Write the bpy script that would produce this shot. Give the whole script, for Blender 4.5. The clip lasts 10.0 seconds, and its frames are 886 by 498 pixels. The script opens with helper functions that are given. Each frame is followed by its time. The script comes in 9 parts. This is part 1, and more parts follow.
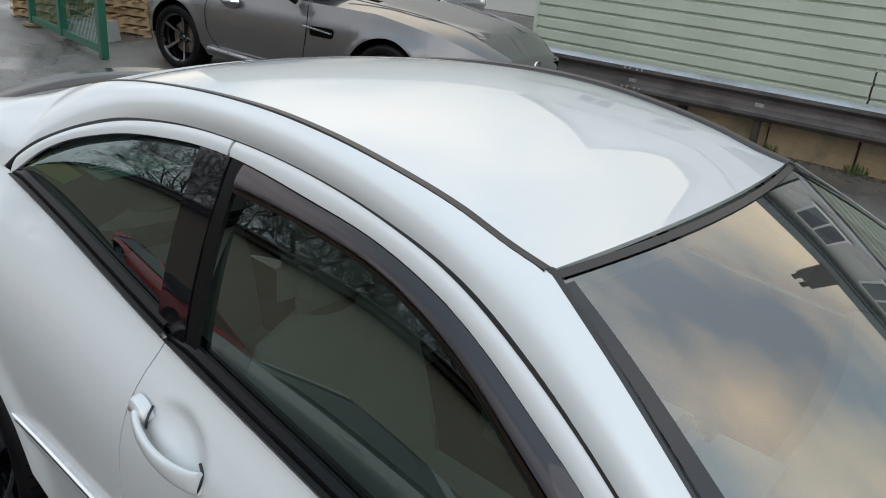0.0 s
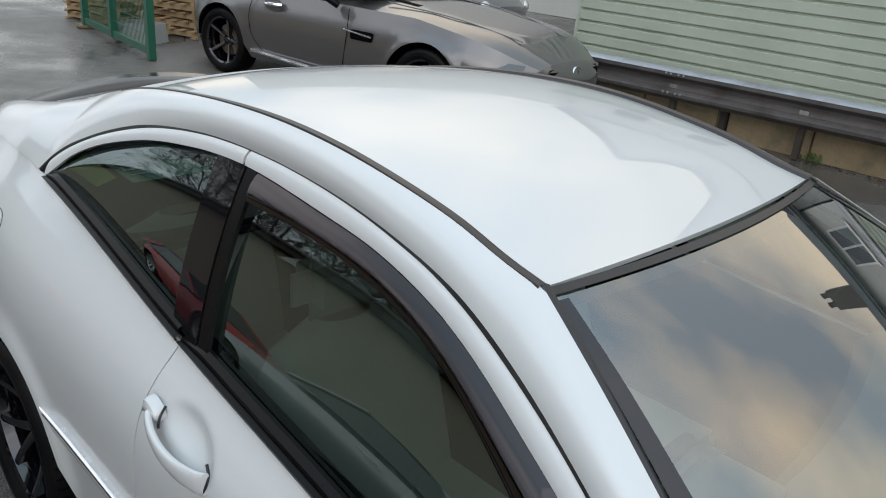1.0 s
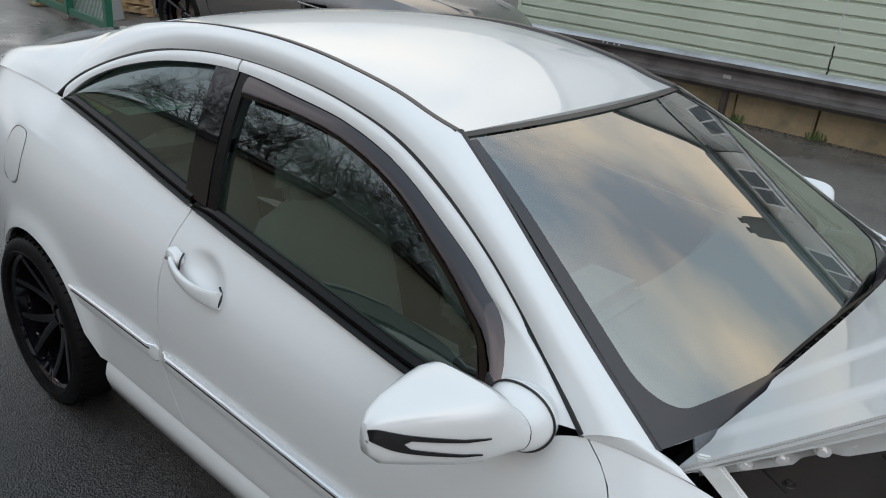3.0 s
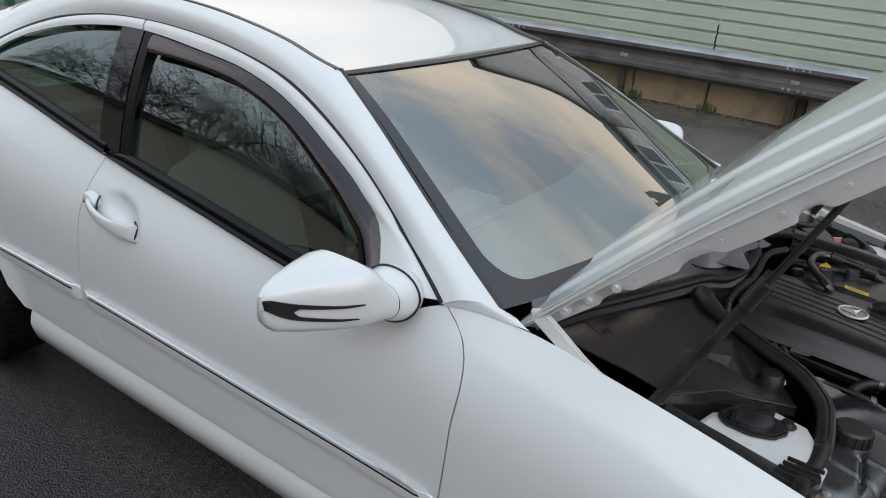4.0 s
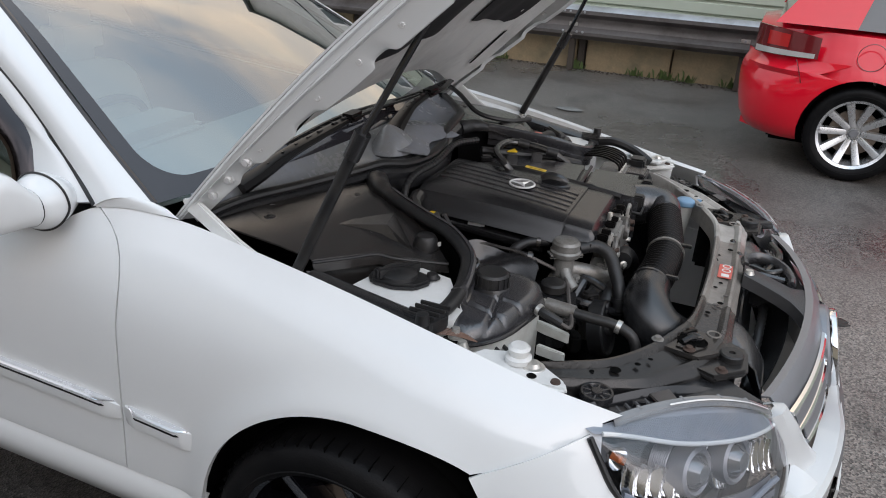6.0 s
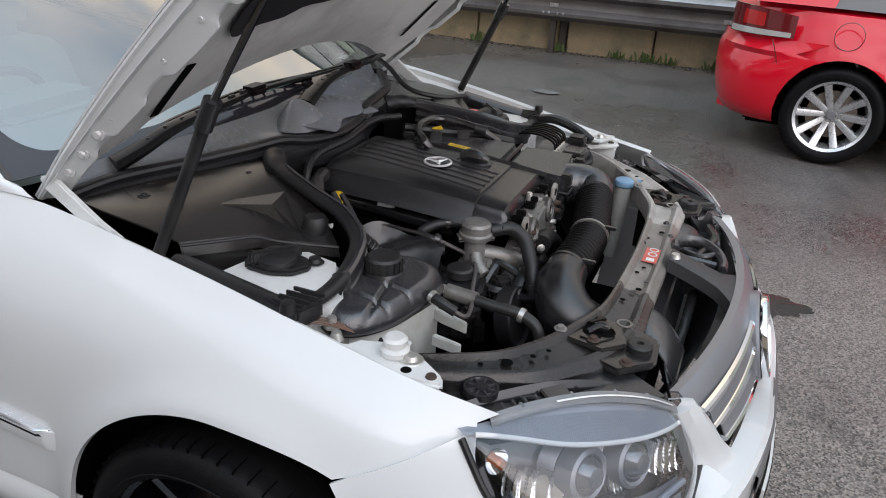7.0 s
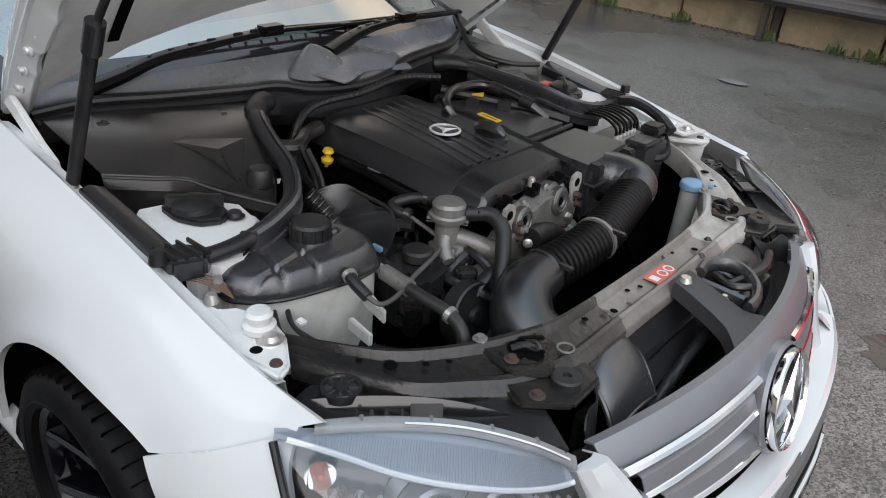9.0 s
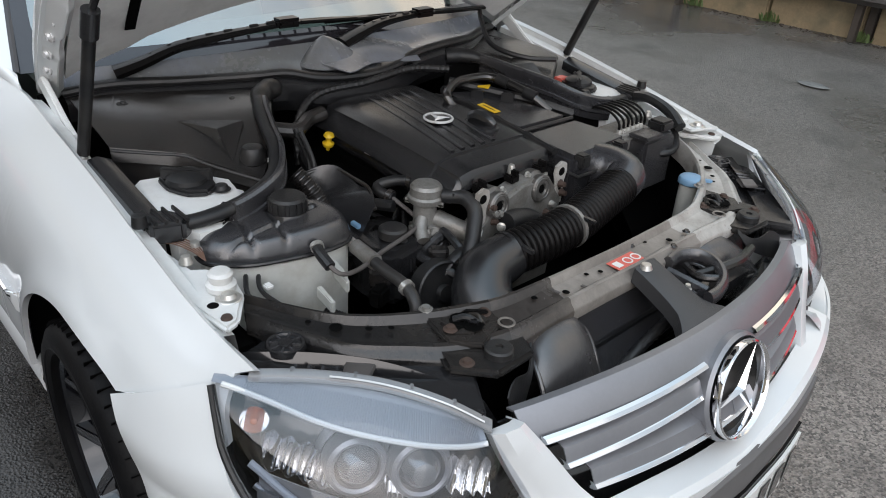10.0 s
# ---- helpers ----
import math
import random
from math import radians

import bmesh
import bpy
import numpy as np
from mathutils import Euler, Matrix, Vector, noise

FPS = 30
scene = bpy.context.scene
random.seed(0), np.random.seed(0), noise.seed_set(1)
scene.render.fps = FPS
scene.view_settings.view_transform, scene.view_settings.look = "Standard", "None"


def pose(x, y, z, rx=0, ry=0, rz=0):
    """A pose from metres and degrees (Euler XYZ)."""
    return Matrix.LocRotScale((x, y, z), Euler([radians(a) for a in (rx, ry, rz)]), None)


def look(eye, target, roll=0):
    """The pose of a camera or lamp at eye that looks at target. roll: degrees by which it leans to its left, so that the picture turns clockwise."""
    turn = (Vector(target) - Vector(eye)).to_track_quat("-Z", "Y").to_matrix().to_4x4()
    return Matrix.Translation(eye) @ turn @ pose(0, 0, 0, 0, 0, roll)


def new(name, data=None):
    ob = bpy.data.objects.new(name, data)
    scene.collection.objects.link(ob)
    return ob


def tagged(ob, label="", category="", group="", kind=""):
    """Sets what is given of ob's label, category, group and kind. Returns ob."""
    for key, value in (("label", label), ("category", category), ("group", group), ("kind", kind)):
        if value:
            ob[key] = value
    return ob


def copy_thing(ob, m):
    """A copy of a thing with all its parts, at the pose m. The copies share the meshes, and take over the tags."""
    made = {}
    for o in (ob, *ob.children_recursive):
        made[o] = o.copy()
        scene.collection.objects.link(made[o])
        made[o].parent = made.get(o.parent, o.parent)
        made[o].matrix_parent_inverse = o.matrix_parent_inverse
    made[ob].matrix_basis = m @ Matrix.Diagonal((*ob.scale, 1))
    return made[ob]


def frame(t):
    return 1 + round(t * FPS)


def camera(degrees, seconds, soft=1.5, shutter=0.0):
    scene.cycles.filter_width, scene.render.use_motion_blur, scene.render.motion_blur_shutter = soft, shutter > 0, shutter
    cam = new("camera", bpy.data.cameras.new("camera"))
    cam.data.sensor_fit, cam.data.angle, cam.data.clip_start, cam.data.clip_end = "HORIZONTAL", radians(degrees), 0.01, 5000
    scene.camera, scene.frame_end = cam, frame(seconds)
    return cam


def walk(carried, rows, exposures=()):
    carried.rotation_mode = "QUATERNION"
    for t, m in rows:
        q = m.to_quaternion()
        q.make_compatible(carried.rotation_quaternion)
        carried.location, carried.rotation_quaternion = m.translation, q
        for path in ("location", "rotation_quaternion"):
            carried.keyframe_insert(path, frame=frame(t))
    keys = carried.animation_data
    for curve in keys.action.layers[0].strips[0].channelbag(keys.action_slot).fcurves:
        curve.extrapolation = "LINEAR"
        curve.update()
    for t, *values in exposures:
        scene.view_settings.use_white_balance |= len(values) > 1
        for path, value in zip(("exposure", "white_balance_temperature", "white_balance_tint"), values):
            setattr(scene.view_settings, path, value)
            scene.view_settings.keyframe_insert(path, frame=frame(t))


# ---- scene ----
cam = camera(60.6, 10.0, soft=1.0)
PATH = [
    (0, (-0.631, -1.4, 1.783), (-1.807, 0.024, 1.016), 5.4),
    (0.5, (-0.614, -1.368, 1.805), (-1.848, 0.007, 1.038), 5.4),
    (1, (-0.579, -1.362, 1.812), (-1.835, -0.011, 1.04), 5.3),
    (1.5, (-0.548, -1.423, 1.811), (-1.801, -0.074, 1.03), 5.3),
    (2, (-0.492, -1.561, 1.787), (-1.725, -0.198, 0.999), 5.3),
    (2.5, (-0.347, -1.663, 1.777), (-1.543, -0.27, 0.984), 5.5),
    (3.8, (0.099, -1.913, 1.719), (-0.959, -0.416, 0.919), 5.1),
    (4, (0.141, -1.94, 1.711), (-0.872, -0.411, 0.914), 5.1),
    (4.5, (0.309, -1.929, 1.676), (-0.621, -0.349, 0.876), 4.7),
    (5, (0.464, -1.917, 1.642), (-0.371, -0.29, 0.833), 4.2),
    (5.5, (0.546, -1.904, 1.618), (-0.2, -0.238, 0.802), 3.5),
    (5.7, (0.554, -1.883, 1.605), (-0.151, -0.202, 0.782), 3.5),
    (6.8, (0.667, -1.682, 1.532), (0.029, 0.014, 0.685), 3.5),
    (7, (0.721, -1.646, 1.529), (0.066, 0.037, 0.669), 3.5),
    (7.5, (0.845, -1.565, 1.52), (0.122, 0.077, 0.636), 4.4),
    (8, (0.91, -1.449, 1.498), (0.081, 0.128, 0.589), 5.1),
    (8.5, (0.964, -1.331, 1.489), (0.01, 0.162, 0.561), 5.5),
    (9, (1.035, -1.244, 1.484), (-0.043, 0.144, 0.529), 5.2),
    (9.5, (1.153, -1.192, 1.499), (-0.022, 0.105, 0.53), 4.7),
    (10, (1.262, -1.153, 1.503), (0.011, 0.071, 0.533), 3.9),
]
walk(cam, [(t, look(eye, target, roll)) for t, eye, target, roll in PATH], [(0.0, 0.14, 6520, 12.5), (4.5, 0.14, 6520, 14.5), (5.5, 0.27, 6610, 16.5), (7.0, 0.44, 6660, 18.0), (10.0, 0.50, 6640, 15.0)])

# ---- world, sun ----
world = bpy.data.worlds.new("sky")
scene.world = world
world.use_nodes = True
wn, wl = world.node_tree.nodes, world.node_tree.links
wn.clear()
SUN_EL, SUN_AZ = 36.0, 140.0
w_out = wn.new("ShaderNodeOutputWorld")
w_bg = wn.new("ShaderNodeBackground")
w_bg.inputs["Strength"].default_value = 0.078
w_sky = wn.new("ShaderNodeTexSky")
w_sky.sky_type, w_sky.sun_disc = "NISHITA", False
w_sky.sun_elevation, w_sky.sun_rotation = radians(SUN_EL), radians(SUN_AZ)
w_sky.air_density, w_sky.dust_density, w_sky.ozone_density = 1.2, 2.0, 1.5
w_tc = wn.new("ShaderNodeTexCoord")
w_map = wn.new("ShaderNodeMapping")
w_map.inputs["Scale"].default_value = (1.0, 1.6, 2.2)
w_no = wn.new("ShaderNodeTexNoise")
w_no.inputs["Scale"].default_value, w_no.inputs["Detail"].default_value, w_no.inputs["Roughness"].default_value = 2.1, 6.0, 0.5
w_ra = wn.new("ShaderNodeValToRGB")
w_ra.color_ramp.elements[0].position, w_ra.color_ramp.elements[0].color = 0.35, (0.0, 0.0, 0.0, 1)
w_ra.color_ramp.elements[1].position, w_ra.color_ramp.elements[1].color = 0.67, (1.0, 1.0, 1.0, 1)
w_cl = wn.new("ShaderNodeMix")
w_cl.data_type = "RGBA"
w_cl.inputs["A"].default_value = (5.7, 6.7, 7.3, 1)
w_mx = wn.new("ShaderNodeMix")
w_mx.data_type = "RGBA"
w_mx.inputs["Factor"].default_value = 0.82
wl.new(w_tc.outputs["Generated"], w_map.inputs["Vector"])
wl.new(w_map.outputs["Vector"], w_no.inputs["Vector"])
wl.new(w_no.outputs["Fac"], w_ra.inputs["Fac"])
wl.new(w_ra.outputs["Color"], w_cl.inputs["Factor"])
wl.new(w_sky.outputs["Color"], w_mx.inputs["A"])
# the lit cloud turns warm on the far side of the yard; higher up the cloud thins to pale blue
w_sep = wn.new("ShaderNodeSeparateXYZ")
w_warm, w_high = wn.new("ShaderNodeMapRange"), wn.new("ShaderNodeMapRange")
w_wm, w_hm, w_hf = (wn.new("ShaderNode" + k) for k in ("Mix", "Mix", "Math"))
w_wm.data_type = w_hm.data_type = "RGBA"
w_warm.inputs["From Min"].default_value, w_warm.inputs["From Max"].default_value = 0.15, 0.72
w_high.inputs["From Min"].default_value, w_high.inputs["From Max"].default_value = 0.66, 0.86
w_wm.inputs["A"].default_value = (12.4, 12.9, 13.2, 1)
w_wm.inputs["B"].default_value = (17.0, 14.4, 10.4, 1)
w_hm.inputs["B"].default_value = (5.6, 8.0, 9.6, 1)
w_hf.operation = "MULTIPLY"
w_hf.inputs[1].default_value = 0.75
wl.new(w_tc.outputs["Generated"], w_sep.inputs["Vector"])
wl.new(w_sep.outputs["Y"], w_warm.inputs["Value"])
wl.new(w_sep.outputs["Z"], w_high.inputs["Value"])
wl.new(w_warm.outputs["Result"], w_wm.inputs["Factor"])
wl.new(w_wm.outputs["Result"], w_cl.inputs["B"])
wl.new(w_high.outputs["Result"], w_hf.inputs[0])
wl.new(w_hf.outputs["Value"], w_hm.inputs["Factor"])
wl.new(w_cl.outputs["Result"], w_hm.inputs["A"])
wl.new(w_hm.outputs["Result"], w_mx.inputs["B"])
# an overcast sky is brighter overhead than at the horizon
w_gr = wn.new("ShaderNodeMapRange")
w_gr.inputs["From Min"].default_value, w_gr.inputs["From Max"].default_value = 0.0, 1.0
w_gr.inputs["To Min"].default_value, w_gr.inputs["To Max"].default_value = 0.62, 1.50
# the cloud glows around the hidden sun
w_dot, w_pos, w_pow, w_add = (wn.new("ShaderNode" + k) for k in ("VectorMath", "Math", "Math", "Math"))
w_dot.operation, w_pos.operation, w_pow.operation, w_add.operation = "DOT_PRODUCT", "MAXIMUM", "POWER", "MULTIPLY_ADD"
w_dot.inputs[1].default_value = (math.sin(radians(SUN_AZ)) * math.cos(radians(SUN_EL)), math.cos(radians(SUN_AZ)) * math.cos(radians(SUN_EL)), math.sin(radians(SUN_EL)))
w_pos.inputs[1].default_value, w_pow.inputs[1].default_value, w_add.inputs[1].default_value = 0.0, 2.0, 1.1
wl.new(w_tc.outputs["Generated"], w_dot.inputs[0])
wl.new(w_dot.outputs["Value"], w_pos.inputs[0])
wl.new(w_pos.outputs["Value"], w_pow.inputs[0])
wl.new(w_pow.outputs["Value"], w_add.inputs[0])
# and brighter again behind the parked car than ahead of it
w_back, w_sum = wn.new("ShaderNodeMapRange"), wn.new("ShaderNodeMath")
w_back.inputs["From Min"].default_value, w_back.inputs["From Max"].default_value = 0.10, -0.80
w_back.inputs["To Min"].default_value, w_back.inputs["To Max"].default_value = 0.0, 0.45
w_sum.operation = "ADD"
wl.new(w_sep.outputs["X"], w_back.inputs["Value"])
wl.new(w_gr.outputs["Result"], w_sum.inputs[0])
wl.new(w_back.outputs["Result"], w_sum.inputs[1])
wl.new(w_sum.outputs["Value"], w_add.inputs[2])
w_mu = wn.new("ShaderNodeVectorMath")
w_mu.operation = "SCALE"
wl.new(w_sep.outputs["Z"], w_gr.inputs["Value"])
wl.new(w_mx.outputs["Result"], w_mu.inputs[0])
wl.new(w_add.outputs["Value"], w_mu.inputs["Scale"])
wl.new(w_mu.outputs["Vector"], w_bg.inputs["Color"])
wl.new(w_bg.outputs["Background"], w_out.inputs["Surface"])
sun = new("sun", bpy.data.lights.new("sun", "SUN"))
sun.data.energy, sun.data.angle, sun.data.color = 0.5, radians(70), (1.0, 0.97, 0.95)
_az, _el = radians(SUN_AZ), radians(SUN_EL)
sun.matrix_world = look((20 * math.sin(_az) * math.cos(_el), 20 * math.cos(_az) * math.cos(_el), 20 * math.sin(_el)), (0, 0, 0))


# ---- materials ----
def material(name, color, rough=0.5, metal=0.0, coat=0.0, vary=0.12, scale=18.0, bump=0.0, bscale=200.0, spec=0.5,
             dirt=None, dirt_amount=0.4, dirt_scale=6.0, rvary=0.1, specks=None):
    """A principled surface with colour and gloss varied at two scales, optional dirt patches and fine relief."""
    m = bpy.data.materials.new(name)
    m.use_nodes = True
    n, l = m.node_tree.nodes, m.node_tree.links
    p = n["Principled BSDF"]
    p.inputs["Metallic"].default_value, p.inputs["Roughness"].default_value = metal, rough
    p.inputs["Specular IOR Level"].default_value = spec
    p.inputs["Coat Weight"].default_value, p.inputs["Coat Roughness"].default_value = coat, 0.02
    tc = n.new("ShaderNodeTexCoord")
    big, fine = n.new("ShaderNodeTexNoise"), n.new("ShaderNodeTexNoise")
    big.inputs["Scale"].default_value, big.inputs["Detail"].default_value = scale, 4
    fine.inputs["Scale"].default_value, fine.inputs["Detail"].default_value = scale * 9, 3
    add = n.new("ShaderNodeMath")
    add.operation = "MULTIPLY_ADD"
    add.inputs[1].default_value, add.inputs[2].default_value = 0.4, 0.0
    both = n.new("ShaderNodeMath")
    both.operation = "MULTIPLY_ADD"
    both.inputs[1].default_value = 0.6
    l.new(tc.outputs["Object"], big.inputs["Vector"])
    l.new(tc.outputs["Object"], fine.inputs["Vector"])
    l.new(fine.outputs["Fac"], add.inputs[0])
    l.new(big.outputs["Fac"], both.inputs[0])
    l.new(add.outputs["Value"], both.inputs[2])
    mix = n.new("ShaderNodeMix")
    mix.data_type = "RGBA"
    mix.inputs["A"].default_value = (*[max(0.0, c * (1 - vary * 1.6)) for c in color], 1)
    mix.inputs["B"].default_value = (*[min(1.0, c * (1 + vary * 1.6)) for c in color], 1)
    l.new(both.outputs["Value"], mix.inputs["Factor"])
    out = mix.outputs["Result"]
    if dirt:
        dn, dr, dm = n.new("ShaderNodeTexNoise"), n.new("ShaderNodeValToRGB"), n.new("ShaderNodeMix")
        dn.inputs["Scale"].default_value, dn.inputs["Detail"].default_value, dn.inputs["Roughness"].default_value = dirt_scale, 8, 0.65
        dr.color_ramp.elements[0].position, dr.color_ramp.elements[1].position = 0.46, 0.72
        dr.color_ramp.elements[1].color = (dirt_amount, dirt_amount, dirt_amount, 1)
        dm.data_type = "RGBA"
        dm.inputs["B"].default_value = (*dirt, 1)
        l.new(tc.outputs["Object"], dn.inputs["Vector"])
        l.new(dn.outputs["Fac"], dr.inputs["Fac"])
        l.new(dr.outputs["Color"], dm.inputs["Factor"])
        l.new(out, dm.inputs["A"])
        out = dm.outputs["Result"]
    if specks:
        sv, sr, sm = n.new("ShaderNodeTexNoise"), n.new("ShaderNodeValToRGB"), n.new("ShaderNodeMix")
        sv.inputs["Scale"].default_value, sv.inputs["Detail"].default_value = 230.0, 2
        sr.color_ramp.elements[0].position, sr.color_ramp.elements[1].position = 0.66, 0.70
        sm.data_type = "RGBA"
        sm.inputs["B"].default_value = (*specks, 1)
        l.new(tc.outputs["Object"], sv.inputs["Vector"])
        l.new(sv.outputs["Fac"], sr.inputs["Fac"])
        l.new(sr.outputs["Color"], sm.inputs["Factor"])
        l.new(out, sm.inputs["A"])
        out = sm.outputs["Result"]
    l.new(out, p.inputs["Base Color"])
    if rvary:
        rm = n.new("ShaderNodeMapRange")
        rm.inputs["To Min"].default_value, rm.inputs["To Max"].default_value = max(0.0, rough - rvary), min(1.0, rough + rvary)
        l.new(both.outputs["Value"], rm.inputs["Value"])
        l.new(rm.outputs["Result"], p.inputs["Roughness"])
    if bump:
        bn, bb = n.new("ShaderNodeTexNoise"), n.new("ShaderNodeBump")
        bn.inputs["Scale"].default_value, bn.inputs["Detail"].default_value = bscale, 3
        bb.inputs["Strength"].default_value, bb.inputs["Distance"].default_value = bump, 0.004
        l.new(tc.outputs["Object"], bn.inputs["Vector"])
        l.new(bn.outputs["Fac"], bb.inputs["Height"])
        l.new(bb.outputs["Normal"], p.inputs["Normal"])
    return m


def glass(name, tint, rough=0.0, clear=0.6, base=0.08, gloss=(1.0, 1.0, 1.0)):
    """Thin pane: tinted see-through with a mirror reflection that grows at glancing angles."""
    m = bpy.data.materials.new(name)
    m.use_nodes = True
    n, l = m.node_tree.nodes, m.node_tree.links
    n.clear()
    out, mix, tr, gl, lw = (n.new("ShaderNode" + k) for k in ("OutputMaterial", "MixShader", "BsdfTransparent", "BsdfGlossy", "LayerWeight"))
    tr.inputs["Color"].default_value = (*[t * clear for t in tint], 1)
    gl.inputs["Roughness"].default_value, gl.inputs["Color"].default_value = rough, (*gloss, 1)
    lw.inputs["Blend"].default_value = 0.5
    five, part_ = n.new("ShaderNodeMath"), n.new("ShaderNodeMath")
    five.operation, part_.operation = "POWER", "MULTIPLY_ADD"
    five.inputs[1].default_value = 4.0
    part_.inputs[1].default_value, part_.inputs[2].default_value = 1.0 - base, base
    l.new(lw.outputs["Facing"], five.inputs[0])
    l.new(five.outputs["Value"], part_.inputs[0])
    l.new(part_.outputs["Value"], mix.inputs["Fac"])
    l.new(tr.outputs["BSDF"], mix.inputs[1])
    l.new(gl.outputs["BSDF"], mix.inputs[2])
    l.new(mix.outputs["Shader"], out.inputs["Surface"])
    return m


def asphalt():
    """Damp asphalt: stone grain, paler worn patches, and wet areas that turn dark and shiny."""
    m = bpy.data.materials.new("damp_asphalt")
    m.use_nodes = True
    n, l = m.node_tree.nodes, m.node_tree.links
    p = n["Principled BSDF"]
    tc = n.new("ShaderNodeTexCoord")

    def noise_of(scale, detail=4, rough=0.5):
        t = n.new("ShaderNodeTexNoise")
        t.inputs["Scale"].default_value, t.inputs["Detail"].default_value, t.inputs["Roughness"].default_value = scale, detail, rough
        l.new(tc.outputs["Object"], t.inputs["Vector"])
        return t.outputs["Fac"]

    def ramp(fac, a, b, ca, cb):
        r = n.new("ShaderNodeValToRGB")
        r.color_ramp.elements[0].position, r.color_ramp.elements[1].position = a, b
        r.color_ramp.elements[0].color, r.color_ramp.elements[1].color = (*ca, 1), (*cb, 1)
        l.new(fac, r.inputs["Fac"])
        return r.outputs["Color"]

    def mix(fac, a, b, kind="MIX"):
        x = n.new("ShaderNodeMix")
        x.data_type, x.blend_type = "RGBA", kind
        for sock, v in ((x.inputs["Factor"], fac), (x.inputs["A"], a), (x.inputs["B"], b)):
            if isinstance(v, tuple):
                sock.default_value = (*v, 1)
            elif isinstance(v, float):
                sock.default_value = v
            else:
                l.new(v, sock)
        return x.outputs["Result"]

    vor = n.new("ShaderNodeTexVoronoi")
    vor.inputs["Scale"].default_value = 150.0
    l.new(tc.outputs["Object"], vor.inputs["Vector"])
    grain = ramp(vor.outputs["Color"], 0.15, 0.95, (0.018, 0.018, 0.018), (0.165, 0.158, 0.150))
    worn = ramp(noise_of(0.55, 6, 0.6), 0.40, 0.66, (0.0, 0.0, 0.0), (1.0, 1.0, 1.0))
    col = mix(worn, grain, mix(0.35, grain, (0.10, 0.097, 0.09)))
    # the colour is paler and browner on the far side and ahead, much darker on the near side
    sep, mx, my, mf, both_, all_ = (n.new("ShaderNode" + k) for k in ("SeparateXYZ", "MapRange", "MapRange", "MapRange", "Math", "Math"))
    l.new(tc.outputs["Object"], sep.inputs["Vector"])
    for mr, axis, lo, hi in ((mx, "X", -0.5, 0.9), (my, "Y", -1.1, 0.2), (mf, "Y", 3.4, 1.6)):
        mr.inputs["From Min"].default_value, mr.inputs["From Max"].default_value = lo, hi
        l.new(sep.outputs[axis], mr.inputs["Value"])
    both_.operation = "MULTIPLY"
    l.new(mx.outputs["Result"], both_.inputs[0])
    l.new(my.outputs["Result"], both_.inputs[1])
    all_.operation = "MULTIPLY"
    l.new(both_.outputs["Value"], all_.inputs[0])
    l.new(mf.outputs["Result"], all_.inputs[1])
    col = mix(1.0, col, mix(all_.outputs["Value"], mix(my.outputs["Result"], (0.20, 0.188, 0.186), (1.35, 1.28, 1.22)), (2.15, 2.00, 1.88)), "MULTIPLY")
    wet = ramp(noise_of(0.42, 7, 0.55), 0.46, 0.60, (0.0, 0.0, 0.0), (1.0, 1.0, 1.0))
    col = mix(wet, col, mix(1.0, col, (0.62, 0.62, 0.63), "MULTIPLY"))
    stain = ramp(noise_of(1.9, 6, 0.62), 0.53, 0.72, (0.0, 0.0, 0.0), (0.55, 0.55, 0.55))
    col = mix(stain, col, (0.020, 0.019, 0.018))
    l.new(col, p.inputs["Base Color"])
    ro = ramp(wet, 0.0, 1.0, (0.46, 0.46, 0.46), (0.15, 0.15, 0.15))
    l.new(ro, p.inputs["Roughness"])
    b = n.new("ShaderNodeBump")
    b.inputs["Distance"].default_value = 0.004
    st = ramp(wet, 0.0, 1.0, (0.95, 0.95, 0.95), (0.16, 0.16, 0.16))
    l.new(st, b.inputs["Strength"])
    l.new(vor.outputs["Distance"], b.inputs["Height"])
    l.new(b.outputs["Normal"], p.inputs["Normal"])
    return m


PAINT = material("white_car_paint", (0.63, 0.642, 0.642), 0.30, coat=1.0, vary=0.012, scale=3, rvary=0.03)
PAINT_IN = material("white_bay_paint", (0.68, 0.69, 0.68), 0.36, coat=0.4, vary=0.05, scale=14, dirt=(0.34, 0.30, 0.26), dirt_amount=0.35, dirt_scale=10)
GREY_PAINT = material("dusty_white_underside", (0.74, 0.74, 0.72), 0.45, vary=0.08, scale=8, dirt=(0.30, 0.29, 0.27), dirt_amount=0.5)
TRIM = material("black_trim", (0.006, 0.0055, 0.0055), 0.30, spec=0.14, vary=0.2, scale=20)
STRIP = material("weathered_trim_strip", (0.034, 0.031, 0.032), 0.34, spec=0.4, vary=0.15, scale=14)
BORDER = material("printed_glass_border", (0.030, 0.028, 0.032), 0.10, spec=0.6, vary=0.08, scale=6, rvary=0.03)
BROWN_TRIM = material("smoked_plastic", (0.010, 0.008, 0.008), 0.10, spec=0.24, vary=0.15, scale=10, rvary=0.05)
GLOSSBLACK = material("gloss_black", (0.010, 0.010, 0.011), 0.12, coat=0.5, vary=0.2, rvary=0.04)
PILLAR_BLACK = material("gloss_pillar_black", (0.006, 0.006, 0.007), 0.03, vary=0.1, rvary=0.0)
RUBBER = material("rubber", (0.011, 0.0112, 0.012), 0.42, spec=0.45, vary=0.3, scale=30, bump=0.2, bscale=300, dirt=(0.055, 0.05, 0.045), dirt_amount=0.5, dirt_scale=11)
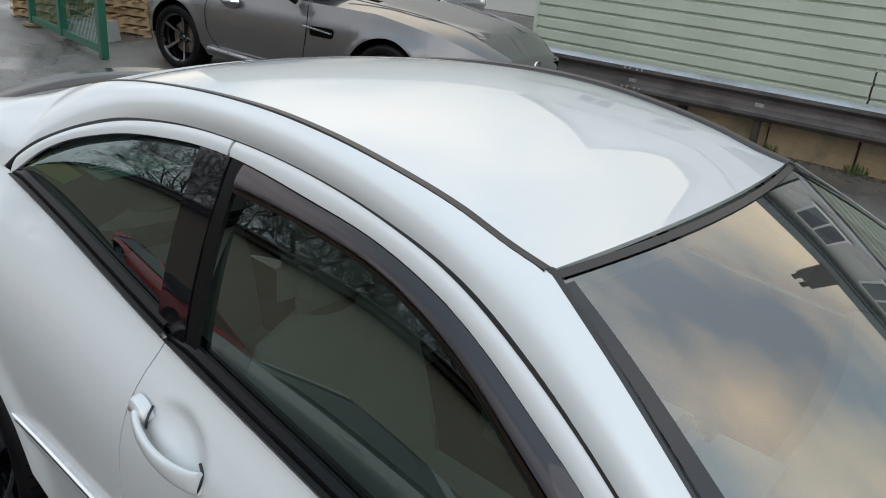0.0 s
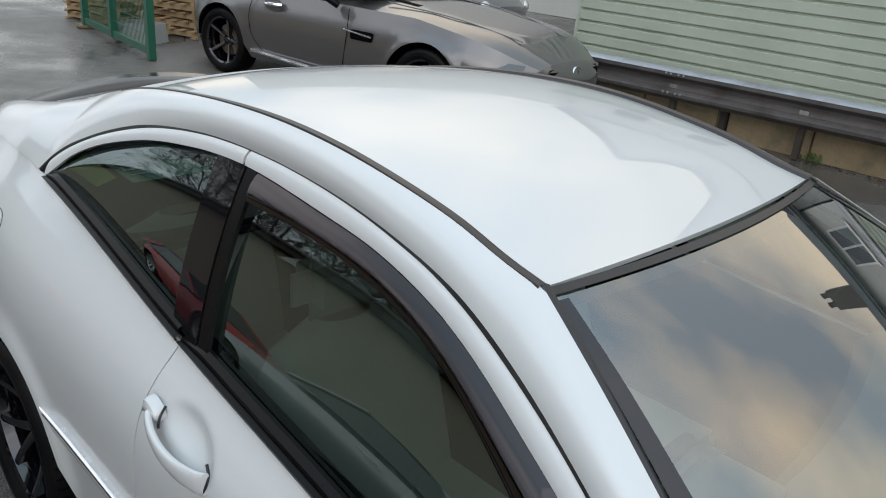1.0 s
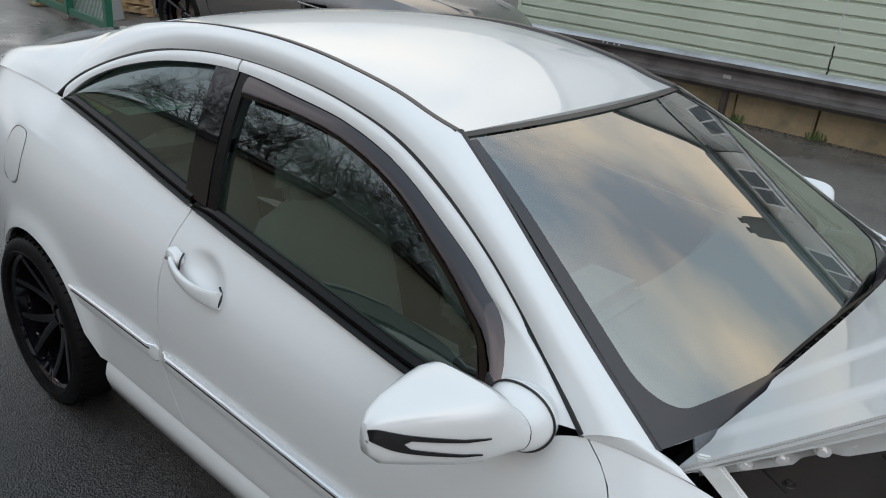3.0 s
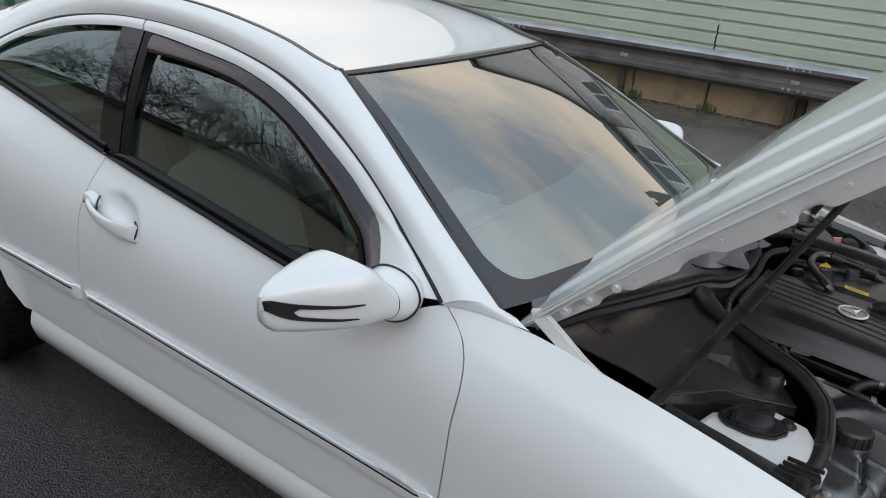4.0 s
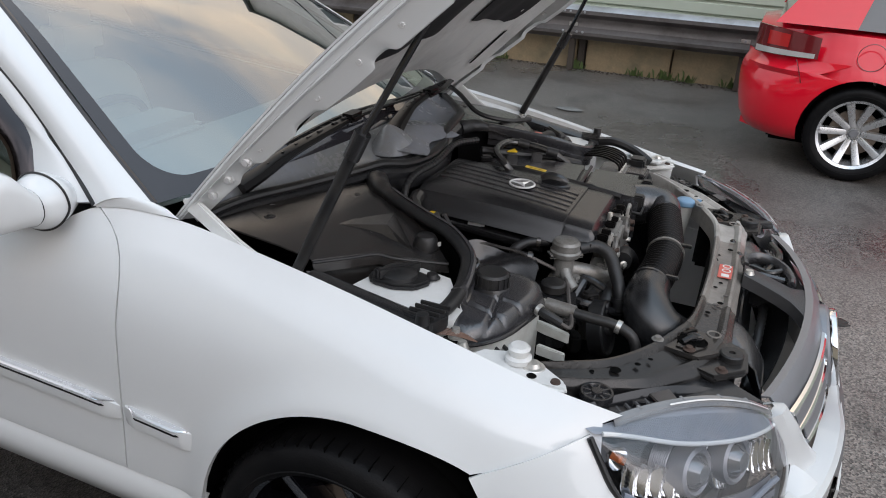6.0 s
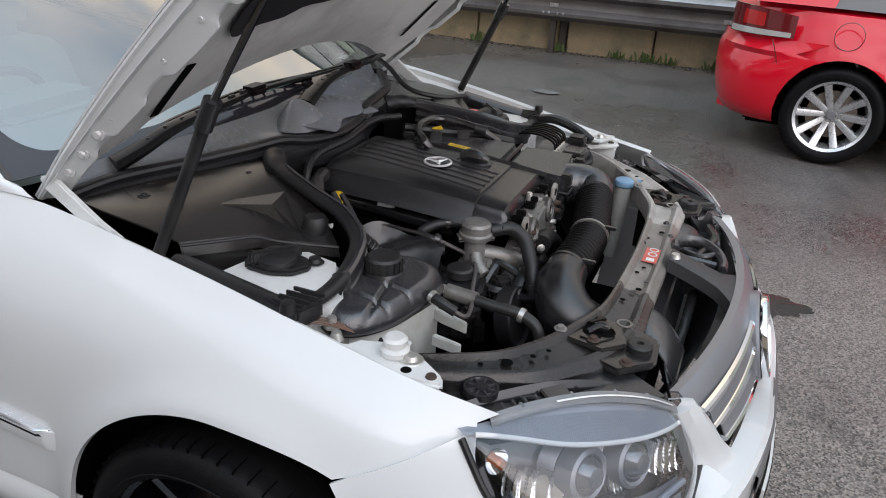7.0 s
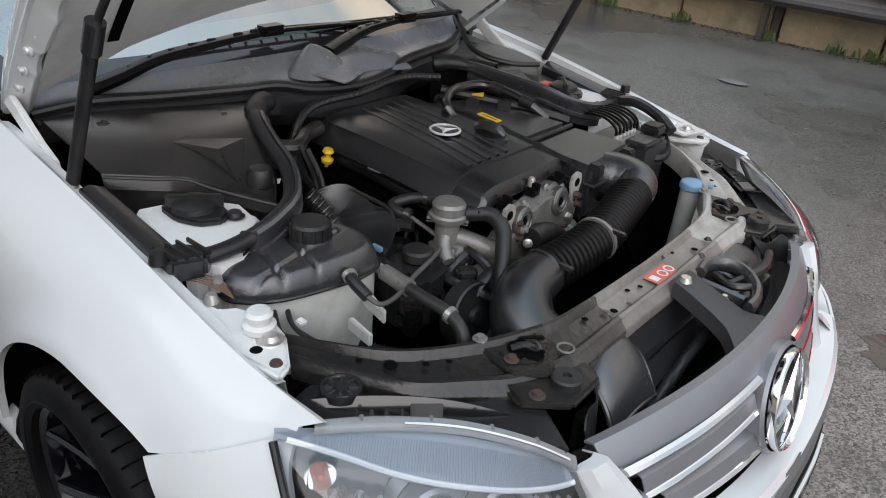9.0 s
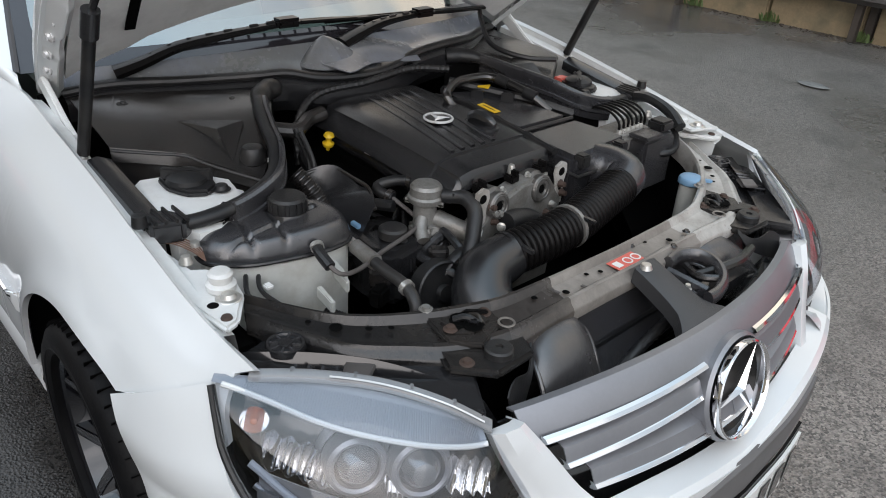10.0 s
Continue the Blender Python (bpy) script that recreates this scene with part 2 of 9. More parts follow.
TYRE = material("tyre_rubber", (0.005, 0.005, 0.0055), 0.46, spec=0.1, vary=0.25, scale=24, bump=0.15, bscale=240, dirt=(0.022, 0.020, 0.019), dirt_amount=0.3)
PLASTIC = material("engine_plastic", (0.015, 0.0152, 0.0165), 0.22, spec=0.7, vary=0.15, scale=16, bump=0.10, bscale=600, dirt=(0.030, 0.026, 0.023), dirt_amount=0.22, dirt_scale=5)
PLASTIC_B = material("dusty_black_plastic", (0.014, 0.0132, 0.0132), 0.24, spec=0.95, vary=0.35, scale=10, bump=0.1, bscale=350, dirt=(0.055, 0.046, 0.039), dirt_amount=0.5, dirt_scale=4)
# black plastic raised in tone: sky sheen put into the colour, plus dirt patches
SATIN = material("pale_sheen_plastic", (0.028, 0.028, 0.031), 0.24, spec=1.0, vary=0.22, scale=9, bump=0.12, bscale=420, dirt=(0.080, 0.072, 0.064), dirt_amount=0.35, dirt_scale=5)
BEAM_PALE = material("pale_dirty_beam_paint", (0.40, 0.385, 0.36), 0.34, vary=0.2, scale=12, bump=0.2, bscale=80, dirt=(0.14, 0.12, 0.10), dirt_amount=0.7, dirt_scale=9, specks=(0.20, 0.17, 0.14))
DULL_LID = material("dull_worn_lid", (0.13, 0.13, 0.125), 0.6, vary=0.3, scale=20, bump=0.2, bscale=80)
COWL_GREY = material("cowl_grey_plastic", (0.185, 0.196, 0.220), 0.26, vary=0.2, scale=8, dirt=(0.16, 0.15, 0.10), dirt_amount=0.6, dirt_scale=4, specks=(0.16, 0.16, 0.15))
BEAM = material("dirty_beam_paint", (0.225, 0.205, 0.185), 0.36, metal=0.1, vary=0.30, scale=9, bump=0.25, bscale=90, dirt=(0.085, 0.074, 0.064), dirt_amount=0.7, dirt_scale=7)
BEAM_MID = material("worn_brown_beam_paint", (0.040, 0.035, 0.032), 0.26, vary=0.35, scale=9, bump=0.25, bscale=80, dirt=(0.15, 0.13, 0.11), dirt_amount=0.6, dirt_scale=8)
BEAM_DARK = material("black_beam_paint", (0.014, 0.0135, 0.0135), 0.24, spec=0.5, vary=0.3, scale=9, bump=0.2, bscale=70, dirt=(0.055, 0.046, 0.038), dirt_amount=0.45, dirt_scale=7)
ALU_DARK = material("grimy_steel", (0.155, 0.150, 0.142), 0.36, metal=0.55, vary=0.35, scale=30, bump=0.3, bscale=150, dirt=(0.05, 0.042, 0.034), dirt_amount=0.7, dirt_scale=20)
ALU = material("dull_aluminium", (0.24, 0.235, 0.222), 0.42, metal=0.45, vary=0.35, scale=26, bump=0.3, bscale=160, dirt=(0.10, 0.08, 0.06), dirt_amount=0.8, dirt_scale=16)
STEEL = material("zinc_steel", (0.52, 0.51, 0.48), 0.30, metal=0.7, vary=0.25, scale=40)
RUST = material("rusty_bolt", (0.065, 0.042, 0.033), 0.7, metal=0.3, vary=0.4, scale=60)
SILVER = material("bright_silver", (0.78, 0.78, 0.78), 0.25, metal=0.35, vary=0.05, scale=40)
MOULD_SILVER = material("pale_moulding_chrome", (0.50, 0.51, 0.52), 0.26, metal=0.15, vary=0.04, scale=30)
CHROME = material("chrome", (0.80, 0.80, 0.81), 0.06, metal=1.0, vary=0.02, rvary=0.03)
BRACE = material("grained_black_plastic", (0.030, 0.030, 0.032), 0.46, spec=0.7, vary=0.15, scale=20, bump=0.25, bscale=900)
BEAM_GREY = material("grey_bumper_moulding", (0.10, 0.098, 0.098), 0.42, vary=0.12, scale=12)
GRILLE = material("satin_grille_grey", (0.255, 0.260, 0.278), 0.34, metal=0.55, vary=0.08, scale=14)
# near-black for gaps and low parts: their deep shade is put into the colour
DARK = material("shade_and_gap_black", (0.003, 0.003, 0.003), 0.7, spec=0.04, vary=0.3, scale=8)
TANK = material("translucent_tank", (0.54, 0.55, 0.52), 0.40, vary=0.10, scale=14, dirt=(0.26, 0.23, 0.18), dirt_amount=0.6, dirt_scale=8)
BLUE = material("blue_cap", (0.17, 0.31, 0.46), 0.45, vary=0.1, scale=30)
YELLOW = material("yellow_plastic", (0.72, 0.47, 0.02), 0.4, vary=0.1, scale=40)
RED_LABEL = material("red_label", (0.62, 0.12, 0.09), 0.45, vary=0.15, scale=60)
WHITE_LABEL = material("white_label", (0.72, 0.72, 0.70), 0.45, vary=0.06, scale=60)
COPPER = material("brown_wire", (0.15, 0.085, 0.06), 0.5, vary=0.3, scale=60)
RIM_BLACK = material("gloss_black_rim", (0.003, 0.003, 0.0045), 0.06, spec=0.5, coat=0.8, vary=0.15, rvary=0.05)
RIM_FACE = material("pale_spoke_face", (0.24, 0.245, 0.26), 0.18, metal=0.9, vary=0.08)
RIM_SILVER = material("silver_rim", (0.62, 0.63, 0.64), 0.28, metal=0.8, vary=0.05)
BRAKE = material("brake_disc", (0.22, 0.18, 0.15), 0.4, metal=0.8, vary=0.3, scale=30)
SEAT = material("pale_seat_leather", (0.46, 0.45, 0.41), 0.5, vary=0.08, scale=12, bump=0.1, bscale=300)
CABIN = material("dark_cabin_trim", (0.022, 0.022, 0.024), 0.6, spec=0.2, vary=0.2, scale=12)
CABIN_GREY = material("grey_dashboard", (0.17, 0.17, 0.165), 0.6, vary=0.1, scale=12)
HEADLINER = material("pale_headliner", (0.38, 0.37, 0.34), 0.8, vary=0.06)
RED_PAINT = material("red_car_paint", (0.60, 0.004, 0.018), 0.30, spec=0.15, coat=1.0, vary=0.05, scale=3, rvary=0.03)
GREY_CAR = material("grey_metallic_paint", (0.13, 0.125, 0.125), 0.34, metal=0.6, coat=1.0, vary=0.05, scale=4, rvary=0.03)
SILVER_CAR = material("silver_metallic_paint", (0.36, 0.38, 0.38), 0.32, metal=0.6, coat=1.0, vary=0.04, scale=4, rvary=0.03)
DARK_CAR = material("dark_car_paint", (0.05, 0.055, 0.06), 0.3, coat=1.0, vary=0.05, scale=4)
TAIL_RED = material("red_lens", (0.45, 0.012, 0.012), 0.12, coat=1.0, vary=0.1, scale=30)
TAIL_DARK = material("dark_red_lens", (0.13, 0.012, 0.014), 0.12, coat=1.0, vary=0.1, scale=30)
LENS_WHITE = material("clear_lens_insert", (0.60, 0.60, 0.58), 0.18, metal=0.4, vary=0.15, scale=80)
FROST = material("frosted_lamp_strip", (0.27, 0.295, 0.335), 0.35, vary=0.06, scale=20, rvary=0.08)
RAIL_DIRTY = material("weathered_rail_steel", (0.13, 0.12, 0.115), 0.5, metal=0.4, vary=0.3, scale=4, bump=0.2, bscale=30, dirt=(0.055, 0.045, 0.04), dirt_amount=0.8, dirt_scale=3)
ROOF_TILE = material("dark_roof_tile", (0.045, 0.045, 0.048), 0.7, vary=0.2, scale=3)
HOUSE_WALL = material("pale_house_render", (0.46, 0.46, 0.43), 0.85, vary=0.06, scale=1.2)
LAMP_RIM = material("clear_grey_rim", (0.16, 0.165, 0.17), 0.15, coat=0.6, vary=0.2, scale=30)
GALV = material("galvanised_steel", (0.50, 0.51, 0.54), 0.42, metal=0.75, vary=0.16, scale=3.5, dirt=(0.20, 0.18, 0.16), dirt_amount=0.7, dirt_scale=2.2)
SIDING = material("pale_green_cladding", (0.41, 0.46, 0.38), 0.42, vary=0.05, scale=1.2, dirt=(0.28, 0.31, 0.25), dirt_amount=0.35, dirt_scale=1.1)
STONE = material("sandy_concrete_block", (0.26, 0.195, 0.115), 0.85, vary=0.28, scale=5, bump=0.5, bscale=60, dirt=(0.10, 0.095, 0.06), dirt_amount=0.7, dirt_scale=3)
MORTAR = material("dark_post_wood", (0.045, 0.036, 0.028), 0.85, vary=0.3, scale=8, bump=0.4, bscale=60)
GREEN_FENCE = material("green_coated_steel", (0.012, 0.095, 0.055), 0.42, vary=0.12, scale=10)
PALLET = material("weathered_pallet_wood", (0.36, 0.25, 0.14), 0.8, vary=0.25, scale=5, bump=0.3, bscale=60)
RENDER_WALL = material("cream_render", (0.50, 0.46, 0.37), 0.85, vary=0.07, scale=1.5, bump=0.3, bscale=50)
FASCIA = material("dark_brown_fascia", (0.055, 0.035, 0.030), 0.6, vary=0.2, scale=4)
WIN_WHITE = material("white_window_frame", (0.70, 0.70, 0.68), 0.4, vary=0.04, scale=4)
WIN_DARK = material("dark_window_pane", (0.05, 0.06, 0.065), 0.08, vary=0.1, scale=2, coat=0.5)
GREY_WALL = material("grey_cladding", (0.33, 0.34, 0.33), 0.6, vary=0.06, scale=1)
BARK = material("bare_bark", (0.045, 0.038, 0.030), 0.9, vary=0.3, scale=8)
GRASS = material("weed_leaf", (0.07, 0.11, 0.03), 0.6, vary=0.4, scale=40)
PLATE = material("number_plate_white", (0.72, 0.72, 0.70), 0.3, vary=0.03)
STICKER = material("green_sticker", (0.42, 0.62, 0.48), 0.5, vary=0.05)
STICKER_Y = material("yellow_green_sticker", (0.50, 0.62, 0.06), 0.5, vary=0.05)
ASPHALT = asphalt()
WATER = material("puddle_water", (0.040, 0.034, 0.029), 0.11, vary=0.2, scale=3, rvary=0.02)
SIDE_GLASS = glass("tinted_side_glass", (0.60, 0.76, 0.72), clear=0.50, base=0.15, gloss=(0.86, 0.98, 0.98))
SCREEN_GLASS = glass("windscreen_glass", (0.78, 0.93, 0.89), clear=0.84, base=0.31)
LAMP_GLASS = glass("lamp_cover", (0.95, 0.97, 1.0), clear=0.88, base=0.07)
AMBER = material("amber_bulb", (0.50, 0.12, 0.03), 0.25, vary=0.05)
LENS_GLASS = material("projector_glass", (0.16, 0.17, 0.18), 0.04, metal=0.6, coat=1.0, vary=0.05, rvary=0.02)
VISOR = glass("smoked_visor", (0.62, 0.50, 0.50), clear=0.05, base=0.058, rough=0.03, gloss=(1.0, 0.90, 0.92))


# ---- mesh helpers ----
def part(name, bm, mat, parent=None, label="", smooth=35):
    """Links a bmesh as one mesh object under a thing or a part."""
    bmesh.ops.recalc_face_normals(bm, faces=bm.faces)
    me = bpy.data.meshes.new(name)
    bm.to_mesh(me)
    bm.free()
    if mat is not None:
        me.materials.append(mat)
    if smooth:
        me.polygons.foreach_set("use_smooth", [True] * len(me.polygons))
        me.set_sharp_from_angle(angle=radians(smooth))
    ob = new(name, me)
    if parent is not None:
        ob.parent = parent
    if label:
        ob["label"] = label
    return ob


def thing(name, label, category, at=(0, 0, 0), yaw=0.0, group="", kind=""):
    ob = new(name)
    ob.matrix_world = pose(*at, 0, 0, yaw)
    return tagged(ob, label, category, group, kind)


def lin(a, b, n):
    """n + 1 even steps from a to b."""
    return [a + (b - a) * k / n for k in range(n + 1)]


def curve_of(*pts):
    """A smooth function of x through (x, value...) rows in rising x; values may be one or several."""
    a = np.array(sorted(pts), float)
    xs, ys = a[:, 0], a[:, 1:]
    d = np.diff(ys, axis=0) / np.diff(xs)[:, None]
    tang = np.vstack([d[:1], (d[1:] + d[:-1]) / 2, d[-1:]])

    def f(x):
        i = int(np.clip(np.searchsorted(xs, x) - 1, 0, len(xs) - 2))
        h = xs[i + 1] - xs[i]
        s = min(max((x - xs[i]) / h, 0.0), 1.0)
        v = ((2 * s**3 - 3 * s**2 + 1) * ys[i] + (s**3 - 2 * s**2 + s) * h * tang[i]
             + (-2 * s**3 + 3 * s**2) * ys[i + 1] + (s**3 - s**2) * h * tang[i + 1])
        return float(v[0]) if len(v) == 1 else v
    return f


def path_of(pts, n=24):
    """Points along a smooth line through pts."""
    P = [Vector(p) for p in pts]
    if len(P) == 2:
        return [P[0].lerp(P[1], k / (n - 1)) for k in range(n)]
    run = [0.0]
    for a, b in zip(P, P[1:]):
        run.append(run[-1] + (b - a).length)
    f = curve_of(*[(r, *p) for r, p in zip(run, P)])
    return [Vector(f(run[-1] * k / (n - 1))) for k in range(n)]


def sheet(rows, thick=0.0, bm=None):
    """A quad sheet through rows of points; thick gives it depth on the inner side."""
    bm = bm or bmesh.new()
    vs = [[bm.verts.new(p) for p in row] for row in rows]
    fs = []
    for a, b in zip(vs, vs[1:]):
        for i in range(len(a) - 1):
            q = [a[i], a[i + 1], b[i + 1], b[i]]
            fs.append(bm.faces.new(q))
    if thick:
        bm.normal_update()
        flat = [v for row in vs for v in row]
        inner = {v: bm.verts.new(v.co - v.normal * thick) for v in flat}
        rim = [e for f in fs for e in f.edges if len(e.link_faces) == 1]
        for f in fs:
            bm.faces.new([inner[v] for v in reversed(f.verts)])
        for e in rim:
            a, b = e.verts
            bm.faces.new((a, b, inner[b], inner[a]))
    bmesh.ops.remove_doubles(bm, verts=bm.verts, dist=1e-5)
    return bm


def tube(pts, r, seg=10, n=None, bm=None, caps=True, flat=1.0, radii=None):
    """A round tube along a smooth line; flat squashes it, radii varies its radius along the way."""
    bm = bm or bmesh.new()
    line = path_of(pts, n or max(2, 6 * (len(pts) - 1))) if len(pts) > 2 else [Vector(p) for p in pts]
    up = Vector((0, 0, 1))
    rings = []
    for k, p in enumerate(line):
        t = (line[min(k + 1, len(line) - 1)] - line[max(k - 1, 0)]).normalized()
        side = t.cross(up)
        if side.length < 0.05:
            side = t.cross(Vector((1, 0, 0)))
        side.normalize()
        top = side.cross(t)
        rr = r if radii is None else radii(k / (len(line) - 1))
        rings.append([bm.verts.new(p + rr * (math.cos(a) * side + math.sin(a) * flat * top))
                      for a in (2 * math.pi * j / seg for j in range(seg))])
    for a, b in zip(rings, rings[1:]):
        for j in range(seg):
            bm.faces.new((a[j], a[(j + 1) % seg], b[(j + 1) % seg], b[j]))
    if caps:
        bm.faces.new(rings[0][::-1])
        bm.faces.new(rings[-1])
    return bm


def lathe(profile, m=None, seg=24, bm=None):
    """Turns (radius, height) rows about z, then lays the result by the matrix m."""
    bm = bm or bmesh.new()
    m = m or Matrix()
    rings = []
    for r, h in profile:
        if r < 1e-6:
            rings.append([bm.verts.new(m @ Vector((0, 0, h)))])
        else:
            rings.append([bm.verts.new(m @ Vector((r * math.cos(a), r * math.sin(a), h))) for a in (2 * math.pi * j / seg for j in range(seg))])
    for a, b in zip(rings, rings[1:]):
        for j in range(seg):
            k = (j + 1) % seg
            if len(a) == 1 and len(b) == 1:
                continue
            if len(a) == 1:
                bm.faces.new((a[0], b[j], b[k]))
            elif len(b) == 1:
                bm.faces.new((a[j], a[k], b[0]))
            else:
                bm.faces.new((a[j], a[k], b[k], b[j]))
    return bm


def block(x0, x1, y0, y1, z0, z1, bevel=0.0, m=None, bm=None, seg=2):
    """A box with rounded edges."""
    own = bmesh.new()
    v = [own.verts.new((x, y, z)) for x in (x0, x1) for y in (y0, y1) for z in (z0, z1)]
    for q in ((0, 1, 3, 2), (4, 6, 7, 5), (0, 4, 5, 1), (2, 3, 7, 6), (0, 2, 6, 4), (1, 5, 7, 3)):
        own.faces.new([v[i] for i in q])
    if bevel:
        bmesh.ops.bevel(own, geom=own.edges[:], offset=bevel, segments=seg, affect="EDGES", clamp_overlap=True)
    if m is not None:
        own.transform(m)
    return merge(own, bm)


def prism(poly, z0, z1, bevel=0.0, m=None, bm=None, top=None, seg=2):
    """A plate with the outline poly (x, y); top(x, y) may lift its upper face."""
    own = bmesh.new()
    low = [own.verts.new((x, y, z0)) for x, y in poly]
    high = [own.verts.new((x, y, z1 + (top(x, y) if top else 0.0))) for x, y in poly]
    own.faces.new(low[::-1])
    own.faces.new(high)
    n = len(poly)
    for i in range(n):
        own.faces.new((low[i], low[(i + 1) % n], high[(i + 1) % n], high[i]))
    bmesh.ops.recalc_face_normals(own, faces=own.faces)
    if bevel:
        bmesh.ops.bevel(own, geom=own.edges[:], offset=bevel, segments=seg, affect="EDGES", clamp_overlap=True)
    if m is not None:
        own.transform(m)
    return merge(own, bm)


def merge(own, bm):
    if bm is None:
        return own
    me = bpy.data.meshes.new("tmp")
    own.to_mesh(me)
    own.free()
    bm.from_mesh(me)
    bpy.data.meshes.remove(me)
    return bm


def between(a, b):
    """The pose with z along a to b, at a."""
    a, b = Vector(a), Vector(b)
    return Matrix.Translation(a) @ (b - a).to_track_quat("Z", "Y").to_matrix().to_4x4()


def facing(at, direction):
    return between(at, Vector(at) + Vector(direction))


def flip(bm):
    """Mirrors a bmesh to the other side of the car."""
    bm.transform(Matrix.Diagonal((1, -1, 1, 1)))
    bmesh.ops.reverse_faces(bm, faces=bm.faces)
    return bm


def both(name, make, mat, parent, label="", smooth=35):
    """One part on the near side, and its mirror image on the far side."""
    return [part(name, make(), mat, parent, label, smooth), part(name, flip(make()), mat, parent, label, smooth)]

# ---- ground ----
def build_ground():
    bm = bmesh.new()
    xs = [-90, -40, -14] + [-12 + 0.5 * k for k in range(45)] + [14, 40, 90]
    ys = [-90, -40, -10] + [-8 + 0.5 * k for k in range(37)] + [14, 40, 90]
    rows = [[(x, y, 0.012 * noise.noise((x * 0.6, y * 0.6, 0)) - 0.006 if abs(x + 1) > 4 or y > 2.5 else 0.0) for y in ys] for x in xs]
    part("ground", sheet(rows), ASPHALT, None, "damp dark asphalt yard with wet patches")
    tagged(bpy.data.objects["ground"], "damp dark asphalt yard with wet patches", "ground", kind="structure")


build_ground()
rim_ = [(math.cos(a) * w, math.sin(a) * w) for a, w in [(2 * math.pi * (k % 90) / 90, 0.92 + 0.16 * math.sin(3 * (k % 90) * math.pi / 45 + 1) + 0.08 * math.sin(7 * (k % 90) * math.pi / 45) + 0.05 * math.sin(13 * (k % 90) * math.pi / 45 + 2) + 0.03 * math.sin(29 * (k % 90) * math.pi / 45)) for k in range(91)]]
tagged(part("puddle", sheet([[(0.98 + 0.17 * r * x, 1.53 + 0.13 * r * y, 0.004 - 0.002 * r) for x, y in rim_] for r in (0.01, 0.5, 0.9, 1.0)]), WATER, None), "shallow puddle on the asphalt", "puddle", kind="stuff")

# ---- the white coupe ----
car = thing("car", "white two-door coupe parked on asphalt with its bonnet open", "car")
# belt line and fender edge: x -> half width, height
TOP = curve_of((-3.62, 0.55, 1.030), (-3.40, 0.615, 1.080), (-3.10, 0.658, 1.108), (-2.90, 0.672, 1.114), (-2.74, 0.682, 1.108), (-2.40, 0.700, 1.070), (-1.86, 0.735, 1.000), (-1.40, 0.757, 0.952),
               (-0.95, 0.780, 0.910), (-0.80, 0.783, 0.905), (-0.72, 0.777, 0.930), (-0.62, 0.764, 0.975), (-0.45, 0.742, 0.978), (-0.25, 0.745, 0.952),
               (-0.05, 0.748, 0.918), (0.15, 0.752, 0.878), (0.34, 0.752, 0.838), (0.48, 0.742, 0.815))
WIDE = curve_of((-3.66, 0.56), (-3.55, 0.65), (-3.35, 0.745), (-3.10, 0.808), (-2.80, 0.846), (-2.2, 0.848), (-1.0, 0.850), (-0.3, 0.856), (0.0, 0.860), (0.20, 0.866), (0.32, 0.862), (0.40, 0.84), (0.48, 0.79))
SHAPE = curve_of((0, 0), (0.3, 0.02), (0.53, 0.11), (0.70, 0.30), (0.83, 0.56), (0.92, 0.80), (1, 1))
UNDER = curve_of((0.16, -0.11), (0.24, -0.055), (0.30, -0.028), (0.38, -0.008), (0.46, -0.004), (0.58, 0.0))
HUB_Z = 0.315


def side_y(x, z):
    """Half width of the body at a length and a height."""
    w, (yt, zt) = WIDE(x), TOP(x)
    if z <= 0.58:
        return w + UNDER(max(z, 0.16))
    return w - (w - yt) * SHAPE((z - 0.58) / (zt - 0.58))


ARCHES = ((0.040, 0.355, 0.372, 0.400, 2.8), (-2.665, 0.335, 0.352, 0.352, 2.0))


def arch_z(x, base):
    """Lower edge of the side: the sill, or the wheel opening (centre, height, radii and roundness of its front half)."""
    z = base
    for cx, cz, r, rf, n in ARCHES:
        d = x - cx
        a, p = (rf, n) if d > 0 else (r, 2.0)
        if abs(d) < a:
            z = max(z, cz + r * (1 - (abs(d) / a) ** p) ** (1 / p))
    return z


def flare(x, z):
    """The lip that swells round the wheel openings."""
    out = 0.0
    for cx, cz, r, rf, n in ARCHES:
        d = math.hypot(x - cx, z - cz)
        out += 0.016 * math.exp(-(((d - r) / 0.045) ** 2))
    return out


def side_panel(x_rear, x_front, base, nu=40, nv=22, top=None, gap=0.002):
    """A body panel between two seams given as x of height, from its lower edge to the belt."""
    rows = []
    for i in range(nu + 1):
        row = []
        for j in range(nv + 1):
            v, x, z = j / nv, 0.0, 0.6
            for _ in range(6):
                x = (x_rear(z) + gap) * (1 - i / nu) + (x_front(z) - gap) * i / nu
                lo, hi = arch_z(x, base), (top(x) if top else TOP(x)[1])
                z = lo + (hi - lo) * v
            row.append((x, -(side_y(x, z) + flare(x, z) - handle_dish(x, z)), z))
        rows.append(row)
    return sheet(rows, -0.012)


def handle_dish(x, z):
    """The hollow pressed into the door behind its handle."""
    a, b = x + 1.705, z - 0.880 + 0.16 * (x + 1.705)
    r = (a / 0.100) ** 2 + (b / 0.050) ** 2
    return 0.026 * (1 - r) ** 1.5 if r < 1 else 0.0


DOOR_REAR = curve_of((0.30, -1.72), (0.376, -1.77), (0.516, -1.856), (0.593, -1.876), (0.711, -1.882), (0.844, -1.880), (0.93, -1.872), (1.0, -1.860))
DOOR_FRONT = curve_of((0.30, -0.565), (0.425, -0.550), (0.563, -0.536), (0.75, -0.528), (0.889, -0.533), (0.94, -0.565), (0.98, -0.622))


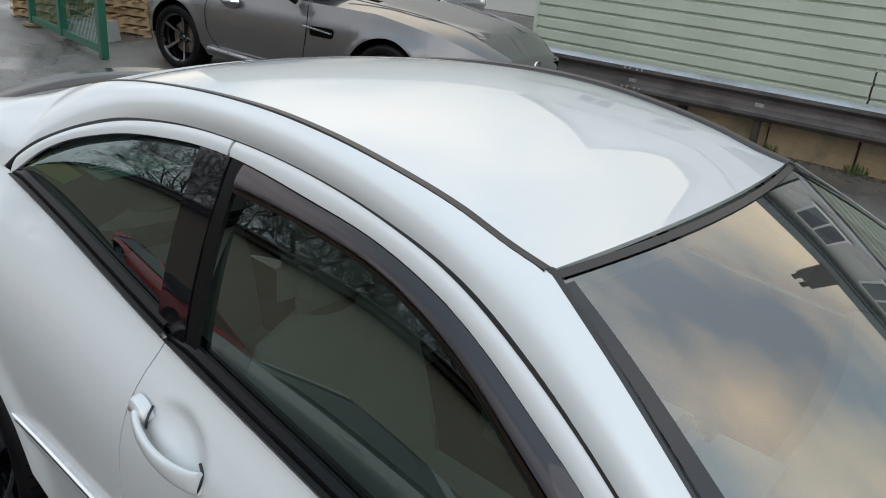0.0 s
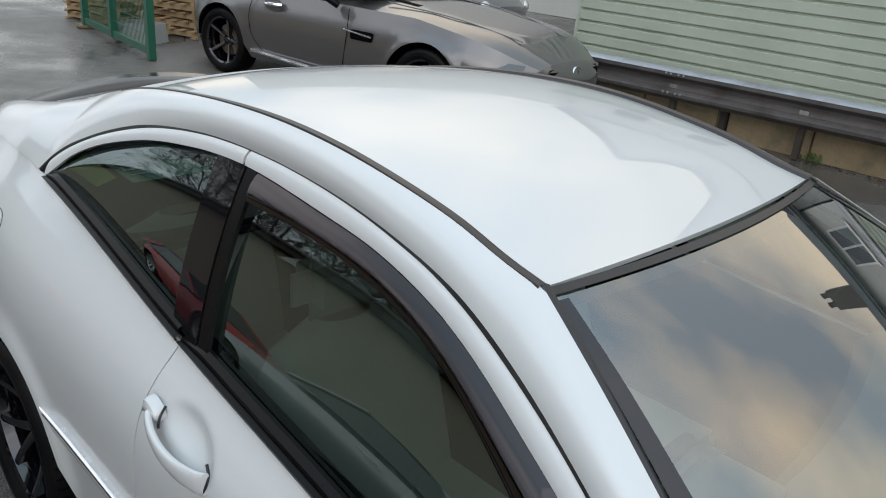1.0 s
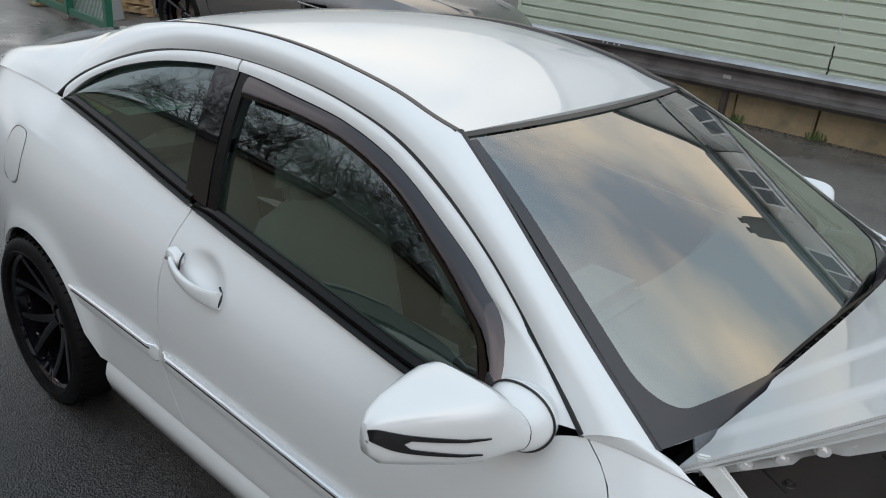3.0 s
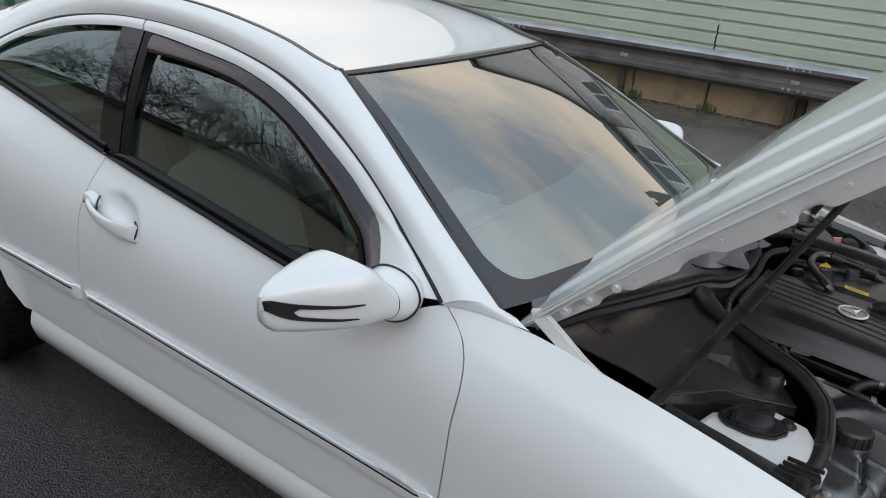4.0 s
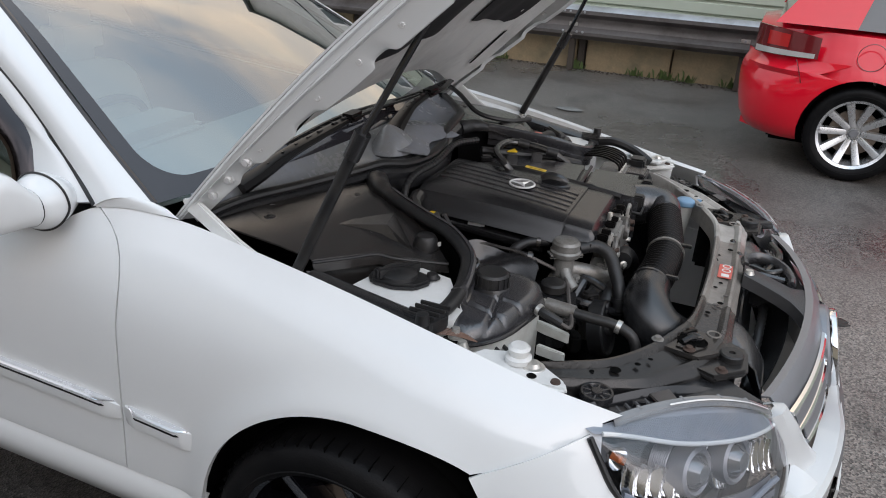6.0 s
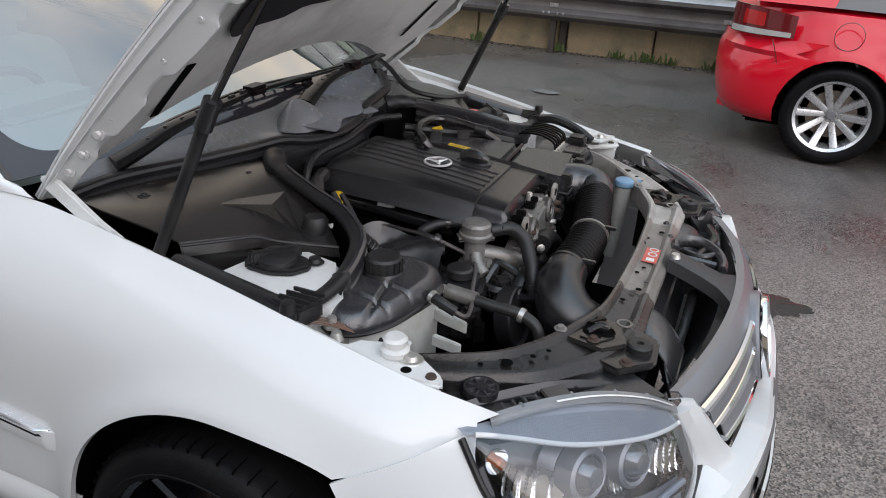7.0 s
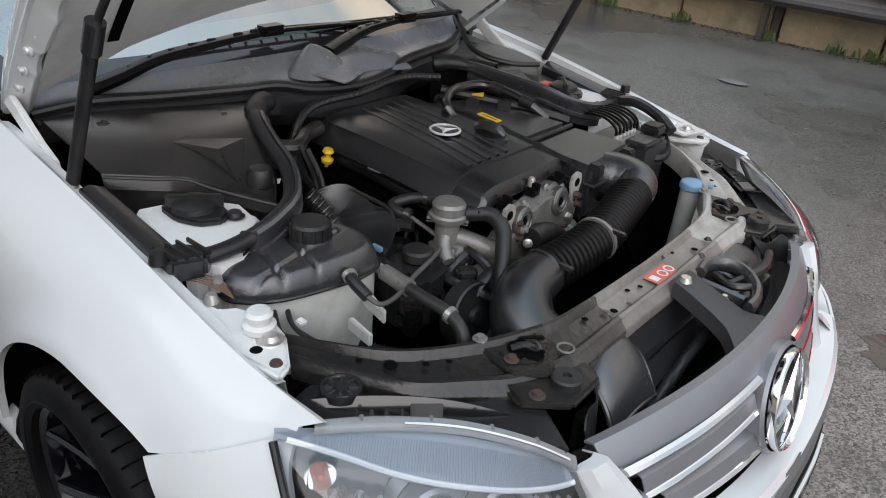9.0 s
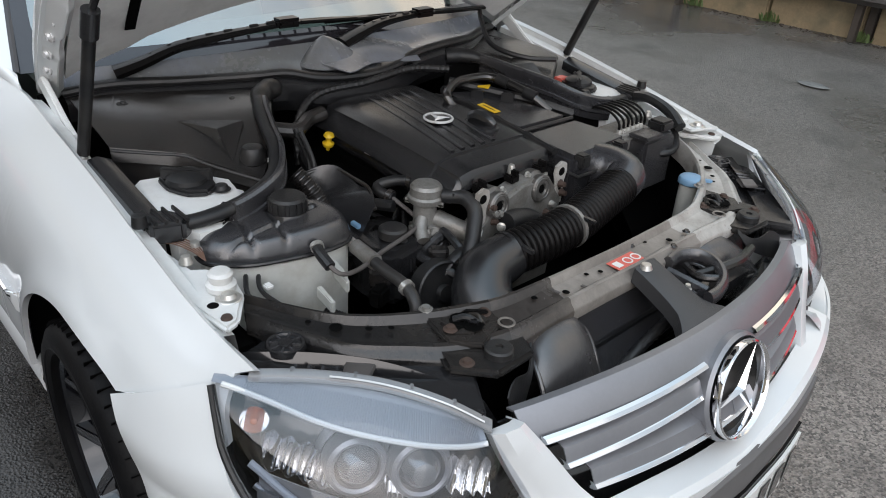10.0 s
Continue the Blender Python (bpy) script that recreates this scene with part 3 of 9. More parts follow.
def fender_front(z):
    if z < 0.70:
        return 0.258
    return 0.258 + (min(z, 0.82) - 0.70) / 0.116 * 0.222


def quarter_rear(z):
    return -3.60 + 0.05 * (z - 0.6)


both("rear_quarter_panel", lambda: side_panel(quarter_rear, DOOR_REAR, 0.385, 60), PAINT, car)
doors = both("door", lambda: side_panel(DOOR_REAR, DOOR_FRONT, 0.385, 130, 70), PAINT, car, "white door with smoked wind deflector")
both("front_wing", lambda: side_panel(DOOR_FRONT, fender_front, 0.385, 60), PAINT, car)


def skirt():
    rows = []
    for i in range(41):
        x = -2.24 + 1.90 * i / 40
        rows.append([(x, -(WIDE(x) + dy), z) for dy, z in ((-0.09, 0.235), (-0.045, 0.243), (-0.018, 0.270), (-0.005, 0.310), (-0.001, 0.335), (-0.008, 0.368), (-0.016, 0.384), (-0.022, 0.390))])
    return sheet(rows, -0.006)


both("side_skirt", skirt, PAINT, car)


def strip_on_side(z_of, x0, x1, half, proud, n=40):
    rows = []
    for i in range(n + 1):
        x = x0 + (x1 - x0) * i / n
        z = z_of(x)
        e = min(1.0, 14 * min(i / n, 1 - i / n) + 0.72)
        q = min(1.0, abs(x1 - x0) * min(i / n, 1 - i / n) / 0.03 + 0.05)
        rows.append([(x, -(side_y(x, z + dz * half * e) + p), z + dz * half * e) for dz, p in ((-1, -0.002), (-0.8, proud * 0.7 * q), (0, proud * q), (0.8, proud * 0.7 * q), (1, -0.002))])
    return sheet(rows)


MOULD = curve_of((-2.46, 0.592), (-1.87, 0.594), (-1.2, 0.582), (-0.54, 0.568), (-0.34, 0.556))
for a, b in ((-2.44, -1.885), (-1.872, -0.542), (-0.530, -0.345)):
    for m_, s in zip(both("side_moulding", lambda: strip_on_side(lambda x: MOULD(x) - 0.0205, a, b, 0.0285, 0.012), PAINT, car), (1, -1)):
        for nm, up, half, proud, mt, lb in (("chrome_strip", 0.0020, 0.0052, 0.0150, MOULD_SILVER, "thin chrome strip"), ("chrome_bead", 0.0040, 0.0018, 0.0172, CHROME, "bright bead"),
                                            ("chrome_edge", -0.0052, 0.0016, 0.0150, MOULD_SILVER, ""), ("black_line", -0.0110, 0.0034, 0.0150, TRIM, "")):
            bm = strip_on_side(lambda x: MOULD(x) + up, a + 0.012, b - 0.012, half, proud)
            part(nm, bm if s > 0 else flip(bm), mt, m_, lb)

# greenhouse curves on the near side: x, half width, height
ROOF_STRIP = curve_of((-3.60, 0.425, 1.088), (-3.30, 0.44, 1.150), (-3.00, 0.462, 1.225), (-2.70, 0.482, 1.312), (-2.48, 0.495, 1.368), (-2.16, 0.508, 1.415), (-1.85, 0.512, 1.434), (-1.66, 0.514, 1.428),
                      (-1.50, 0.515, 1.410), (-1.34, 0.517, 1.383), (-1.23, 0.520, 1.354), (-1.155, 0.523, 1.340))
PILLAR_IN = curve_of((-1.155, 0.523, 1.340), (-0.99, 0.580, 1.258), (-0.83, 0.634, 1.168), (-0.67, 0.684, 1.076), (-0.506, 0.733, 0.986))
SEAM = curve_of((-2.744, 0.681, 1.106), (-2.69, 0.653, 1.160), (-2.609, 0.627, 1.209), (-2.358, 0.576, 1.305), (-2.107, 0.552, 1.353), (-1.887, 0.544, 1.366), (-1.654, 0.547, 1.360),
                (-1.455, 0.560, 1.340), (-1.271, 0.579, 1.303), (-1.075, 0.617, 1.230), (-0.924, 0.656, 1.158), (-0.815, 0.688, 1.092), (-0.679, 0.738, 1.006), (-0.624, 0.764, 0.976))
WINDOW = curve_of((-2.700, 0.684, 1.104), (-2.591, 0.642, 1.188), (-2.337, 0.592, 1.283), (-2.086, 0.569, 1.327), (-1.900, 0.562, 1.339), (-1.629, 0.568, 1.324),
                  (-1.433, 0.579, 1.306), (-1.247, 0.601, 1.262), (-1.063, 0.640, 1.187), (-0.927, 0.674, 1.121), (-0.850, 0.700, 1.064), (-0.815, 0.736, 1.000), (-0.800, 0.765, 0.950))


def upper(x):
    """Inner edge of the roof side: roof strip, then the windscreen edge."""
    return ROOF_STRIP(x) if x < -1.155 else PILLAR_IN(x)


def ribbon(f, g, x0, x1, n, bulge=0.0, m=6, shift=None, tail=0.0):
    """A curved band from line f to line g on the near side, bulged outwards."""
    rows = []
    for i in range(n + 1):
        x = x0 + (x1 - x0) * i / n
        xa, xb = shift(x) if shift else (x, x)
        a, b = f(xa), g(xb)
        A, B = Vector((xa, -a[0], a[1])), Vector((xb, -b[0], b[1]))
        mid = []
        for j in range(m + 1):
            s = j / m
            p = A.lerp(B, s)
            d = B - A
            nrm = Vector((0, -abs(d.z), -d.y if d.z < 0 else d.y))
            nrm = Vector((0, d.z, -d.y)).normalized()
            if nrm.z < 0:
                nrm = -nrm
            p = p + nrm * (bulge + tail * min(1.0, max(0.0, (-2.70 - x) / 0.25))) * 4 * s * (1 - s)
            mid.append(p)
        rows.append(mid)
    return rows


def lower(x):
    return SEAM(x) if x > -2.744 else TOP(x)


both("roof_side_frame", lambda: sheet(ribbon(upper, lower, -3.58, -0.60, 120, 0.020, 8,
                                             lambda x: (x, x) if x < -1.155 else (-1.155 + (x + 1.155) * (0.649 / 0.555), -1.155 + (x + 1.155) * (0.531 / 0.555)), 0.018), -0.008), PAINT, car)


def inset(f, k, g):
    return lambda x: tuple(np.array(f(x)) * (1 - k) + np.array(g(x)) * k)


both("window_frame", lambda: sheet(ribbon(inset(SEAM, 0.10, WINDOW), WINDOW, -2.70, -1.892, 40, 0.004, 4), -0.008), PAINT, car)
both("door_frame", lambda: sheet(ribbon(inset(SEAM, 0.10, WINDOW), WINDOW, -1.884, -0.80, 60, 0.004, 4,
                                        lambda x: (-1.884 + (x + 1.884) * (1.250 / 1.084), x)), -0.008), PAINT, car)
both("door_seal", lambda: tube([(x, -SEAM(x)[0] - 0.003, SEAM(x)[1] + 0.003) for x in [-2.74, -2.70, -2.64] + [-2.6 + 0.0988 * k for k in range(21)]], 0.0075, 6, 90), RUBBER, car)


def glass_low(x):
    t = TOP(min(x, -0.86))
    return t[0] - 0.012, t[1] + 0.018


def pane(x0, x1, n=24, off=0.010, top=None):
    rows = []
    for i in range(n + 1):
        x = x0 + (x1 - x0) * i / n
        a, b = (top or WINDOW)(x), glass_low(x)
        row = []
        for j in range(9):
            s = j / 8
            y = (a[0] * (1 - s) + b[0] * s) + 0.015 * 4 * s * (1 - s) + 0.007 * (s - 0.5) - off
            row.append((x, -y, a[1] * (1 - s) + b[1] * s))
        rows.append(row)
    return sheet(rows)


quarter_glass = both("quarter_window", lambda: pane(-2.692, -1.915), SIDE_GLASS, car, "tinted rear quarter window")
door_glass = both("door_window", lambda: pane(-1.80, -0.815), SIDE_GLASS, car, "tinted door window")


def b_pillar(x0, x1, lean=0.085, off=0.002):
    rows = []
    for i in range(5):
        k = i / 4
        row = []
        for j in range(7):
            s = j / 6
            x = x0 + (x1 - x0) * k + lean * (s - 0.5)
            a, b = WINDOW(x), glass_low(x)
            row.append((x, -(a[0] * (1 - s) + b[0] * s + 0.015 * 4 * s * (1 - s) + 0.007 * (s - 0.5) - off), a[1] * (1 - s) + b[1] * s))
        rows.append(row)
    return sheet(rows, -0.01)


both("pillar_trim", lambda: b_pillar(-1.945, -1.842), PILLAR_BLACK, car)
both("pillar_trim", lambda: b_pillar(-1.834, -1.800), TRIM, car)


def belt_trim(x0, x1):
    rows = []
    for i in range(41):
        x = x0 + (x1 - x0) * i / 40
        y, z = TOP(min(x, -0.82))
        e = min(1.0, 8 * (i / 40) + 0.35)
        rows.append([(x, -(y + dy), z + dz * e) for dy, dz in ((0.004, -0.006), (0.012, 0.000), (0.014, 0.008), (0.006, 0.012), (0.000, 0.013), (0.004, 0.018), (0.003, 0.026), (-0.010, 0.034), (-0.02, 0.030))])
    return sheet(rows)


both("belt_trim", lambda: belt_trim(-2.70, -1.866), TRIM, car)
both("belt_trim", lambda: belt_trim(-1.858, -0.80), TRIM, car)

# smoked wind deflector over the door window
VIS_LOW = curve_of((-1.817, 0.588, 1.292), (-1.606, 0.588, 1.288), (-1.412, 0.598, 1.268), (-1.223, 0.624, 1.216), (-1.066, 0.663, 1.142), (-0.940, 0.700, 1.072), (-0.880, 0.722, 1.020), (-0.850, 0.755, 0.950))


def visor():
    rows = []
    for i in range(61):
        k = i / 60
        xa, xb = -1.838 + k * 1.030, -1.815 + k * 0.965
        a, b = WINDOW(xa), VIS_LOW(xb)
        A, B = Vector((xa, -a[0] - 0.004, a[1])), Vector((xb, -b[0] - 0.022, b[1]))
        rows.append([A.lerp(B, s) + Vector((0, -0.008 * 4 * s * (1 - s), 0)) for s in (0, 0.15, 0.4, 0.7, 0.9, 1.0)])
    return sheet(rows, 0.003)


both("wind_deflector", visor, VISOR, car, "smoked plastic wind deflector")


# roof, roof strips, windscreen
def roof():
    rows = []
    for i in range(41):
        k = i / 40
        row = []
        for j in range(33):
            v = -1 + 2 * j / 32
            front = -1.160 + 0.035 * (1 - v * v)
            x = -2.62 + (front + 2.62) * k
            y, z = ROOF_STRIP(min(x, -1.155))
            y -= 0.014
            row.append((x, v * y, z + (0.034 - 0.040 * max(0.0, (k - 0.75) * 4) ** 1.5 * 0.6) * (1 - v * v) ** 0.9 - 0.001))
        rows.append(row)
    return sheet(rows, -0.01)


part("roof", roof(), PAINT, car, "glossy white roof panel")
both("roof_strip", lambda: sheet([[(x, -(ROOF_STRIP(x)[0] + dy), ROOF_STRIP(x)[1] + dz) for dy, dz in ((-0.017, -0.001), (-0.012, 0.0065), (0.0, 0.009), (0.008, 0.0085), (0.013, -0.002))]
                                  for x in [-2.62 + 1.465 * k / 50 for k in range(51)]]), STRIP, car, "dark grey roof drip strip")


def screen_point(u, v):
    """u from 0 at the roof to 1 at the cowl, v across from -1 to 1."""
    x = -1.150 + u * 0.640
    y, z = PILLAR_IN(x)
    cx = x + (0.045 + 0.105 * u) * (1 - v * v)
    cz = z + (0.005 + 0.018 * u) * (1 - v * v) + 0.012 * 4 * u * (1 - u)
    return cx, v * (y - 0.012), cz


part("windscreen", sheet([[screen_point(i / 24, -1 + j / 14) for j in range(29)] for i in range(25)]), SCREEN_GLASS, car, "curved windscreen with a dark printed border")


def screen_band(us, vs, lift):
    """A strip that follows the windscreen at a small distance."""
    return sheet([[Vector(screen_point(u, v)) + Vector((0.5, 0, 0.85)) * lift for v in vs] for u in us])


part("windscreen_seal", screen_band(lin(-0.006, 0.016, 2), lin(-1.03, 1.03, 30), 0.004), STRIP, car)
part("windscreen_border", screen_band(lin(0.018, 0.048, 2), lin(-0.97, 0.97, 30), -0.004), BROWN_TRIM, car)
def border():
    """The printed band down both sides and along the foot of the windscreen, with rounded inner corners."""
    near = [((u, -1.0), (u, -0.952)) for u in lin(0.03, 0.80, 16)]
    near += [((0.80 + 0.20 * k, -1.0), (0.80 + 0.138 * math.sin(a), -0.952 + 0.10 * (1 - math.cos(a)))) for k, a in zip(lin(0.1, 1.0, 10), lin(0.15, math.pi / 2, 10))]
    line = near + [((1.0, v), (0.938, v)) for v in lin(-0.80, 0.80, 26)] + [((a, -b), (c, -d)) for (a, b), (c, d) in reversed(near)]
    return sheet([[Vector(screen_point(o[0] + (i[0] - o[0]) * k, o[1] + (i[1] - o[1]) * k)) + Vector((0.5, 0, 0.85)) * 0.002 for k in (0.0, 0.33, 0.66, 1.0)] for o, i in line])


part("windscreen_border", border(), BORDER, car, "dark printed windscreen border")
both("pillar_seal", lambda: sheet([[(x + dx, -(PILLAR_IN(x)[0] + dy), PILLAR_IN(x)[1] + dz) for dx, dy, dz in ((0.004, -0.012, 0.008), (0.002, -0.006, 0.0105), (0, 0.003, 0.007), (0, 0.006, -0.004))]
                                   for x in lin(-1.155, -0.506, 30)]), STRIP, car)
part("sun_sensor_panel", screen_band(lin(0.06, 0.20, 3), lin(-0.12, 0.12, 4), -0.010), BROWN_TRIM, car)


# tail: hatch, spoiler, tail lamp, rear bumper
def hatch(x0, x1, v0, v1, n, m):
    rows = []
    for x in lin(x0, x1, n):
        y, z = ROOF_STRIP(x)
        rows.append([(x, v * (y - 0.012), z + 0.030 * (1 - v * v) - 0.002) for v in lin(v0, v1, m)])
    return sheet(rows, -0.01)


part("rear_hatch", hatch(-2.62, -2.66, -1, 1, 3, 24), PAINT, car)
part("rear_hatch", hatch(-3.20, -3.57, -1, 1, 16, 24), PAINT, car)
both("hatch_side", lambda: hatch(-2.66, -3.20, -1, -0.86, 20, 6), PAINT, car)
part("rear_window", sheet([[(x, v * (ROOF_STRIP(x)[0] - 0.060), ROOF_STRIP(x)[1] + 0.030 * (1 - v * v)) for v in lin(-1, 1, 12)] for x in lin(-3.20, -2.66, 12)]), SIDE_GLASS, car, "tinted rear window")


def spoiler():
    rows = []
    for j in range(41):
        v = -1 + j / 20
        y = v * 0.575
        x = -3.56 + 0.10 * v * v
        z = 1.178 - 0.078 * v * v
        rows.append([(x + 0.03, y, z - 0.05), (x - 0.02, y, z - 0.034), (x - 0.036, y, z - 0.004), (x - 0.02, y, z + 0.004), (x + 0.10, y, z - 0.006), (x + 0.16, y, z - 0.022), (x + 0.19, y, z - 0.05)])
    return sheet(rows, 0.004)


part("boot_spoiler", spoiler(), BROWN_TRIM, car, "dark boot lid spoiler")


def rear_face():
    rows = []
    for j in range(41):
        a = -1 + j / 20
        y = 0.755 * math.sin(a * math.pi / 2)
        col = []
        for z, back, w in ((0.24, 0.05, 0.95), (0.32, 0.01, 0.99), (0.48, 0.0, 1.0), (0.60, 0.01, 1.0), (0.66, 0.06, 0.97), (0.80, 0.09, 0.93), (0.95, 0.11, 0.84), (1.05, 0.14, 0.72)):
            col.append((-3.66 + back + 0.40 * abs(a) ** 4, y * w, z))
        rows.append(col)
    return sheet(rows)


part("rear_bumper", rear_face(), PAINT, car)
both("tail_lamp", lambda: sheet([[(-3.60 + 0.22 * k + 0.004, -(0.555 + 0.150 * k ** 0.6) - 0.004, 0.80 + s * (0.17 - 0.06 * k)) for s in (0, 0.3, 0.7, 1)] for k in lin(0, 1, 8)], 0.02), TAIL_RED, car)
both("rear_moulding", lambda: tube([(-3.30, -0.835, 0.60), (-3.42, -0.80, 0.605), (-3.54, -0.72, 0.61)], 0.009, 8), CHROME, car)


def flap():
    rows = []
    for i in range(13):
        a = -1 + i / 6
        row = []
        for j in range(13):
            b = -1 + j / 6
            k = 1 - 0.10 * (a * a) * (b * b)
            x, z = -2.845 + 0.072 * a * math.sqrt(1 - b * b * 0.35), 0.90 + 0.088 * b * math.sqrt(1 - a * a * 0.45)
            row.append((x, -(side_y(x, z) + flare(x, z)) - 0.0025, z))
        rows.append(row)
    return sheet(rows, -0.002)


part("fuel_flap", flap(), PAINT, car, "rounded fuel flap")
ring_ = [(-2.845 + 0.073 * math.copysign(abs(math.cos(a)) ** 0.6, math.cos(a)), 0.90 + 0.089 * math.copysign(abs(math.sin(a)) ** 0.6, math.sin(a))) for a in lin(0, 2 * math.pi, 40)]
part("flap_gap", tube([(x, -(side_y(x, z) + flare(x, z)) - 0.0005, z) for x, z in ring_], 0.0015, 6, 90), RAIL_DIRTY, car)


# door handle
def handle(side):
    """A strap that widens to its front end, the lock housing at its rear end, and the dark gaps round both."""
    strap = []
    for k in lin(0, 1, 28):
        x = -1.822 + 0.218 * k
        zc, hh = 0.884 - 0.030 * k - 0.004 * math.sin(math.pi * k), 0.0125 + 0.0125 * k ** 1.6
        out = 0.012 + 0.030 * max(0.0, math.sin(math.pi * min(1.0, 0.06 + 0.94 * k))) ** 0.6
        y = side_y(x, zc) + out
        strap.append([(x, -(y + 0.0085 * math.copysign(abs(math.cos(a)) ** 0.7, math.cos(a))), zc + hh * math.copysign(abs(math.sin(a)) ** 0.8, math.sin(a))) for a in lin(0, 2 * math.pi, 20)])
    ends = [[tuple(sum(p[i] for p in row) / len(row) for i in range(3))] * 21 for row in (strap[0], strap[-1])]
    grip = sheet([ends[0]] + strap + [ends[1]])
    y0 = -side_y(-1.83, 0.885)
    pod = lathe([(0.0, 0.026), (0.012, 0.0255), (0.020, 0.022), (0.0245, 0.014), (0.0255, 0.0)], Matrix.Translation((-1.826, y0 + 0.002, 0.889)) @ Matrix.Rotation(radians(90), 4, "X") @ Matrix.Rotation(-0.35, 4, "Z") @ Matrix.Diagonal((1.30, 0.86, 1, 1)), 24)
    lock = lathe([(0.0, 0.002), (0.006, 0.002), (0.0085, 0.004), (0.010, 0.0), (0.010, -0.006)], facing((-1.853, y0 - 0.014, 0.882), (-0.75, -0.65, -0.1)), 16)
    slot = lathe([(0.0, 0.0), (0.0055, 0.0), (0.006, -0.001)], facing((-1.8545, y0 - 0.0155, 0.882), (-0.75, -0.65, -0.1)), 14)
    gap = tube([(-1.800, -side_y(-1.800, 0.908) - 0.010, 0.904), (-1.786, -side_y(-1.79, 0.89) - 0.019, 0.895), (-1.784, -side_y(-1.79, 0.88) - 0.020, 0.880), (-1.792, -side_y(-1.79, 0.87) - 0.012, 0.868)], 0.0028, 8, 16)
    end = tube([(-1.622, -side_y(-1.622, 0.880) - 0.010, 0.880), (-1.607, -side_y(-1.607, 0.868) - 0.010, 0.868), (-1.603, -side_y(-1.603, 0.852) - 0.010, 0.852), (-1.607, -side_y(-1.607, 0.834) - 0.010, 0.834)], 0.0030, 8, 16)
    return [(nm, bm if side > 0 else flip(bm), mt) for bm, mt, nm in ((grip, PAINT, "door_handle"), (pod, PAINT, "lock_housing"), (lock, STEEL, "lock_cylinder"), (slot, DARK, "key_slot"), (gap, RUBBER, "handle_gap"), (end, RUBBER, "handle_gap"))]


for d, s in zip(doors, (1, -1)):
    for nm, bm, mt in handle(s):
        part(nm, bm, mt, d)


# foot of the windscreen pillar, closing on the wing
def pillar_foot():
    a, b = Vector((-0.500, -0.730, 0.990)), Vector((-0.628, -0.764, 0.979))
    rows = []
    for k in lin(0, 1, 12):
        p = a.lerp(b, k) + Vector((0.004, -0.006, 0.021)) * 4 * k * (1 - k)
        x = -0.430 + (-0.622 + 0.430) * k
        y, z = TOP(x)
        q = Vector((x, -(y - 0.001), z + 0.001))
        rows.append([p.lerp(q, j) + Vector((0, 0, 0.004 * math.sin(math.pi * j))) for j in lin(0, 1, 4)])
    return sheet(rows, 0.004)


both("pillar_foot", pillar_foot, PAINT, car)


# wing mirrors
MIRROR = ((-1.055, -0.860, -0.848, 0.975, 1.000, 0.66), (-1.051, -0.871, -0.842, 0.956, 1.014, 0.62), (-1.035, -0.882, -0.826, 0.937, 1.027, 0.58), (-1.00, -0.893, -0.790, 0.932, 1.042, 0.54), (-0.95, -0.893, -0.735, 0.934, 1.059, 0.52),
          (-0.915, -0.888, -0.706, 0.936, 1.071, 0.52), (-0.895, -0.880, -0.697, 0.937, 1.074, 0.54), (-0.875, -0.870, -0.690, 0.938, 1.062, 0.58), (-0.857, -0.845, -0.684, 0.939, 1.038, 0.68), (-0.842, -0.815, -0.679, 0.938, 1.024, 0.80))
FOOT = ((-0.842, -0.813, -0.680, 0.9395, 1.0225, 0.80), (-0.828, -0.800, -0.674, 0.934, 1.022, 0.85), (-0.812, -0.800, -0.668, 0.928, 1.028, 0.9), (-0.795, -0.806, -0.662, 0.922, 1.036, 0.95), (-0.782, -0.806, -0.664, 0.924, 1.034, 0.95), (-0.74, -0.79, -0.690, 0.94, 1.01, 1.0))


def mirror_ring(y, xr, xf, zl, zh, soft, grow=0.0):
    """One section of the housing or its foot: y, rear and front x, low and high z, roundness."""
    cx, cz, hx, hz = (xr + xf) / 2, (zl + zh) / 2, (xf - xr) / 2 + grow, (zh - zl) / 2 + grow
    ring = []
    for a in lin(0, 2 * math.pi, 41):
        c, q = math.cos(a), math.sin(a)
        z = cz + hz * math.copysign(abs(q) ** soft, q)
        ring.append((cx + hx * math.copysign(abs(c) ** soft, c), y + 0.45 * min(0.0, z - 0.975) * min(1.0, max(0.0, (y + 0.87) / 0.06)), z))
    return ring


def mirror_shell():
    rows = [mirror_ring(*m) for m in MIRROR]
    return sheet([[(-0.854, -1.0565, 0.988)] * 41] + rows + [[(x * 0.9 - 0.075, y + 0.006, z * 0.9 + 0.098) for x, y, z in rows[-1]]])


MIRROR_Y = [m[0] for m in MIRROR]


def mirror_front(y, z):
    """x of the housing's front face at a place across and a height."""
    k = max(0, min(len(MIRROR) - 2, sum(v <= y for v in MIRROR_Y) - 1))
    f = min(1.0, max(0.0, (y - MIRROR_Y[k]) / (MIRROR_Y[k + 1] - MIRROR_Y[k])))
    _, xr, xf, zl, zh, soft = [a + (b - a) * f for a, b in zip(MIRROR[k], MIRROR[k + 1])]
    q = min(0.98, abs((z - (zl + zh) / 2) / ((zh - zl) / 2)))
    return (xr + xf) / 2 + (xf - xr) / 2 * (1 - q ** (2 / soft)) ** (soft / 2)


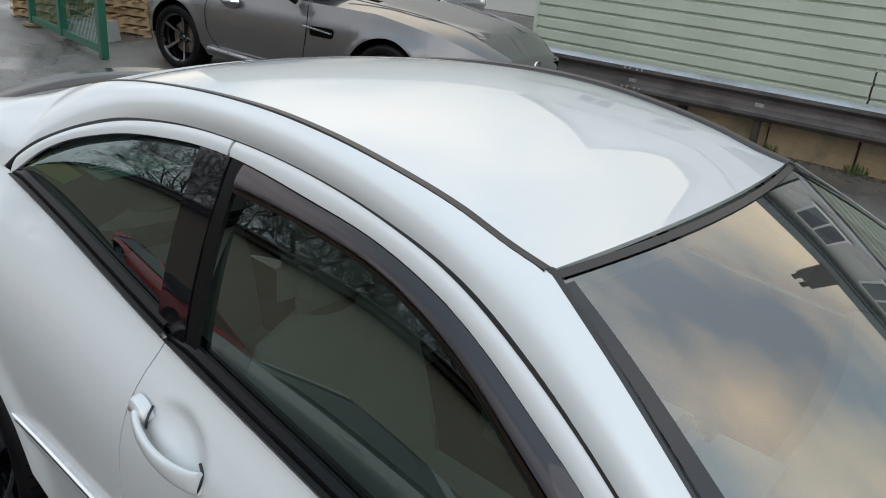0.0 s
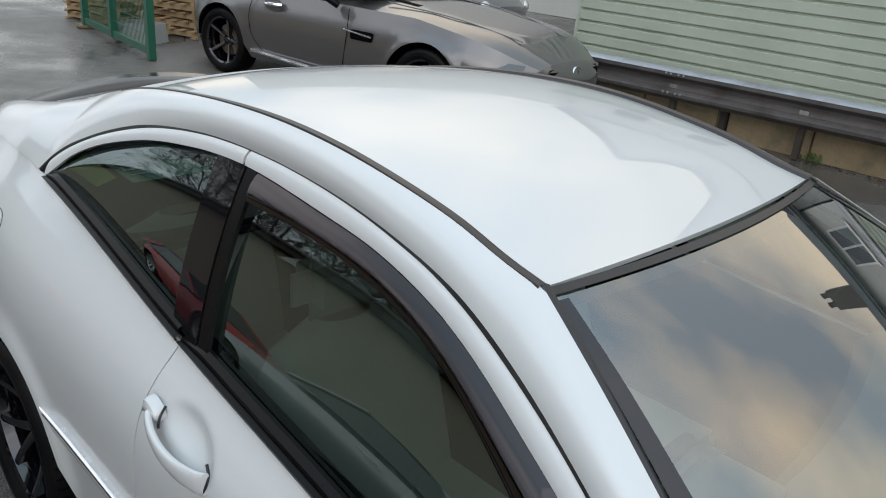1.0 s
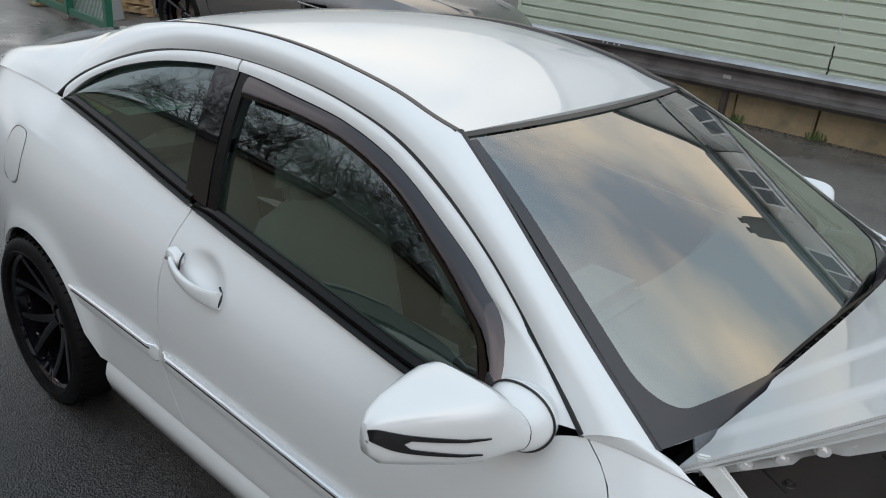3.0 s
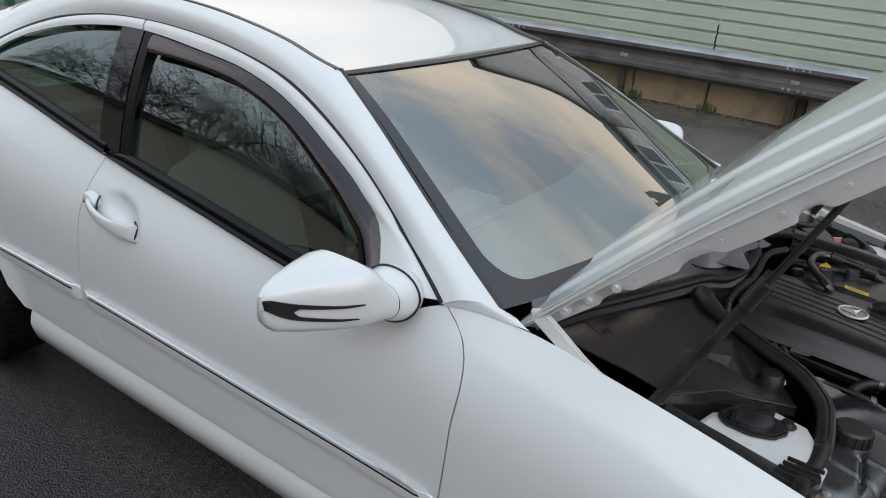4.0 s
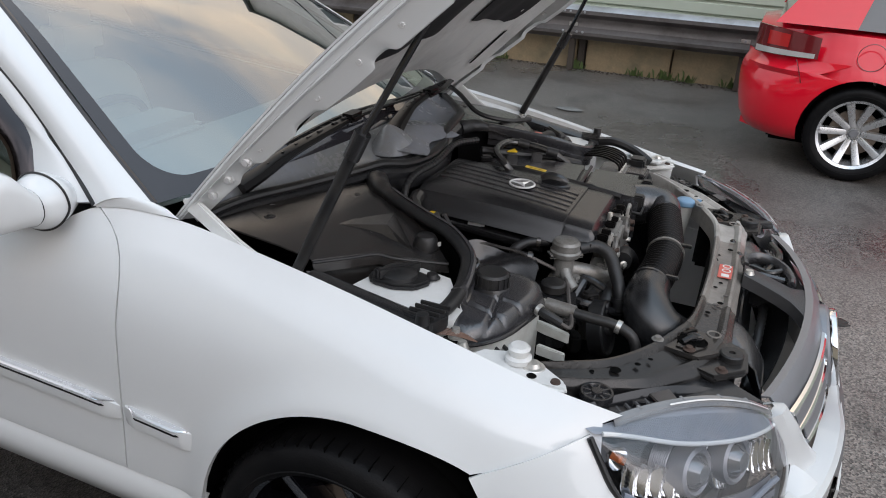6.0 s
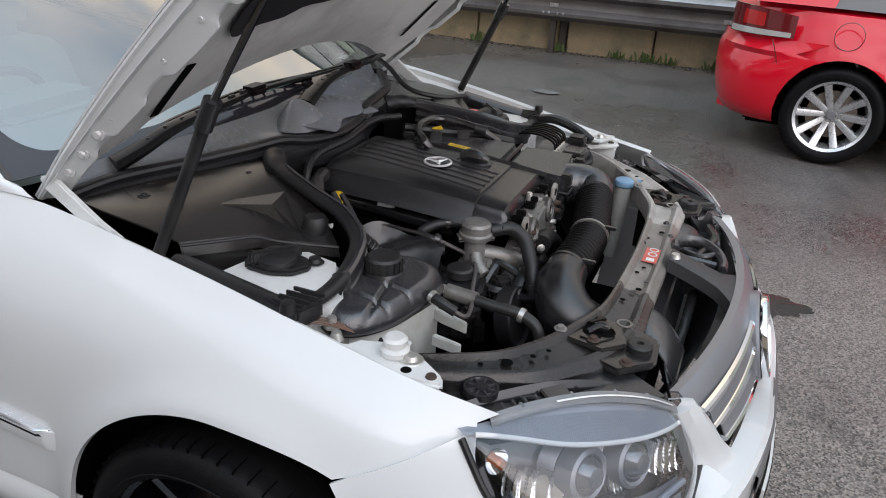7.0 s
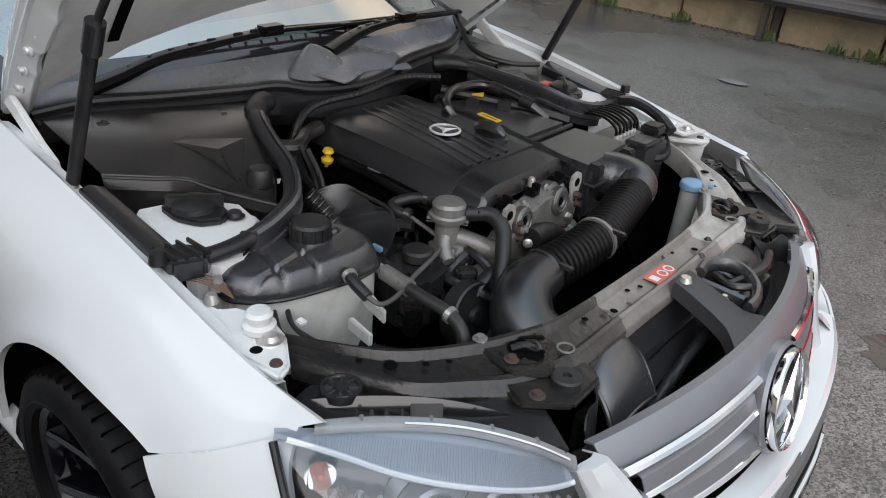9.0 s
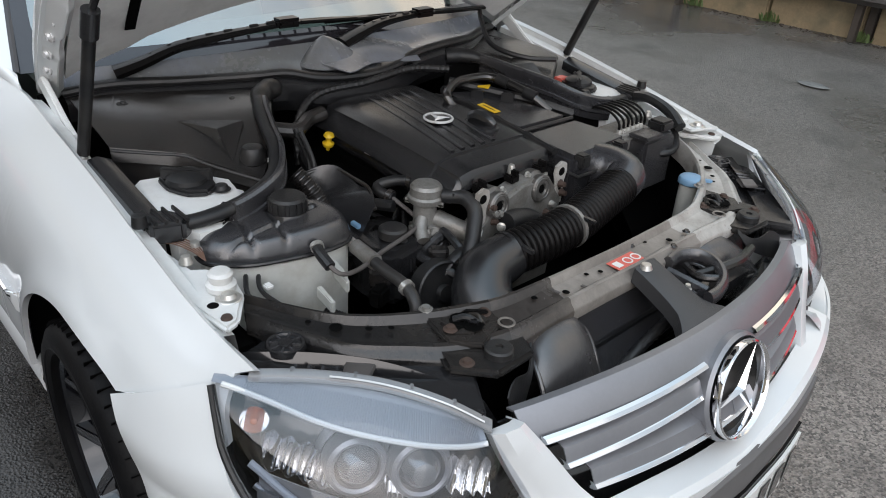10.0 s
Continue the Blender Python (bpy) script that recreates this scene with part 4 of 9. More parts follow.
def indicator():
    """A dark lens that wraps the tip and runs inwards as two tapering lines round a white slot."""
    def face(y, za, zb):
        return [(mirror_front(y, z) + 0.0018, y - 0.0010, z) for z in lin(za, zb, 4)]
    upper = curve_of((-1.054, 1.010), (-1.046, 1.012), (-1.03, 1.009), (-1.010, 1.005), (-0.97, 1.003), (-0.917, 1.005))
    lower = curve_of((-1.054, 0.992), (-1.046, 0.986), (-1.03, 0.976), (-1.010, 0.970), (-0.97, 0.968), (-0.925, 0.971))
    bm = sheet([face(y, lower(y), upper(y)) for y in lin(-1.054, -1.016, 14)], 0.002)
    sheet([face(y, upper(y) - 0.0015 - 0.0085 * (1 - k) ** 0.6 - 0.008 * math.exp(-(k / 0.05) ** 2), upper(y)) for y, k in zip(lin(-1.016, -0.917, 24), lin(0, 1, 24))], 0.002, bm)
    return sheet([face(y, lower(y), lower(y) + 0.0015 + 0.0075 * (1 - k) ** 0.6 + 0.008 * math.exp(-(k / 0.05) ** 2)) for y, k in zip(lin(-1.016, -0.925, 24), lin(0, 1, 24))], 0.002, bm)


for s in (1, -1):
    bm = mirror_shell()
    shell = part("wing_mirror", bm if s > 0 else flip(bm), PAINT, car, "white wing mirror with indicator strip")
    for nm, b, mt, lb in (("mirror_foot", sheet([mirror_ring(*m) for m in FOOT]), PAINT, ""),
                          ("shell_seam", tube(mirror_ring(-0.8425, -0.813, -0.680, 0.9395, 1.0225, 0.80, 0.0002), 0.0013, 6, 80, caps=False), TRIM, ""),
                          ("foot_gasket", tube(mirror_ring(-0.797, -0.8055, -0.6625, 0.9225, 1.0355, 0.95, 0.0005), 0.0026, 6, 80, caps=False), RUBBER, ""),
                          ("indicator", indicator(), GLOSSBLACK, "dark indicator lens")):
        part(nm, b if s > 0 else flip(b), mt, shell, lb)


# wheels
def tyre_profile():
    return [(0.225, -0.10), (0.245, -0.112), (0.285, -0.116), (0.306, -0.104), (0.3155, -0.085), (0.318, -0.04), (0.318, 0.04), (0.3155, 0.085), (0.306, 0.104), (0.285, 0.116), (0.262, 0.114), (0.245, 0.108), (0.232, 0.098), (0.225, 0.08)]


def spoke_wheel(parent, at, turn, face, mat_rim, mat_face, spokes=5, double=True, name="wheel", r=0.228, scale=1.0, broad=1.0):
    """Rim, spokes, tyre and brake disc; face = -1 looks to -y."""
    m = Matrix.Translation(at) @ Matrix.Rotation(radians(turn), 4, "Z") @ Matrix.Rotation(radians(90), 4, "X") @ Matrix.Scale(scale, 4)
    if face > 0:
        m = m @ Matrix.Rotation(radians(180), 4, "X")
    rim = lathe([(r, -0.10), (r - 0.012, -0.09), (r - 0.030, 0.0), (r - 0.018, 0.06), (r - 0.014, 0.085), (r - 0.004, 0.092), (r + 0.004, 0.098), (r + 0.008, 0.092), (r + 0.006, 0.07)], m, 48)
    w = part(name, rim, mat_rim, parent)
    part("tyre", lathe([(max(a, r - 0.003), b) for a, b in tyre_profile()], m, 64), TYRE, w, "black rubber tyre")
    g = bmesh.new()
    for k in range(60):
        a = 2 * math.pi * k / 60
        block(0.309, 0.3184, -0.0010, 0.0010, -0.098, -0.060, 0, m @ Matrix.Rotation(a, 4, "Z"), g)
        block(0.309, 0.3184, -0.0010, 0.0010, 0.060, 0.098, 0, m @ Matrix.Rotation(a, 4, "Z"), g)
    tagged(part("tread", g, DARK, w), kind="stuff")
    part("tyre_ring", lathe([(0.262, 0.1142), (0.264, 0.1162), (0.266, 0.1142)], m, 64), TYRE, w)
    part("brake_disc", lathe([(0.06, -0.02), (0.155, -0.02), (0.155, 0.0), (0.06, 0.0)], m, 40), BRAKE, w, "rust-tinged brake disc")
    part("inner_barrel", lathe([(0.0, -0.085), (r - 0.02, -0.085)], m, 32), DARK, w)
    for k in range(spokes):
        for s in ((-1, 1) if double else (0,)):
            a = 2 * math.pi * k / spokes
            rows, faces = [], []
            for i in range(8):
                t = i / 7
                rad = 0.045 + (r - 0.062) * t
                ang = a + s * (0.10 + 0.20 * t * 1.1) * (1 if double else 0)
                wd = (0.020 - 0.005 * t if double else 0.016 + 0.004 * t) * broad
                h = 0.030 + 0.050 * t ** 1.3
                d, q = Vector((math.cos(ang), math.sin(ang), 0)), Vector((-math.sin(ang), math.cos(ang), 0))
                c = d * rad
                rows.append([m @ (c + q * wd * 1.0 + Vector((0, 0, h - 0.045))), m @ (c + q * wd * 0.85 + Vector((0, 0, h))), m @ (c + q * 0.0 + Vector((0, 0, h + 0.004))), m @ (c - q * wd * 0.85 + Vector((0, 0, h))), m @ (c - q * wd + Vector((0, 0, h - 0.045)))])
                faces.append([m @ (c + q * wd * 0.72 + Vector((0, 0, h + 0.0035))), m @ (c + Vector((0, 0, h + 0.0070))), m @ (c - q * wd * 0.72 + Vector((0, 0, h + 0.0035)))])
            sp = part("spoke", sheet(rows), mat_rim, w)
            if mat_face is not mat_rim:
                part("spoke_face", sheet(faces), mat_face, w)
    part("hub_cap", lathe([(0.0, 0.038), (0.024, 0.037), (0.032, 0.030), (0.034, 0.022), (0.060, 0.020), (0.066, -0.01)], m, 28), mat_rim, w)
    for k in range(5):
        a = 2 * math.pi * (k + 0.5) / 5
        part("wheel_bolt", lathe([(0.0, 0.030), (0.008, 0.030), (0.010, 0.020), (0.013, 0.018)], m @ Matrix.Translation((0.050 * math.cos(a), 0.050 * math.sin(a), 0)), 8), STEEL if mat_rim is not RIM_BLACK else RIM_BLACK, w)
    return w


# pale faces on this gloss black wheel stand in for reflections on its spokes
spoke_wheel(car, (0, -0.755, 0.318), -3, -1, RIM_BLACK, RIM_FACE, r=0.254)
spoke_wheel(car, (-2.715, -0.750, 0.318), 0, -1, RIM_BLACK, RIM_BLACK, r=0.254)
spoke_wheel(car, (0, 0.745, 0.318), 0, 1, RIM_BLACK, RIM_BLACK)
spoke_wheel(car, (-2.715, 0.740, 0.318), 0, 1, RIM_BLACK, RIM_BLACK)


def liner(cx):
    rows = []
    for i in range(25):
        a = math.pi * i / 24
        rows.append([(cx + 0.37 * math.cos(a), -y, max(0.14, HUB_Z + 0.04 + 0.37 * math.sin(a))) for y in (0.845 if cx > -1 else 0.775, 0.70, 0.50)])
    return sheet(rows)


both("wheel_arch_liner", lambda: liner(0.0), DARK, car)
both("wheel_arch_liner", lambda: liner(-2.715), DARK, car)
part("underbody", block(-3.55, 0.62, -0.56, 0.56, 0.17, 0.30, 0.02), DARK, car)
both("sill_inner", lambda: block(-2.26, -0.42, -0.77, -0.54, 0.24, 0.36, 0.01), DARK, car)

# ---- cabin ----
part("cabin_floor", block(-2.9, -0.45, -0.66, 0.66, 0.30, 0.36, 0.01), CABIN, car)
part("bulkhead", block(-0.50, -0.44, -0.70, 0.70, 0.34, 0.955, 0.01), DARK, car)
both("door_card", lambda: sheet([[(x, -(TOP(min(x, -0.85))[0] - d), z) for d, z in ((0.035, TOP(min(x, -0.85))[1] + 0.005), (0.075, TOP(min(x, -0.85))[1] - 0.02), (0.10, 0.75), (0.10, 0.36))] for x in lin(-2.7, -0.62, 20)]), CABIN, car)
part("dashboard", sheet([[(x + 0.10 * (1 - (y / 0.7) ** 2), y, z) for y in lin(-0.68, 0.68, 20)] for x, z in ((-0.56, 0.955), (-0.70, 0.975), (-0.86, 0.985), (-0.95, 0.970), (-0.99, 0.92), (-0.97, 0.70), (-0.94, 0.45))]), CABIN_GREY, car, "grey moulded dashboard")
part("binnacle", block(-0.98, -0.80, -0.50, -0.18, 0.955, 1.020, 0.03), CABIN_GREY, car)
part("steering_wheel", lathe([(0.172, -0.012), (0.184, -0.012), (0.190, 0.0), (0.184, 0.012), (0.172, 0.012), (0.166, 0.0), (0.172, -0.012)], facing((-1.06, -0.34, 0.90), (-0.9, 0, 0.42)), 36), CABIN, car)
part("headliner", sheet([[(x, v * 0.49, ROOF_STRIP(x)[1] + 0.022 * (1 - v * v) - 0.035) for v in lin(-1, 1, 12)] for x in lin(-2.6, -1.20, 16)]), HEADLINER, car)
part("rear_shelf", block(-3.48, -2.52, -0.58, 0.58, 0.88, 0.93, 0.02), CABIN, car)


def seat_back(y, x, w=0.25, h=0.60):
    rows = []
    for j in range(13):
        s = j / 12
        half = w * (0.90 + 0.12 * math.sin(s * 2.4)) * (1 if s < 0.82 else max(0.12, math.sqrt(max(0.0, 1 - ((s - 0.82) / 0.19) ** 2))))
        bx = x - 0.20 * s
        z = 0.50 + h * s
        ring = []
        for a in lin(0, 2 * math.pi, 20):
            ring.append((bx + 0.075 * math.cos(a) * (1 - 0.35 * s), y + half * math.sin(a), z))
        rows.append(ring)
    return sheet(rows)


for y in (-0.34, 0.34):
    st = part("front_seat", block(-1.70, -1.18, y - 0.25, y + 0.25, 0.42, 0.56, 0.05), SEAT, car, "pale leather front seat")
    part("backrest", seat_back(y, -1.64, 0.25, 0.46), SEAT, st)
    part("headrest", block(-1.90, -1.79, y - 0.14, y + 0.14, 0.955, 1.135, 0.05, seg=4), SEAT, st)
for y in (-0.32, 0.32):
    st = part("rear_seat", block(-2.50, -2.02, y - 0.27, y + 0.27, 0.42, 0.56, 0.05), SEAT, car, "pale leather rear seat")
    part("backrest", seat_back(y, -2.44, 0.26, 0.46), SEAT, st)
def words(text, size, mat, parent, m, name="lettering"):
    cu = bpy.data.curves.new(name, "FONT")
    cu.body, cu.size, cu.extrude, cu.align_x = text, size, 0.0006, "CENTER"
    ob = new(name, cu)
    bpy.context.view_layer.update()
    me = bpy.data.meshes.new_from_object(ob)
    bpy.data.objects.remove(ob)
    bpy.data.curves.remove(cu)
    me.materials.append(mat)
    me.transform(m)
    o2 = new(name, me)
    o2.parent = parent
    return o2


# printed sheets lying on the parcel shelf, face down, their print showing through
poster = thing("printed_sheet", "pale green printed sales sheet lying on the parcel shelf", "poster")
part("sheet", prism([(-3.02, -0.31), (-3.40, -0.30), (-3.39, -0.01), (-3.02, -0.02)], 0.9305, 0.9325, 0), STICKER, poster, smooth=0)
over = Matrix(((-1, 0, 0, -3.21), (0, 1, 0, 0), (0, 0, 1, 0.9335), (0, 0, 0, 1)))
words("I BUY", 0.105, GLOSSBLACK, poster, over @ Matrix.Translation((0, -0.285, 0)))
words("AUTO", 0.050, GLOSSBLACK, poster, over @ Matrix.Translation((-0.08, -0.098, 0)))
for x0, x1, y0, y1 in ((-0.15, 0.14, -0.195, -0.165), (-0.15, 0.05, -0.145, -0.122), (0.02, 0.15, -0.098, -0.062), (-0.15, 0.10, -0.045, -0.025)):
    part("text_bar", block(x0, x1, y0, y1, 0, 0.0008, 0, over), GLOSSBLACK, poster, smooth=0)
folder = thing("yellow_folder", "bright yellow-green folder lying on the parcel shelf", "folder")
part("cover", prism([(-3.31, -0.425), (-3.40, -0.315), (-3.09, -0.335), (-3.04, -0.425)], 0.9305, 0.9345, 0.001), STICKER_Y, folder, smooth=0)


# ---- front end ----
def front_x(y, z=0.5):
    """How far forward the bumper reaches at a half width."""
    a = abs(y)
    return NOSE(a) - 0.09 * max(0.0, z - 0.55) - 0.06 * max(0.0, 0.35 - z)


NOSE = curve_of((0.0, 0.918), (0.20, 0.908), (0.40, 0.872), (0.55, 0.822), (0.66, 0.770), (0.75, 0.700), (0.81, 0.620), (0.845, 0.535), (0.860, 0.450), (0.867, 0.362))


def dip(y):
    """The bumper's upper edge sinks below the emblem."""
    return math.exp(-((y / 0.17) ** 2))


def bumper_rows(zs, ys):
    return [[(front_x(y, z), y * k, z - 0.035 * dip(y) * max(0.0, (z - 0.42) / 0.145)) for z, k in zs] for y in ys]


ys = [-0.867, -0.864, -0.860, -0.85, -0.835] + lin(-0.81, 0.81, 54) + [0.835, 0.85, 0.860, 0.864, 0.867]
part("front_bumper", sheet(bumper_rows(((0.17, 0.95), (0.20, 0.975), (0.26, 0.99), (0.34, 0.998), (0.42, 1.0), (0.50, 1.0), (0.545, 0.998), (0.565, 0.992)), ys), 0.006), PAINT, car, "white front bumper")
strip_ = part("bumper_strip", sheet([[(front_x(y, 0.47) + dx, y, 0.535 - h * (0.085 - 0.045 * (abs(y) / 0.34) ** 2)) for h, dx in ((0.0, 0.0), (0.10, 0.012), (0.9, 0.014), (1.0, 0.0))] for y in lin(-0.34, 0.34, 40)]), BEAM_GREY, car, "grey bumper moulding")
part("strip_edge", tube([(front_x(y, 0.47) + 0.012, y, 0.535 - 0.085 + 0.045 * (abs(y) / 0.34) ** 2) for y in lin(-0.34, 0.34, 16)], 0.0025, 6, 50), CHROME, strip_, "thin chrome lower edge")


# headlamp edges on the near side
LAMP_TOP = curve_of((0, 0.432, 0.784, 0.797), (0.25, 0.515, 0.690, 0.804), (0.5, 0.595, 0.612, 0.800), (0.75, 0.668, 0.550, 0.780), (1, 0.722, 0.500, 0.746))
LAMP_LOW = curve_of((0, 0.436, 0.790, 0.788), (0.15, 0.500, 0.808, 0.700), (0.35, 0.602, 0.785, 0.615), (0.6, 0.712, 0.685, 0.572), (0.85, 0.775, 0.540, 0.562), (1, 0.783, 0.440, 0.608))
ARCH_FRONT = curve_of((0.50, 0.366), (0.555, 0.348), (0.60, 0.326), (0.65, 0.294), (0.697, 0.258))


def bumper_cheek():
    """The bumper's side between wheel arch, wing seam and headlamp."""
    rows = []
    for i in range(25):
        k = i / 24
        row = []
        for j in range(19):
            s = j / 18
            zl = 0.697 - 0.147 * s
            xl = ARCH_FRONT(zl)
            wl = side_y(xl, max(zl, 0.60)) + flare(min(xl, 0.30), zl)
            q = s * s * (3 - 2 * s)
            wl = wl * (1 - q) + 0.868 * q
            u = min(s / 0.72, 1.0) * 0.35
            R = Vector(LAMP_LOW(u)) + Vector((-0.003, 0.004, -0.003))
            if s > 0.72:
                R = R.lerp(Vector((front_x(0.828, 0.555), 0.828, 0.553)), (s - 0.72) / 0.28)
            p = Vector((xl, wl, zl)).lerp(R, k)
            w = min(1.0, s / 0.4)
            flush = side_y(min(p.x, 0.48), max(p.z, 0.60)) + flare(min(p.x, 0.30), p.z) * (1 - k)
            row.append((p.x, -(flush * (1 - w) + (p.y + 0.012 * 4 * k * (1 - k)) * w), p.z))
        rows.append(row)
    return sheet(rows, -0.008)


both("bumper_cheek", bumper_cheek, PAINT, car)


def lamp_skin(lift=0.0, v0=0.0, v1=1.0, nu=30, nv=14, bulge=0.055):
    rows = []
    for i in range(nu + 1):
        u = i / nu
        A, B = Vector(LAMP_TOP(u)), Vector(LAMP_LOW(u))
        A.y, B.y = -A.y, -B.y
        row = []
        for j in range(nv + 1):
            s = v0 + (v1 - v0) * j / nv
            out = Vector((0.80, -0.60, 0.18)).normalized()
            row.append(A.lerp(B, s) + out * (bulge * 4 * s * (1 - s) * (u * (1 - u) * 4) ** 0.5 + lift))
        rows.append(row)
    return sheet(rows)


for s in (1, -1):
    mk = (lambda b: b) if s > 0 else flip
    bowl = lamp_skin(-0.075, 0.0, 1.0, bulge=0.0)
    lamp = part("headlamp", mk(bowl), GLOSSBLACK, car, "clear headlamp with projector lenses")
    part("lens_cover", mk(lamp_skin(0.0)), LAMP_GLASS, lamp, "clear polycarbonate lens")
    rim = [Vector((LAMP_TOP(u)[0], -LAMP_TOP(u)[1], LAMP_TOP(u)[2])) for u in lin(0.10, 1, 16)]
    part("lamp_rim", mk(sheet([[p + Vector((-0.010, 0.010, 0.002)), p + Vector((-0.007, 0.007, 0.005)), p + Vector((-0.001, 0.001, 0.003)), p + Vector((0.003, -0.003, -0.003)), p + Vector((0.004, -0.004, -0.007))] for p in path_of(rim, 40)], 0.002)), LAMP_RIM, lamp, "clear plastic lamp rim")
    for u in (0.22, 0.42, 0.62, 0.80):
        q = Vector((LAMP_TOP(u)[0] - 0.010, -LAMP_TOP(u)[1] + 0.010, LAMP_TOP(u)[2] + 0.009))
        part("rim_clip", mk(block(-0.006, 0.006, -0.003, 0.003, -0.002, 0.002, 0.001, Matrix.Translation(q + Vector((0.003, -0.003, -0.006))) @ Matrix.Rotation(-0.75, 4, "Z"))), LAMP_RIM, lamp)
    low = [Vector((LAMP_LOW(u)[0], -LAMP_LOW(u)[1], LAMP_LOW(u)[2])) for u in lin(0, 1, 16)]
    part("lamp_gasket", mk(tube(low, 0.006, 8, 40)), RUBBER, lamp)
    # frosted upper strip with its bright edge
    rows, edge = [], []
    for i in range(31):
        u = i / 30
        A, B = Vector(LAMP_TOP(u)), Vector(LAMP_LOW(u))
        A.y, B.y = -A.y, -B.y
        d = 0.09 + 0.175 * math.sin(math.pi * min(1.0, u * 0.96 + 0.02)) ** 0.6
        o = Vector((-0.80, 0.60, -0.1)) * 0.010
        rows.append([A.lerp(B, 0.06 + (d - 0.06) * k / 6) + o + Vector((0.8, -0.6, 0.18)) * 0.022 * (k / 6) for k in range(7)])
        edge.append(rows[-1][-1])
    part("frosted_strip", mk(sheet(rows[:-2])), FROST, lamp, "pale ribbed light strip")
    part("light_edge", mk(tube(edge[1:-2], 0.0045, 8, 50)), PAINT, lamp, "white light guide edge")
    ribs = bmesh.new()
    for u in lin(0.10, 0.90, 96):
        i = int(u * 30)
        a = rows[i][1].lerp(rows[min(i + 1, 30)][1], u * 30 - i)
        b = rows[i][6].lerp(rows[min(i + 1, 30)][6], u * 30 - i)
        tube([a + Vector((0.002, -0.0015, 0.001)), b + Vector((0.002, -0.0015, 0.001))], 0.0007, 4, bm=ribs)
    tagged(part("strip_ribs", mk(ribs), FROST, lamp), kind="stuff")
    part("rim_strip", mk(sheet([[Vector((LAMP_TOP(u)[0], -LAMP_TOP(u)[1], LAMP_TOP(u)[2])) + Vector((0.0, 0.0, 0.0055)) + Vector((0.7, -0.7, -0.25)) * w for w in (0.001, 0.0045)] for u in lin(0.34, 0.96, 24)])), SILVER, lamp, "bright strip along the lamp rim")
    for c, r in (((0.613, -0.662, 0.685), 0.035), ((0.676, -0.592, 0.684), 0.035)):
        m = facing(c, (0.86, -0.42, 0.28))
        ring = part("projector_ring", mk(lathe([(r + 0.014, -0.03), (r + 0.011, 0.002), (r + 0.005, 0.006), (r, 0.003), (r, -0.02)], m, 36)), GRILLE, lamp, "grey projector bezel")
        part("projector_lens", mk(lathe([(0.0, 0.022), (r * 0.5, 0.018), (r * 0.85, 0.004), (r, -0.010)], m, 28)), LENS_GLASS, ring)
        for k in range(9):
            part("barrel_rib", mk(lathe([(r + 0.016, -0.030 - 0.004 * k), (r + 0.018, -0.032 - 0.004 * k), (r + 0.016, -0.034 - 0.004 * k)], m, 30)), GRILLE, ring)
    bowl_m = facing((0.478, -0.748, 0.732), (0.80, -0.55, 0.25)) @ Matrix.Scale(0.72, 4)
    part("indicator_reflector", mk(lathe([(0.004, -0.022), (0.016, -0.014), (0.025, -0.002), (0.030, 0.010)], bowl_m, 18)), CHROME, lamp, "chrome indicator bowl")
    part("indicator_bulb", mk(lathe([(0.0, 0.022), (0.007, 0.018), (0.009, 0.0), (0.009, -0.02)], bowl_m, 14)), AMBER, lamp, "amber indicator bulb")
    for pa, pb, hh in (((0.500, -0.752, 0.716), (0.592, -0.690, 0.700), 0.055), ((0.640, -0.632, 0.700), (0.664, -0.612, 0.698), 0.06), ((0.700, -0.565, 0.700), (0.742, -0.512, 0.690), 0.05)):
        pa, pb = Vector(pa), Vector(pb)
        part("reflector", mk(sheet([[pa.lerp(pb, k) + Vector((0.018 * b * b - 0.012, -0.012 * b * b + 0.008, -hh * b)) + Vector((0.8, -0.6, 0)) * 0.006 * math.sin(k * 26 + 5 * b) for b in lin(0, 1, 8)] for k in lin(0, 1, 40)])), CHROME, lamp, "fluted chrome reflector")
    part("lamp_bezel", mk(sheet([[Vector((0.515, -0.765, 0.668)).lerp(Vector((0.745, -0.520, 0.622)), a) + Vector((0.018 * b + 0.03 * math.sin(math.pi * a), -0.018 * b - 0.02 * math.sin(math.pi * a), -0.030 * b + 0.008 * math.sin(3 * math.pi * b))) for b in lin(0, 1, 6)] for a in lin(0, 1, 16)], 0.002)), GRILLE, lamp, "grey lower lamp bezel")
    part("lamp_divider", mk(tube([(0.505, -0.775, 0.680), (0.600, -0.735, 0.635), (0.690, -0.650, 0.610), (0.760, -0.530, 0.625)], 0.006, 8, 24)), FROST, lamp)
    part("lamp_divider", mk(tube([(0.520, -0.778, 0.650), (0.610, -0.735, 0.600), (0.690, -0.655, 0.585)], 0.005, 8, 24)), GRILLE, lamp)

# painted shelf of the bumper below the headlamp
REACH = curve_of((0.15, 0.858), (0.35, 0.828), (0.6, 0.715), (0.85, 0.560), (1, 0.440))


def lamp_shelf():
    rows = []
    for u in lin(0.35, 1.0, 24):
        A = Vector(LAMP_LOW(u))
        yb = REACH(u)
        B = Vector((front_x(yb, 0.560) - 0.001, yb, 0.560))
        rows.append([Vector((p.x, -p.y, p.z)) for p in (A + Vector((-0.012, -0.008, -0.02)), A, A.lerp(B, 0.35) + Vector((0.006, 0.004, 0.006)), A.lerp(B, 0.7) + Vector((0.006, 0.003, 0.006)), B, B + Vector((0.001, 0.0, -0.012)))])
    return sheet(rows)


both("lamp_shelf", lamp_shelf, PAINT, car)


